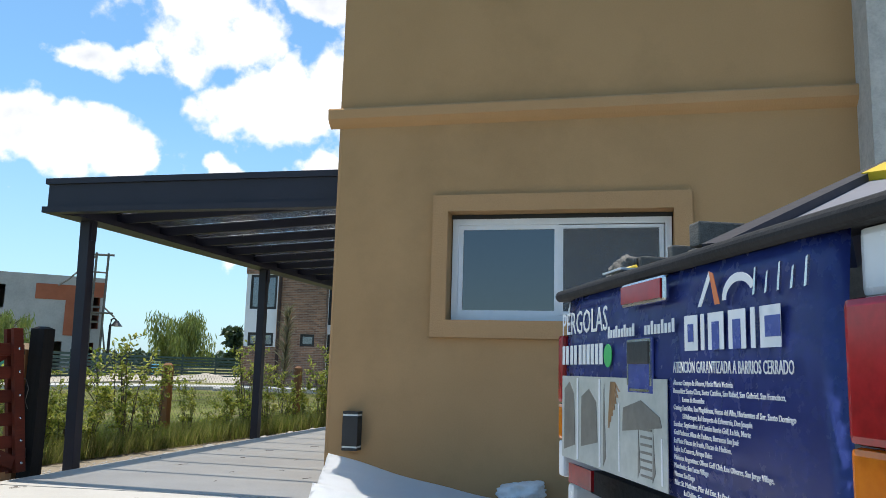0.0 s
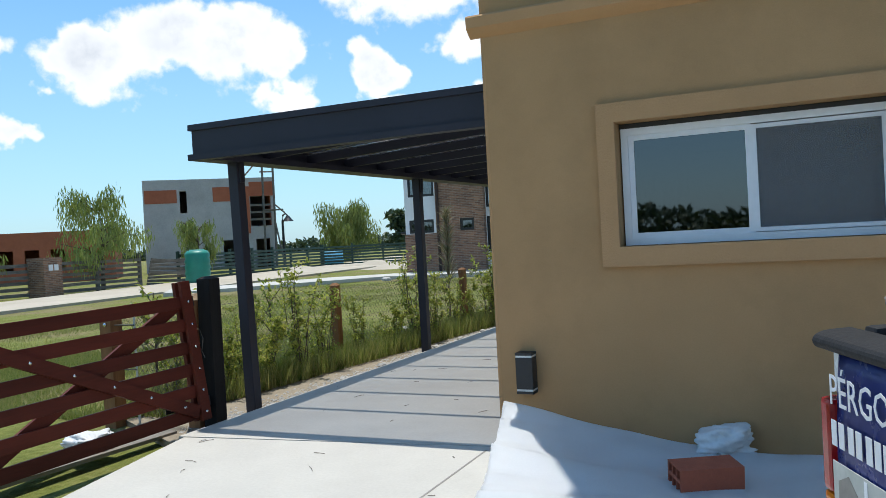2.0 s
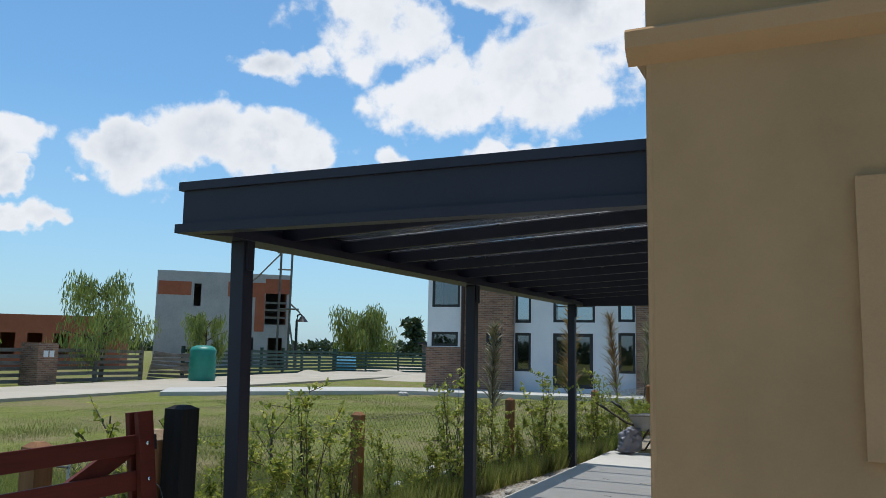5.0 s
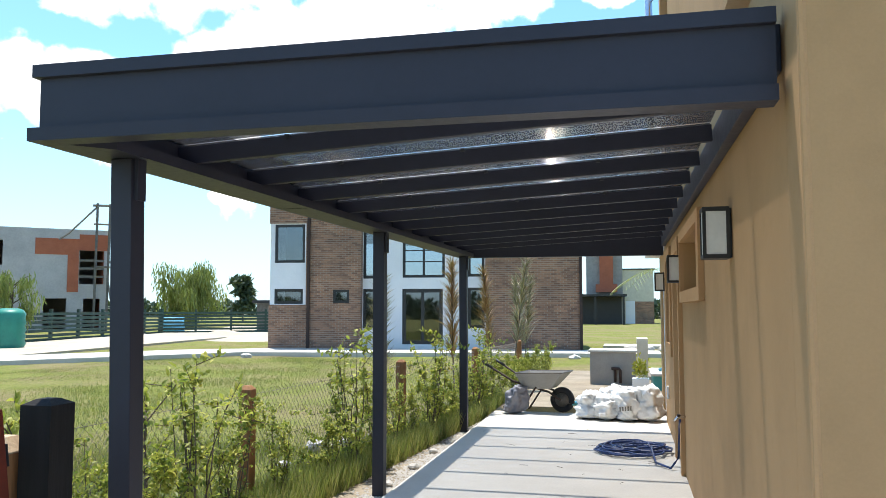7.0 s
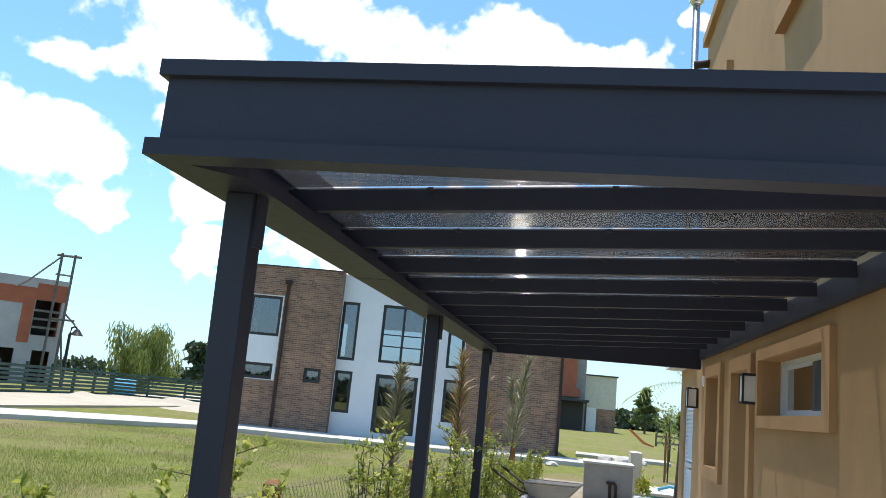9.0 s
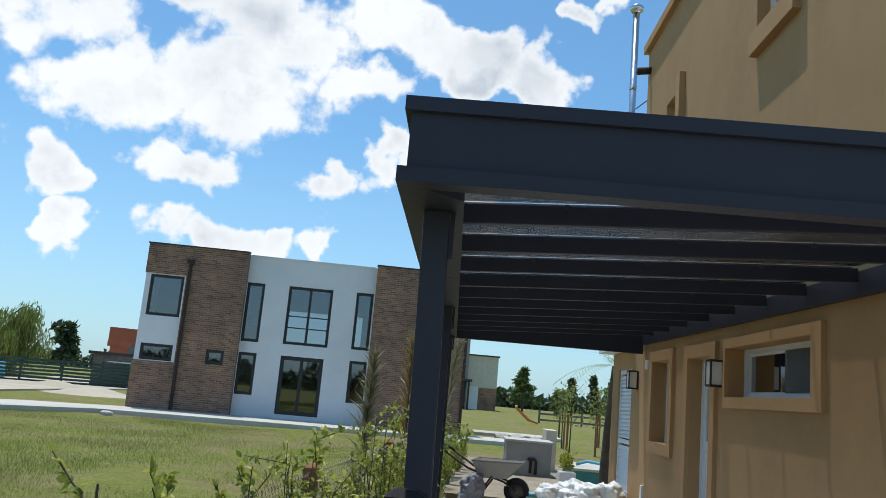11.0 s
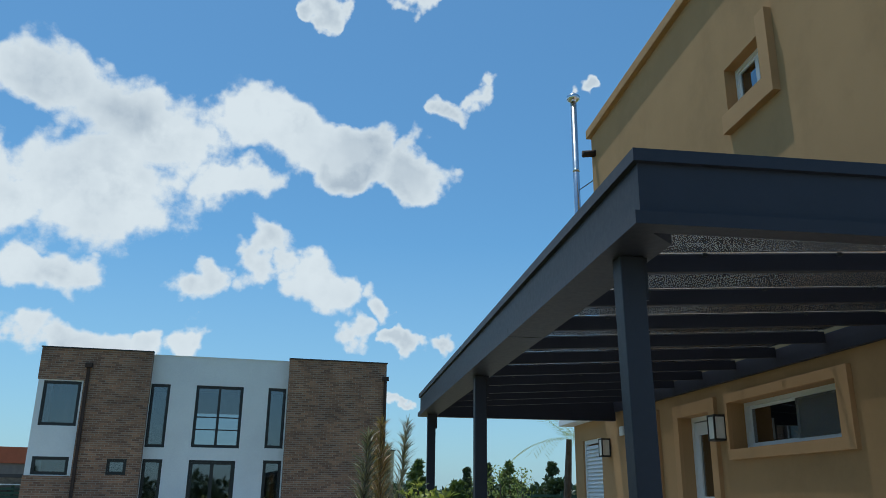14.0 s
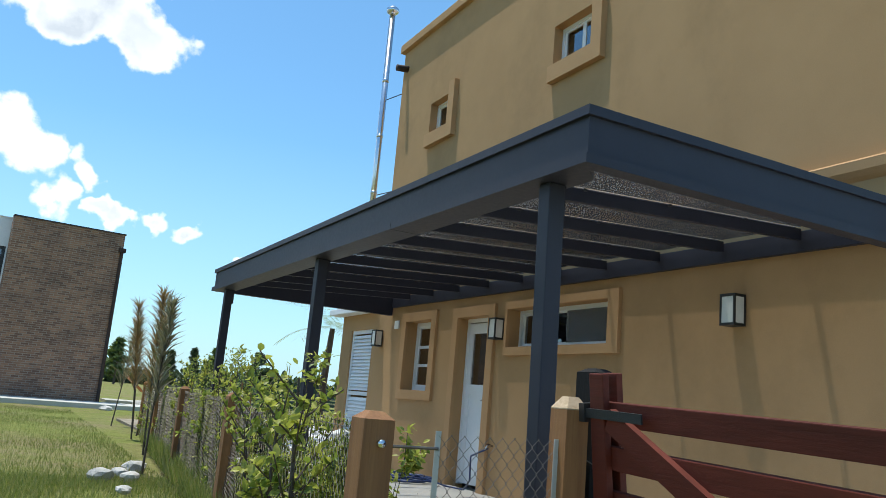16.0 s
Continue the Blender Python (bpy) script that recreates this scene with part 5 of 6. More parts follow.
# foam sheet, brick and bag by the front wall
def foam():
    bm = bmesh.new()
    nu, nv = 60, 36
    rows = []
    for j in range(nv + 1):
        row = []
        for i in range(nu + 1):
            u, v = i / nu, j / nv
            x = 0.45 + 1.75 * u - 0.30 * v * (1 - u)
            y = -1.62 + (1.30 + 0.10 * u) * v + 0.08 * math.sin(u * 3.0)
            roll = 0.10 * math.exp(-((v - 0.09) / 0.13) ** 2) + 0.03 * math.exp(-((v - 0.34) / 0.12) ** 2)
            lift = 0.32 * v ** 1.5 * (1 - u) ** 1.9 + 0.07 * math.exp(-((v - 0.52) / 0.09) ** 2) * (1 - u) ** 2.5
            wave = 0.007 * math.sin(v * 62) * math.exp(-u * 9) + 0.02 * noise.noise(Vector((u * 5, v * 5, 0)))
            sag = 0.10 * max(0, u - 0.6) * v
            row.append(bm.verts.new((x, y, max(0.012, 0.025 + roll + lift + wave + sag))))
        rows.append(row)
    for j in range(nv):
        for i in range(nu):
            bm.faces.new((rows[j][i], rows[j][i + 1], rows[j + 1][i + 1], rows[j + 1][i]))
    ext = bmesh.ops.solidify(bm, geom=bm.faces[:], thickness=0.012)
    return bm


solid("foam_sheet", foam(), FOAM, "rumpled white foam sheet rolled out on the drive", "foam sheet", smooth=True)


def hollow_brick(m):
    """A clay block with rows of holes through its length."""
    holes = [(0.018 + 0.056 * i, 0.062 + 0.056 * i, 0.014 + 0.064 * j, 0.062 + 0.064 * j) for i in range(3) for j in range(2)]
    bm = holed_wall(0, 0.18, 0, 0.13, holes, 0.33)
    return solid("hollow_brick", bm, CLAY, "red hollow clay brick weighing down the foam", "brick", m)


hollow_brick(pose(1.24, -0.86, 0.055, 0, 4, -62))
sack(pose(1.44, -0.17, 0.03, 0, 0, 20), 33, 0.17, 0.14, 0.05, SACK, "crumpled_bag", "crumpled white plastic bag against the wall")
sack(pose(-3.05, -0.75, -0.08, 0, 0, 20), 35, 0.16, 0.16, 0.03, SACK, "crumpled_bag", "crumpled white plastic bag beside the gate")
for i, (x, y, a) in enumerate(((-3.05, -1.2, 8), (-2.9, -1.0, -4))):
    solid("loose_board", boxes((-0.06, 0.06, -1.0, 0.9, 0.0, 0.03), bevel=0.003), GREY_WOOD, "weathered loose board lying by the gate", "board", pose(x, y, -0.08, 0, 0, a), "loose boards")

# dry twigs blown over the drive
def twigs():
    r = random.Random(77)
    bm = bmesh.new()
    for i in range(150):
        x, y = r.uniform(-2.3, 3.0), r.uniform(-4.0, -0.4)
        if i > 110:
            x, y = r.uniform(-2.3, -0.2), r.uniform(0.2, 8.0)
        a, l = r.uniform(0, 6.28), r.uniform(0.03, 0.13)
        p, q = Vector((x, y, 0.003)), Vector((x + l * math.cos(a), y + l * math.sin(a), 0.004))
        mid = (p + q) / 2 + Vector((r.uniform(-.01, .01), r.uniform(-.01, .01), 0.003))
        tube(bm, [p, mid, q], 0.0018, 4)
    return bm


tagged(finish("twigs", twigs(), BARK), "small dry twigs scattered on the concrete", "twigs", kind="stuff")

# ---- pickup truck ----
TR = Matrix(((0.37, 0.929, 0, 1.99), (-0.929, 0.37, 0, -3.36), (0, 0, 1, 0), (0, 0, 0, 1))) @ Matrix.Diagonal((0.94, 1, 1, 1))
truck = thing("pickup_truck", "white pickup with a blue printed tailgate and laden bed", "pickup truck", TR)


def words(text, size, x, z, mat, parent, name="lettering", width=None, y=-0.004, label=""):
    """Flat raised letters on the tailgate."""
    cu = bpy.data.curves.new("lettering", "FONT")
    cu.body, cu.size, cu.extrude, cu.resolution_u = text, size, 0.0006, 2
    ob = bpy.data.objects.new("lettering", cu)
    me = bpy.data.meshes.new_from_object(ob)
    bpy.data.objects.remove(ob)
    xs = [v.co.x for v in me.vertices]
    k = width / (max(xs) - min(xs)) if width else 1.0
    lo = min(xs)
    for v in me.vertices:
        v.co = Vector(((v.co.x - lo) * k + x, y - v.co.z, v.co.y + z))
    me.materials.append(mat)
    ob = new(name, me)
    ob.parent = parent
    return tagged(ob, label)


# tailgate panel with a pressed rim and a slight barrel
bm = bmesh.new()
cols, rows_n = 24, 12
grid = []
for j in range(rows_n + 1):
    v = j / rows_n
    row = []
    for i in range(cols + 1):
        u = i / cols
        edge = min(u, 1 - u, 1.0) * 14
        row.append(bm.verts.new((-0.02 + 1.29 * u, 0.012 - 0.012 * min(1, edge) - 0.012 * math.sin(math.pi * v) + 0.10 * max(0, 0.12 - v) , 0.69 + 0.435 * v)))
    grid.append(row)
for j in range(rows_n):
    for i in range(cols):
        bm.faces.new((grid[j][i], grid[j][i + 1], grid[j + 1][i + 1], grid[j + 1][i]))
bmesh.ops.solidify(bm, geom=bm.faces[:], thickness=-0.05)
tg = part("tailgate", bm, VINYL, truck, "blue vinyl-wrapped tailgate", True)
part("photo_panel", boxes((0.0, 0.715, -0.0175, -0.0155, 0.70, 0.915)), PRINT_PALE, tg, "printed photo of pergolas")
for a, b, c, d, mt in ((0.02, 0.12, 0.72, 0.90, PRINT_GREY), (0.17, 0.30, 0.74, 0.885, PRINT_GREY), (0.34, 0.36, 0.71, 0.90, PRINT_GREY), (0.47, 0.69, 0.80, 0.87, PRINT_GREY), (0.56, 0.575, 0.71, 0.84, PRINT_GREY), (0.64, 0.655, 0.71, 0.84, PRINT_GREY)):
    bm = bmesh.new()
    prism(bm, [(a, c), (b, c + 0.02), (b - 0.01, d - 0.03), ((a + b) / 2, d), (a + 0.005, d - 0.02)], -0.0185, -0.0176, "y")
    part("photo_shape", bm, mt, tg)
for k in range(7):
    part("photo_shape", prism(bmesh.new(), [(0.375 + 0.012 * k, 0.80 + 0.014 * k), (0.385 + 0.012 * k, 0.80 + 0.014 * k), (0.40 + 0.004 * k, 0.905), (0.392 + 0.004 * k, 0.905)], -0.0186, -0.0178, "y"), PRINT_BROWN, tg)
for k in range(8):
    part("photo_shape", boxes((0.577, 0.638, -0.0186, -0.0178, 0.716 + 0.0155 * k, 0.721 + 0.0155 * k)), PRINT_GREY, tg)
for a, b, c, d in ((0.135, 0.148, 0.705, 0.91), (0.31, 0.322, 0.705, 0.91), (0.445, 0.452, 0.71, 0.86), (0.685, 0.692, 0.71, 0.80)):
    part("photo_shape", boxes((a, b, -0.0186, -0.0178, c, d)), PRINT_WHITE, tg)
Y = -0.0165
words("PÉRGOLAS", 0.085, 0.0, 1.025, PRINT_WHITE, tg, width=0.37, y=Y)
for k in range(10):
    part("number_bar", boxes((0.0 + 0.033 * k + (0.008 if k > 1 else 0) + (0.008 if k > 3 else 0), 0.024 + 0.033 * k + (0.008 if k > 1 else 0) + (0.008 if k > 3 else 0), Y - 0.001, Y, 0.945, 0.995)), PRINT_WHITE, tg)
part("badge_disc", tube(bmesh.new(), [(0.375, Y, 0.965), (0.375, Y - 0.002, 0.965)], 0.027, 20), PRINT_GREEN, tg, "round green print")
for k in range(22):
    if 9 < k < 13:
        continue
    part("line_bar", boxes((0.375 + 0.0175 * k, 0.387 + 0.0175 * k, Y - 0.001, Y, 1.005, 1.024 + 0.008 * (k % 3 == 0))), PRINT_WHITE, tg)
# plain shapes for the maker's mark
for k, (a, b) in enumerate(((0.80, 0.855), (0.868, 0.882), (0.897, 0.955), (0.972, 1.03), (1.046, 1.06), (1.075, 1.135))):
    part("mark_bar", boxes((a, b, Y - 0.001, Y, 0.968, 1.032)), PRINT_WHITE, tg)
    if b - a > 0.03:
        part("mark_gap", boxes((a + 0.016, b - 0.016 if k != 5 else b, Y - 0.002, Y - 0.0011, 0.968 if k in (2, 3) else 0.984, 1.016)), VINYL, tg)
part("roof_stroke", prism(bmesh.new(), [(0.858, 1.045), (0.872, 1.045), (0.915, 1.098), (0.905, 1.105)], Y - 0.001, Y, "y"), PRINT_WHITE, tg)
part("roof_stroke", prism(bmesh.new(), [(0.925, 1.045), (0.943, 1.045), (0.92, 1.10), (0.905, 1.105)], Y - 0.0012, Y, "y"), PRINT_ORANGE, tg, "orange roof stroke")
arc = [(0.952 + 0.0 + 0.058 * (1 - math.cos(a)), 1.05 + 0.042 * math.sin(a)) for a in [math.pi * k / 14 for k in range(13)]]
arc2 = [(0.952 + 0.014 + 0.044 * (1 - math.cos(a)), 1.05 + 0.028 * math.sin(a)) for a in [math.pi * k / 14 for k in range(13)]]
part("arch_stroke", prism(bmesh.new(), arc + arc2[::-1], Y - 0.001, Y, "y"), PRINT_WHITE, tg)
words("ATENCIÓN GARANTIZADA A BARRIOS CERRADO", 0.03, 0.745, 0.928, PRINT_WHITE, tg, width=0.42, y=Y)
LINES = ["Álvarez: Campo de Álvarez, Harás María Victoria", "Benavídez: Santa Clara, Santa Catalina, San Rafael, San Gabriel, San Francisco,", "        Lomas de Benavídez",
         "Caning: Los Islas, Las Magdalenas, Fincas del Alba, Horizontes al Sur, Santo Domingo", "      El Rebenque, La Horqueta de Echeverría, Don Joaquín", "Escobar: Septiembre, el Cantón Barrio Golf, La Isla, Norte",
         "Gral Pacheco: Altos de Pacheco, Barrancas San José", "La Plata: Fincas de Iraola, Fincas de Hudson,", "Luján: La Comarca, Arroyo Dulce", "Malvinas Argentinas: Olivos Golf Club, Los Olivares, San Jorge Village,",
         "Maschwitz: San Lucas Village", "Moreno: San Diego", "Pilar: St. Mathews, Pilar del Este, La Pradera", "     La Dolfina, Estancias Argentinas"]
for i, tx in enumerate(LINES):
    ind = 0.04 if tx.startswith(" ") else 0.0
    words(tx.strip(), 0.0135, 0.745 + ind, 0.905 - 0.0152 * i, PRINT_WHITE, tg, width=0.0050 * len(tx.strip()), y=Y)
lamp = part("brake_lamp", boxes((0.50, 0.735, -0.030, -0.016, 1.066, 1.118), bevel=0.006), CHROME, tg, "chrome-rimmed high brake lamp")
part("lamp_lens", boxes((0.508, 0.727, -0.034, -0.0305, 1.073, 1.111)), RED_LENS, lamp, "red lens")
hand = part("tailgate_handle", boxes((0.505, 0.645, -0.0182, -0.014, 0.885, 1.0), bevel=0.001), VINYL, tg, "worn recessed handle plate")
part("handle_rim", boxes((0.508, 0.514, -0.021, -0.0183, 0.90, 0.996), (0.636, 0.642, -0.021, -0.0183, 0.90, 0.996), (0.514, 0.636, -0.021, -0.0183, 0.992, 0.997), (0.52, 0.63, -0.0205, -0.0183, 0.888, 0.893)), CHROME, hand, "peeling bright rim")
part("handle_grip", boxes((0.515, 0.635, -0.024, -0.0184, 0.945, 0.992), bevel=0.003), BLACK_PLASTIC, hand, "black handle")
for k in range(5):
    part("emblem", prism(bmesh.new(), [(1.060 + 0.036 * k, 1.050), (1.067 + 0.036 * k, 1.052), (1.073 + 0.036 * k, 1.094 - 0.01 * (k % 2)), (1.068 + 0.036 * k, 1.092 - 0.01 * (k % 2))], Y - 0.004, Y, "y"), CHROME, tg, "peeling chrome emblem piece")
# rubber cap along the bed rim
bm = prism(bmesh.new(), [(-0.006, 1.124), (-0.013, 1.128), (-0.017, 1.135), (-0.018, 1.140), (-0.016, 1.146), (-0.011, 1.152), (-0.003, 1.156), (0.006, 1.159), (0.02, 1.161), (0.06, 1.163), (0.078, 1.15), (0.06, 1.126)], -0.075, 1.44, "x")
part("rim_cap", bm, RUBBER, truck, "scuffed black rubber rim")
for x0, x1 in ((-0.078, -0.02), (1.36, 1.45)):
    part("rim_cap", boxes((x0, x1, 0.086, 1.62, 1.125, 1.166), bevel=0.012), RUBBER, truck, "scuffed black rubber rim")
for s, x0, x1 in (("l", -0.075, -0.021), ("r", 1.271, 1.45)):
    part("corner_panel", boxes((x0, x1, 0.02, 0.16, 1.03, 1.125), bevel=0.012), TRUCK_WHITE, truck)
    part("corner_panel", boxes((x0, x1, 0.02, 0.16, 0.45, 0.62), bevel=0.012), TRUCK_WHITE, truck)
    xi0, xi1 = (x0 + 0.004, x1 - 0.002) if s == "l" else (x0 + 0.004, x1 - 0.02)
    tl = part("tail_lamp", boxes((xi0, xi1, -0.012, 0.15, 0.84, 1.028), bevel=0.012), RED_LENS, truck, "red tail lamp lens")
    part("lamp_lens", boxes((xi0, xi1, -0.010, 0.15, 0.74, 0.838), bevel=0.01), AMBER, tl, "amber lens")
    part("lamp_lens", boxes((xi0, xi1, -0.008, 0.15, 0.64, 0.738), bevel=0.01), PRINT_WHITE, tl, "clear reversing lens")
    part("bed_side", boxes((x0, x0 + 0.06, 0.161, 1.62, 0.42, 1.129) if s == "l" else (x1 - 0.06, x1, 0.161, 1.62, 0.42, 1.129)), TRUCK_WHITE, truck)
part("bed_floor", boxes((-0.014, 1.389, 0.07, 1.62, 0.60, 0.66)), RUBBER, truck)
part("bed_front", boxes((-0.014, 1.389, 1.56, 1.62, 0.661, 1.129)), TRUCK_WHITE, truck)
bmp = part("bumper", boxes((0.08, 1.30, -0.14, 0.03, 0.44, 0.60), bevel=0.04), CHROME, truck, "chrome step bumper")
for x0, x1 in ((0.14, 0.44), (0.88, 1.22)):
    part("bumper_step", boxes((x0, x1, -0.12, -0.01, 0.602, 0.609)), BLACK_PLASTIC, bmp, "black ribbed step")
part("reflector", boxes((0.03, 0.22, -0.008, 0.0, 0.635, 0.685)), RED_LENS, truck, "red reflector")
cab = part("cab", prism(bmesh.new(), [(1.63, 0.45), (1.63, 1.15), (1.80, 1.68), (3.0, 1.70), (3.75, 1.12), (4.75, 1.02), (4.82, 0.5)], -0.19, 1.45, "x"), TRUCK_WHITE, truck, "white double cab")
for x in (-0.194, 1.45):
    part("side_window", prism(bmesh.new(), [(1.85, 1.17), (1.93, 1.60), (2.95, 1.62), (3.55, 1.17)], x, x + 0.004, "x"), DARK_GLASS, cab)
part("rear_window", prism(bmesh.new(), [(0.0, 1.2), (0.06, 1.58), (1.20, 1.58), (1.26, 1.2)], 1.60, 1.604, "y"), DARK_GLASS, cab)
for x in (-0.10, 1.22):
    for y in (0.75, 3.95):
        wh = part("wheel", tube(bmesh.new(), [(x, y, 0.36), (x + 0.14, y, 0.36)], 0.20, 24), GREY_CARD, truck, smooth=False)
        ring = [(x + 0.07, y + 0.275 * math.cos(k * math.pi / 14), 0.36 + 0.275 * math.sin(k * math.pi / 14)) for k in range(29)]
        part("tyre", tube(bmesh.new(), ring, 0.085, 8, False), RUBBER, wh, "black tyre", True)

# load in the bed
def on_truck(ob, parent=None):
    ob.matrix_basis = TR @ ob.matrix_basis
    return ob


def profile(a, b, w, h):
    """A rectangular box profile from a to b."""
    a, b = Vector(a), Vector(b)
    d = (b - a).normalized()
    s = d.cross(Vector((0, 0, 1))).normalized()
    u = s.cross(d)
    bm = bmesh.new()
    for o, hw, z0, z1 in ((0, w / 2, 0, h),):
        vs = [bm.verts.new(p + s * (o + k * hw) + u * z) for p in (a, b) for k, z in ((-1, z0), (1, z0), (1, z1), (-1, z1))]
        for q in ((0, 1, 2, 3), (7, 6, 5, 4), (0, 4, 5, 1), (1, 5, 6, 2), (2, 6, 7, 3), (3, 7, 4, 0)):
            bm.faces.new([vs[i] for i in q])
    return bm


bar = thing("steel_profile", "grey steel pergola profile sloping over the truck bed", "steel profile", TR)
part("profile_body", profile((0.86, 0.14, 1.11), (-0.21, 1.58, 1.74), 0.19, 0.05), GREY_CARD, bar)
part("profile_lip", profile((1.0, 0.245, 1.12), (-0.07, 1.685, 1.75), 0.03, 0.07), GREY_CARD, bar, "pale outer lip")
part("profile_edge", profile((0.955, 0.21, 1.115), (-0.115, 1.65, 1.745), 0.045, 0.066), STEEL, bar, "dark profile edge")
part("profile_edge", profile((0.765, 0.07, 1.115), (-0.305, 1.51, 1.745), 0.045, 0.066), STEEL, bar, "dark profile edge")
solid("warning_rag", profile((0.362, 0.812, 1.397), (0.24, 0.975, 1.469), 0.225, 0.08), YELLOW, "bright yellow rag tied round the profile end", "rag", TR)
for i, (x0, x1, y0, y1, z0, z1, tilt, mt) in enumerate(((-0.065, -0.03, 0.225, 1.5, 1.05, 1.265, 4, 0), (0.125, 0.16, 0.24, 1.5, 1.05, 1.272, -5, 0), (0.34, 0.385, 0.20, 1.5, 1.05, 1.230, 9, 0), (0.335, 0.395, 0.21, 1.5, 1.236, 1.296, 14, 0), (0.24, 0.275, 0.30, 1.5, 1.05, 1.25, 3, 0), (0.72, 0.95, 0.42, 1.5, 1.12, 1.15, 0, 1), (0.70, 0.92, 0.55, 1.5, 1.16, 1.19, 0, 1))):
    bm = boxes((x0, x1, y0, y1, z0, z1), bevel=0.006)
    solid("fascia_board", bm, GREY_WOOD, "worn dark board stacked in the truck bed" if not mt else "pale weathered plank lying in the truck bed", "board", TR @ pose(0, 0, 0, 0, 0, -0.6 + 0.3 * (i % 3)), "boards in the truck bed")
clampg = thing("ratchet_strap", "worn ratchet strap with a yellow lever over the tailgate", "ratchet strap", TR)
part("strap", boxes((0.13, 0.23, 0.05, 0.15, 1.169, 1.174), (0.20, 0.34, 0.03, 0.075, 1.175, 1.180)), PVC, clampg, "frayed white webbing")
part("lever", tube(bmesh.new(), [(0.12, 0.085, 1.186), (0.178, 0.132, 1.200)], 0.011, 8), YELLOW, clampg, "yellow lever", True)
sack(TR @ pose(-0.10, 0.205, 1.166), 41, 0.105, 0.05, 0.01, GREY_WOOD, "grey_rag", "bundled grey rag on the tailgate rim")

# ---- far side: trees, fences, houses ----
def far_tree(name, label, m, height, crown, leaves, leaf, mat, seed, droop=0.0, trunk=0.35, cone=False):
    r = random.Random(seed)
    top = thing(name, label, "tree", m)
    bm = bmesh.new()
    verts, faces, tips = [], [], []
    tube(bm, [(0, 0, -0.3), (0.05, 0.03, height * trunk), (0.02, 0.1, height * 0.8)], [height * 0.028, height * 0.02, height * 0.006], 7, False)
    n = 16 if not cone else 30
    for i in range(n):
        f = r.uniform(trunk, 0.95)
        z = height * f
        a = r.uniform(0, 6.283)
        reach = crown * (r.uniform(0.5, 1.0) * (1 - (f - trunk) * 0.4) if not cone else (1.02 - f) * r.uniform(0.7, 1.3))
        e = Vector((math.cos(a) * reach, math.sin(a) * reach, z + height * (0.12 if not cone else 0.02)))
        tube(bm, [(0.03, 0.03, z - height * 0.05), (e + Vector((0, 0, z))) / 2, e], [height * 0.01, height * 0.006, height * 0.002], 5, False)
        tips.append((Vector((0.03, 0.03, z)), e))
    for i in range(leaves):
        a, b = r.choice(tips)
        p = a.lerp(b, r.uniform(0.35, 1.05)) + rand_dir(r) * crown * (0.16 if not cone else 0.07)
        if droop:
            p.z -= droop * height * r.random() ** 1.5
            d = Vector((r.gauss(0, 0.25), r.gauss(0, 0.25), -1)).normalized()
        else:
            d = rand_dir(r, 0.3)
        leaf_quad(verts, faces, p, d, rand_dir(r), leaf * r.uniform(0.6, 1.4), leaf * (0.16 if droop else 0.5))
    part("trunk", bm, BARK, top)
    ob = new("crown", mesh_of("crown", verts, faces, mat))
    ob.parent, ob["kind"] = top, "stuff"
    return top


EYE = Vector((1.86, -4.78, 1.42))


def out(dx, dy, dist):
    """A ground point that far out from the drive in a direction."""
    d = Vector((dx, dy, 0)).normalized() * dist
    return EYE.x + d.x, EYE.y + d.y


def place(dx, dy, dist, rz=0):
    x, y = out(dx, dy, dist)
    return pose(x, y, -0.1, 0, 0, rz)


far_tree("willow_tree", "feathery pale green willow behind the fence", place(-0.519, 0.854, 81), 5.8, 3.8, 7500, 0.58, WILLOW_LEAF, 1, 0.42, 0.4)
far_tree("willow_tree", "feathery pale green willow behind the fence", place(-0.739, 0.67, 41), 4.3, 2.9, 4200, 0.32, WILLOW_LEAF, 2, 0.16, 0.3)
far_tree("willow_tree", "feathery pale green willow beside the road", place(-0.824, 0.565, 38), 2.8, 1.8, 2600, 0.32, WILLOW_LEAF, 3, 0.22, 0.35)
far_tree("willow_tree", "slender pale green willow before the grey building", place(-0.664, 0.746, 44), 3.2, 1.3, 2000, 0.32, WILLOW_LEAF, 4, 0.20, 0.35)
far_tree("pine_tree", "small dark pine far behind the houses", place(-0.462, 0.886, 118), 5.4, 2.4, 1300, 0.8, PINE, 5, 0, 0.2)
for i, (x, y, h, c) in enumerate(((7.3, 112, 6.2, 2.6), (14.1, 112, 5.0, 1.1), (16.8, 110, 5.6, 0.9), (20.2, 112, 6.2, 2.2), (26.9, 114, 6.4, 2.4), (34, 112, 5.0, 2.0), (10.5, 96, 2.6, 1.0), (19.5, 84, 3.0, 1.3), (28, 92, 2.8, 1.4))):
    far_tree("pine_tree", "dark green pine standing on the far lawn", pose(x, y, -0.1), h, c, 1900, 0.5, PINE if i % 3 else DARK_LEAF, 30 + i, 0, 0.12, cone=i not in (6, 7))


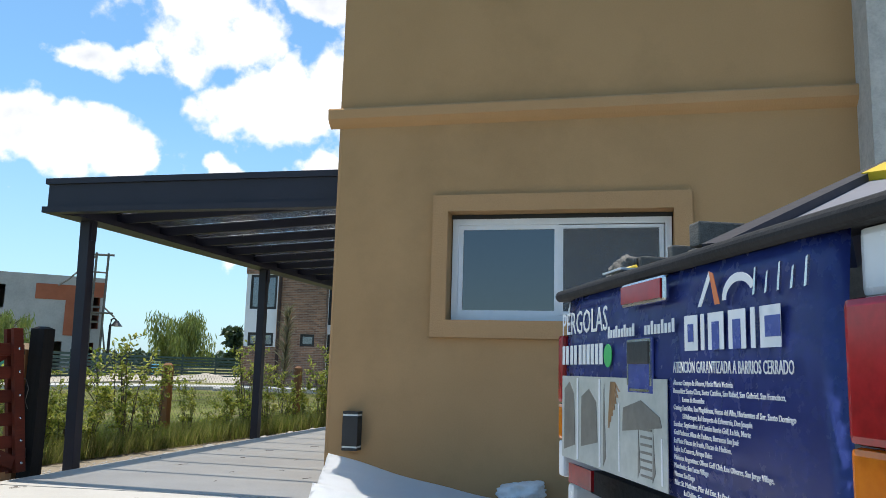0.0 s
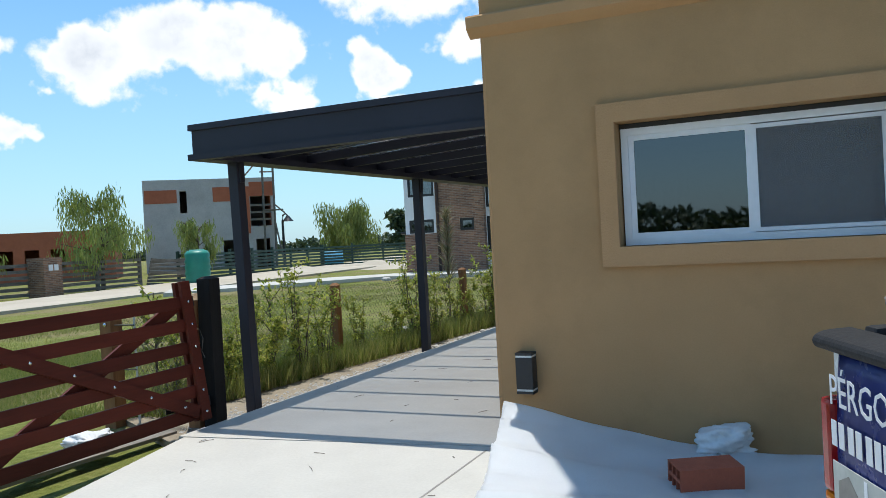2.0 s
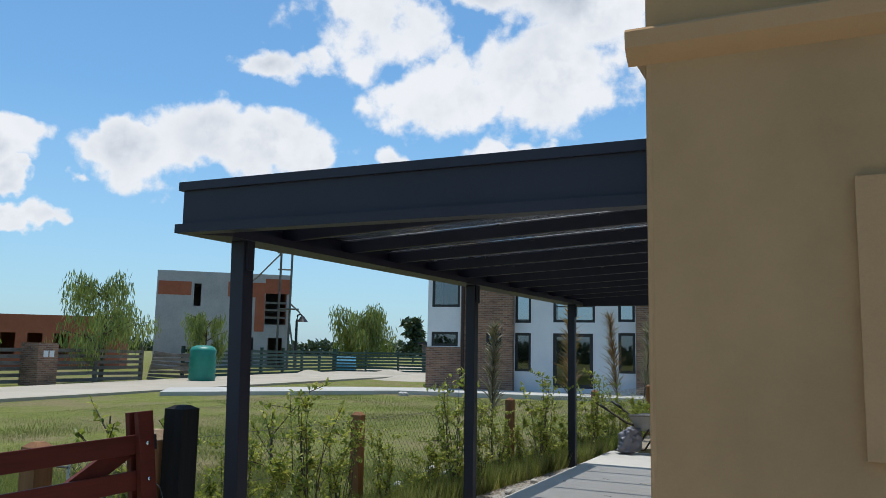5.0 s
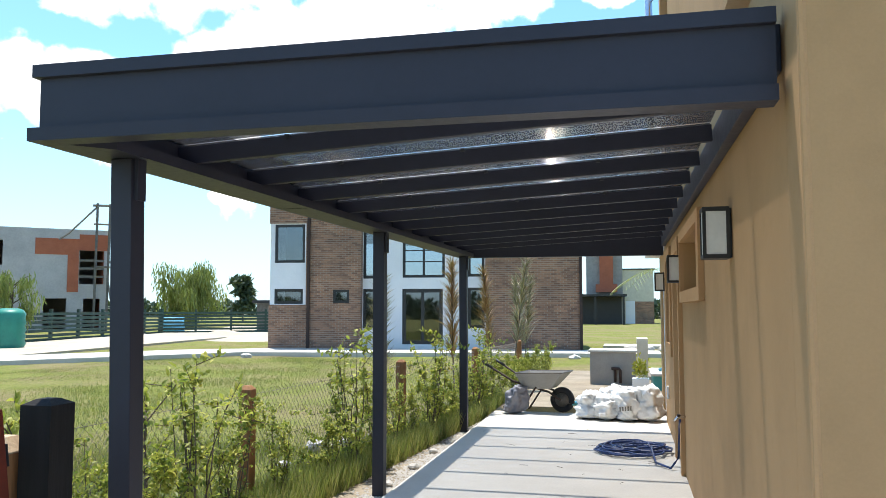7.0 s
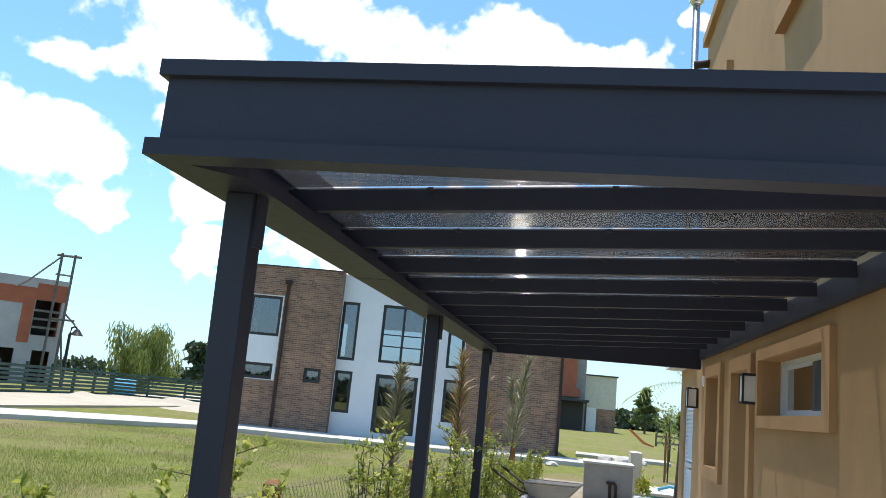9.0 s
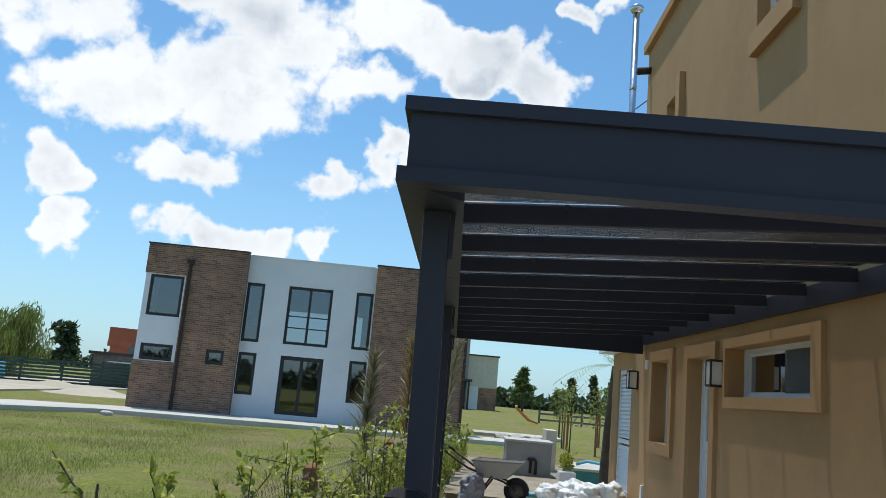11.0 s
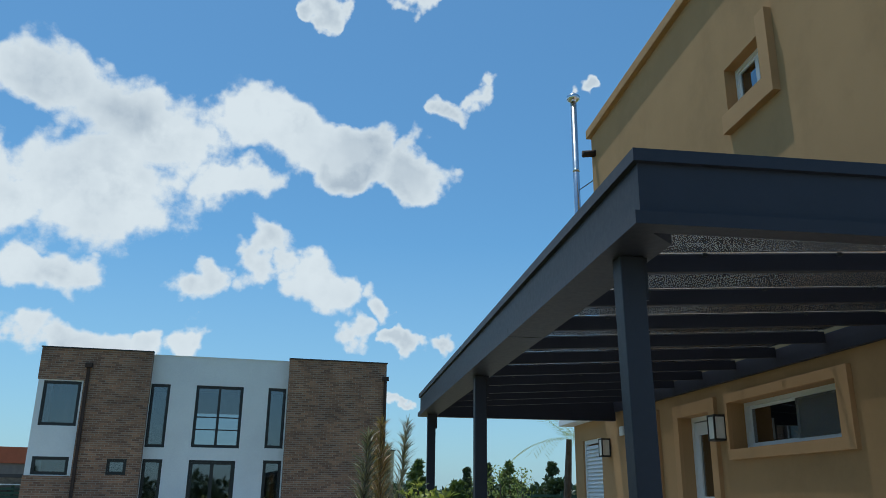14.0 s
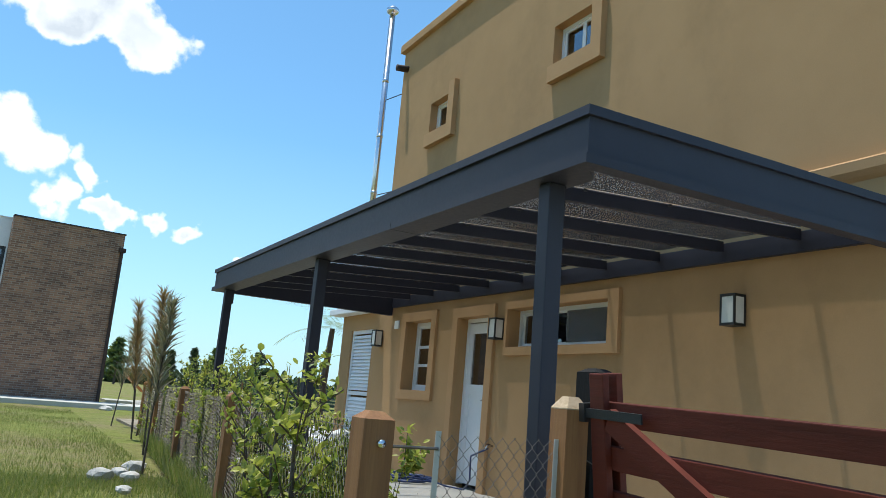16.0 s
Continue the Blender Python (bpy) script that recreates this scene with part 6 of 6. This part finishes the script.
def palm(m):
    r = random.Random(6)
    top = thing("palm_tree", "thin grey palm with fine arching fronds behind the wing", "palm", m)
    part("trunk", tube(bmesh.new(), [(0, 0, -0.1), (0.05, 0, 1.2), (0.12, 0.02, 2.2)], [0.09, 0.07, 0.05], 9), BARK, top)
    verts, faces = [], []
    for i in range(24):
        a, el = r.uniform(0, 6.283), r.uniform(-0.2, 1.3)
        d = Vector((math.cos(a) * math.cos(el), math.sin(a) * math.cos(el), math.sin(el)))
        p = Vector((0.12, 0.02, 2.2))
        for k in range(14):
            d = (d + Vector((0, 0, -0.07))).normalized()
            q = p + d * 0.075
            for s in (-1, 1):
                side = d.cross(Vector((0, 0, 1))).normalized() * s
                leaf_quad(verts, faces, q, (d * 0.8 + side + Vector((0, 0, -0.3))).normalized(), Vector((0, 0, 1)), 0.22, 0.012)
            p = q
    ob = new("fronds", mesh_of("fronds", verts, faces, WILLOW_LEAF))
    ob.parent, ob["kind"] = top, "stuff"


palm(pose(0.15, 11.6, 0))


def ranch_fence(name, label, p, q, rails, height, mat, step=2.6):
    p, q = Vector((*p, 0)), Vector((*q, 0))
    d = q - p
    f = thing(name, label, "fence", pose(p.x, p.y, -0.1, 0, 0, math.degrees(math.atan2(d.y, d.x))))
    n = max(1, round(d.length / step))
    seg = d.length / n
    r = random.Random(int(d.length * 10))
    for i in range(n + 1):
        part("post", boxes((seg * i - 0.07, seg * i + 0.07, -0.07, 0.07, -0.2, height + 0.15)), mat, f)
    for i in range(n):
        for k in range(rails):
            z = height * (k + 0.6) / rails
            s = r.uniform(-0.03, 0.03)
            bm = bmesh.new()
            vs = box(bm, seg * i, seg * (i + 1), -0.10, -0.071, z - 0.07, z + 0.07)
            for v in vs[4:]:
                v.co.z += s
            part("rail", bm, mat, f)
    return f


ranch_fence("board_fence", "dark weathered board fence along the dirt road", (-27.5, 6.0), (-27.9, 24.5), 6, 1.45, GREY_WOOD, 2.6)
ranch_fence("board_fence", "dark green board fence along the far side of the road", (-28.2, 27.5), (-30.5, 45.0), 7, 1.5, GREEN_WOOD, 2.5)
ranch_fence("board_fence", "dark green board fence behind the sandy yard", (-31.0, 45.5), (-19, 52.5), 7, 1.5, GREEN_WOOD, 2.5)
ranch_fence("board_fence", "green board fence across the back lawn", (6.5, 43), (13.0, 42.5), 6, 1.5, GREEN_WOOD, 2.2)
ranch_fence("board_fence", "low dark fence on the far lawn", (4.0, 58), (26, 58), 2, 0.9, GREY_WOOD, 3.0)
# collapsed run of boards
heap = thing("fallen_fence", "leaning run of grey boards beside the green tank", "fence", pose(-28.0, 25.0, -0.1, 0, 0, 78))
for k in range(9):
    part("board", boxes((0, 2.3, -0.02, 0.02, 0, 0.13)), GREY_WOOD, heap).matrix_basis = pose(0.0, -0.06 * k, 0.05 + 0.15 * k, 8, 6 - 2.5 * (k % 4), 2 * (k % 3))
pillar = thing("meter_pillar", "dark brick meter pillar in the fence", "pillar", pose(-27.25, 18.6, -0.1))
part("pillar_body", boxes((-0.5, 0.5, -0.45, 0.45, 0, 1.65)), BRICK, pillar)
for k in (-0.22, 0.05):
    part("meter_box", boxes((0.501, 0.53, k, k + 0.2, 1.1, 1.35)), PVC, pillar)
gt = thing("water_tank", "ribbed green plastic water tank by the fence", "tank", pose(-24.95, 25.3, -0.1))
part("tank_body", tube(bmesh.new(), [(0, 0, 0), *[(0, 0, 0.12 + 0.14 * k) for k in range(9)], (0, 0, 1.45), (0, 0, 1.6)], [0.55, *[0.62 if k % 2 else 0.57 for k in range(9)], 0.60, 0.5], 20), TANK_GREEN, gt, smooth=True)
part("lid", tube(bmesh.new(), [(0, 0, 1.601), (0, 0, 1.68)], [0.5, 0.3], 20), TANK_GREEN, gt)
bt = thing("blue_drum", "blue plastic drum in the sandy yard", "drum", pose(-32.4, 49.2, -0.1) @ Matrix.Scale(1.2, 4))
part("drum_body", tube(bmesh.new(), [(0, 0, 0), (0, 0, 0.4), (0, 0, 0.45), (0, 0, 0.9)], [0.75, 0.78, 0.74, 0.72], 18), AQUA, bt, smooth=True)
sl = thing("street_lamp", "slender black street lamp with a bell shade", "street lamp", pose(*out(-0.583, 0.811, 71), -0.1) @ Matrix.Scale(1.36, 4))
part("pole", tube(bmesh.new(), [(0, 0, 0), (0, 0, 2.9), (0.05, 0, 3.25), (0.25, 0, 3.35), (0.42, 0, 3.2)], [0.10, 0.075, 0.06, 0.055, 0.055], 8), BLACK_FRAME, sl)
part("shade", tube(bmesh.new(), [(0.42, 0, 3.2), (0.42, 0, 3.05), (0.42, 0, 2.85)], [0.10, 0.20, 0.36], 14), BLACK_FRAME, sl)

# sand heaps
def mound(m, rx, ry, h, seed):
    bm = bmesh.new()
    bmesh.ops.create_grid(bm, x_segments=26, y_segments=26, size=1.0)
    for v in bm.verts:
        d = min(1, math.hypot(v.co.x, v.co.y))
        v.co = Vector((v.co.x * rx, v.co.y * ry, h * (0.5 + 0.5 * math.cos(math.pi * d)) * (1 + 0.5 * noise.noise(v.co * 2.5 + Vector((seed, 0, 0)))) - 0.12))
    return solid("sand_mound", bm, SAND, "low pale sand heap by the road", "sand mound", m, "sand mounds", smooth=True)


mound(pose(-25.5, 35, 0), 2.2, 3.4, 0.4, 1), mound(pose(-24.8, 42, 0), 3.0, 3.0, 0.4, 2), mound(pose(-20, 37, 0, 0, 0, 30), 3.0, 3.0, 0.3, 3)

# block building under construction
ang = math.degrees(math.atan2(4.9, 3.6))
bx, by = out(-0.704, 0.706, 71)
bb_ = thing("unfinished_building", "unfinished two-storey grey and orange block building", "building", pose(bx, by, -0.1, 0, 0, 41) @ Matrix.Diagonal((1.127, 1.268, 1.24, 1)))
H = [(2.6, 3.1, 4.0, 5.5), (5.6, 7.0, 0.0, 2.0), (8.05, 9.1, 0.0, 2.0), (7.75, 9.3, 2.9, 5.0)]
part("wall", holed_wall(0, 9.5, 0, 6.3, H, 0.25), BLOCK_GREY, bb_, "grey cement wall")
part("wall", boxes((9.25, 9.5, 0.251, 7.0, 0, 6.3)), CLAY_WALL, bb_, "bare orange block wall")
part("wall", boxes((0.0, 0.25, 0.251, 7.0, 0, 6.3)), BLOCK_GREY, bb_, "grey cement wall")
part("wall", boxes((0.251, 9.249, 6.8, 7.0, 0, 6.3)), BLOCK_GREY, bb_, "grey cement wall")
part("roof", boxes((0.251, 9.249, 0.251, 6.79, 5.8, 6.0)), BLOCK_GREY, bb_)
part("floor_slab", boxes((0.251, 9.249, 0.251, 6.79, 2.5, 2.7)), BLOCK_GREY, bb_)
part("block_band", boxes((0.1, 3.4 - 1.0, -0.03, -0.002, 4.7, 5.6)), CLAY_WALL, bb_, "bare orange block band")
part("block_band", boxes((5.0, 7.70, -0.03, -0.002, 4.7, 5.7)), CLAY_WALL, bb_, "bare orange block band")
part("block_band", boxes((7.0, 7.70, -0.035, -0.002, 2.4, 4.699)), CLAY_WALL, bb_, "bare orange block band")
part("block_band", boxes((7.70, 9.5, -0.03, -0.002, 5.0, 6.0)), CLAY_WALL, bb_, "bare orange block band")
for z in (3.3, 3.8, 4.3):
    part("shutter_board", boxes((7.75, 9.3, -0.05, -0.01, z, z + 0.14)), GREY_WOOD, bb_)
sc = thing("scaffold_hoist", "weathered timber scaffold hoist against the building", "scaffold", bb_.matrix_basis @ pose(9.0, -0.9, 0))
for x in (-0.35, 0.45):
    part("upright", tube(bmesh.new(), [(x, 0, 0), (x + 0.05, 0, 7.9)], 0.09, 6), GREY_WOOD, sc)
part("cross_bar", tube(bmesh.new(), [(-0.6, 0, 7.75), (0.9, 0, 7.8)], 0.08, 6), GREY_WOOD, sc)
part("cross_bar", tube(bmesh.new(), [(-0.5, 0, 6.6), (0.5, 0, 6.6)], 0.06, 6), GREY_WOOD, sc)
part("stay", tube(bmesh.new(), [(-0.3, 0, 7.7), (-2.0, 0.3, 6.0), (-2.6, 0.4, 5.6)], 0.06, 6), GREY_WOOD, sc)
part("stay", tube(bmesh.new(), [(0.4, 0, 4.4), (1.2, -0.3, 3.7)], 0.06, 6), GREY_WOOD, sc)
part("stay", tube(bmesh.new(), [(0.5, 0, 3.0), (1.0, -0.6, 0)], 0.07, 6), GREY_WOOD, sc)
part("platform", boxes((-0.3, 1.1, -0.4, 0.3, 3.9, 3.98)), GREY_WOOD, sc)

rx_, ry_ = out(-0.843, 0.537, 62)
rh = thing("orange_block_house", "low unfinished orange block house behind the trees", "house", pose(rx_, ry_, -0.1, 0, 0, 42))
RHOLES = [(1.0 + 1.6 * k, 1.9 + 1.6 * k, 0.9, 2.3) for k in range(6)]
part("wall", holed_wall(0, 11.5, 0, 3.5, RHOLES, 0.25), CLAY_WALL, rh)
part("wall", boxes((0, 0.25, 0.251, 6, 0, 3.5)), CLAY_WALL, rh)
part("wall", boxes((11.25, 11.5, 0.251, 6, 0, 3.5)), CLAY_WALL, rh)
part("wall", boxes((0.251, 11.249, 5.8, 6, 0, 3.5)), CLAY_WALL, rh)
part("roof", boxes((0.251, 11.249, 0.251, 5.79, 3.1, 3.3)), RENDER_GREY, rh)
gh = thing("grey_house", "pale grey house with a dark roof edge beyond the road", "house", pose(*out(-0.90, 0.42, 62), -0.1, 0, 0, 55))
part("wall", holed_wall(0, 9, 0, 3.6, [(1, 2.4, 1, 2.6), (4, 5.4, 0.9, 2.6), (6.5, 8, 0.9, 2.6)], 0.25), WHITE_WALL, gh)
part("wall", boxes((0.0, 9, 0.251, 5, 0, 3.6)), RENDER_GREY, gh)
part("roof", boxes((-0.3, 9.3, -0.3, 5.3, 3.601, 4.1)), BLACK_FRAME, gh)
dh = thing("dark_shed", "long low dark shed behind the green fence", "shed", pose(*out(-0.455, 0.89, 62), -0.1, 0, 0, 20))
part("wall", boxes((0, 9, 0, 4, 0, 2.1)), GREY_WOOD, dh)
part("roof", boxes((-0.3, 9.3, -0.4, 4.3, 2.101, 2.3)), BLACK_FRAME, dh)
part("awning", boxes((1.0, 4.5, -1.6, -0.41, 1.65, 1.72)), WHITE_WALL, dh)
ph = thing("red_porch_house", "low red-trimmed house beyond the brick house", "house", pose(-30.6, 62.5, -0.1, 0, 0, 20))
part("wall", boxes((0, 4.5, 0, 5, 0, 3.3)), ROOM, ph)
part("roof_band", boxes((-0.2, 4.7, -0.2, 5.2, 3.301, 4.5)), CLAY_WALL, ph, "red roof band")
rp = solid("brick_gate_pillar", boxes((-0.55, 0.55, -0.4, 0.4, 0, 2.9), (-0.75, 0.75, -0.5, 0.5, 2.9, 3.35)), CLAY_WALL, "red brick gate pillar by the walkway", "pillar", pose(-28.8, 60.0, -0.1))

# house past the brick house, with a red chimney
h2 = thing("grey_red_house", "grey and cream house with a red chimney and dark porch", "house", pose(-5.0, 89.5, -0.1, 0, 0, 2) @ Matrix.Scale(1.5, 4))
part("wall", boxes((0, 2.7, 0.5, 6, 0, 5.4)), RENDER_GREY, h2, "grey upper block")
part("wall", boxes((2.701, 5.0, 0.8, 6, 0, 4.1)), CREAM_BLOCK, h2, "cream block")
part("roof_edge", boxes((2.6, 5.1, 0.7, 6.1, 4.101, 4.2)), BLACK_FRAME, h2)
part("chimney", boxes((1.0, 2.0, 0.1, 0.499, 3.0, 5.6), (0.7, 2.3, 0.0, 0.499, 2.4, 2.999)), CLAY_WALL, h2, "red painted chimney")
part("porch_roof", boxes((-1.6, 2.9, -2.6, 0.499, 2.05, 2.2)), BLACK_FRAME, h2)
part("porch_back", boxes((-1.5, 2.6, 0.2, 0.499, 0, 2.04)), BLACK_FRAME, h2, "dark porch wall")
for x in (-1.4, 0.6, 2.6):
    part("porch_post", boxes((x, x + 0.14, -2.5, -2.36, 0, 2.049)), BLACK_FRAME, h2)
part("door", boxes((2.9, 3.6, 0.74, 0.799, 0, 1.75)), PVC, h2, "white side door")
part("brick_base", boxes((3.601, 5.0, 0.74, 0.799, 0, 1.7)), BRICK, h2)
part("yellow_panel", boxes((-2.3, -1.6, -0.5, -0.4, 0, 2.2)), YELLOW, h2, "yellow panel")
solid("red_slide", prism(bmesh.new(), [(-0.8, 1.0), (-0.7, 1.1), (0.2, 0.35), (0.8, 0.15), (0.8, 0.05), (0.1, 0.22)], -0.25, 0.25, "y"), PRINT_ORANGE, "small red garden slide on the lawn", "slide", pose(2.6, 53, -0.1))
for i, (x, y, s) in enumerate(((0.2, 30.2, 0.35), (0.9, 30.0, 0.28), (-0.4, 30.5, 0.3), (-2.2, 24.1, 0.2), (-13.0, 22.4, 0.2))):
    stone(pose(x, y, -0.05, 0, 0, 33 * i), s, 60 + i)
for i, (x, y) in enumerate(((1.0, 22), (2.2, 24), (1.6, 27), (3.4, 30), (2.6, 36))):
    sp = thing("thin_sapling", "thin staked young tree on the back lawn", "sapling", pose(x, y, -0.1, 0, 0, 70 * i), "staked saplings")
    part("stake", tube(bmesh.new(), [(0, 0, -0.1), (0, 0, 1.3)], 0.035, 6), RAW_WOOD, sp)
    r = random.Random(90 + i)
    bm = bmesh.new()
    tube(bm, [(0.08, 0, -0.1), (0.1, 0, 1.2), (0.06, 0.05, 2.0)], [0.025, 0.018, 0.006], 5, False)
    for k in range(8):
        z = r.uniform(0.7, 1.9)
        tube(bm, [(0.09, 0, z), (0.09 + r.uniform(-.4, .4), r.uniform(-.4, .4), z + 0.35)], [0.008, 0.003], 4, False)
    part("stem", bm, BARK, sp)
    vv, ff = [], []
    for k in range(150):
        leaf_quad(vv, ff, Vector((0.09 + r.gauss(0, .2), r.gauss(0, .2), r.uniform(0.9, 2.2))), rand_dir(r), rand_dir(r), 0.1, 0.05)
    ob = new("foliage", mesh_of("foliage", vv, ff, WILLOW_LEAF))
    ob.parent, ob["kind"] = sp, "stuff"


def tree_belt(x0, x1, y, h, count, seed, leaf=1.6):
    r = random.Random(seed)
    verts, faces = [], []
    for i in range(count):
        x = r.uniform(x0, x1)
        top = h * (0.55 + 0.45 * noise.noise(Vector((x * 0.09, seed, 0)))) + 0.35 * h * max(0, noise.noise(Vector((x * 0.45, seed, 2))))
        p = Vector((x, y + r.uniform(-4, 4), r.uniform(-0.3, max(0.6, top))))
        leaf_quad(verts, faces, p, rand_dir(r, 0.4), rand_dir(r), leaf * r.uniform(0.6, 1.2), leaf * 0.6)
    return mesh_of("tree_belt", verts, faces, PINE)


tagged(new("far_woods", tree_belt(-40, 160, 150, 4.6, 9000, 4)), "dark line of far woods on the horizon", "woods", kind="stuff")
tagged(new("far_woods", tree_belt(-220, -60, 190, 5.0, 5000, 6)), "dark line of far woods on the horizon", "woods", kind="stuff")
tagged(new("woods_behind", tree_belt(-90, 100, -75, 6.0, 12000, 9, 1.0)), "dark trees across the street, mirrored in the window", "woods", kind="stuff")
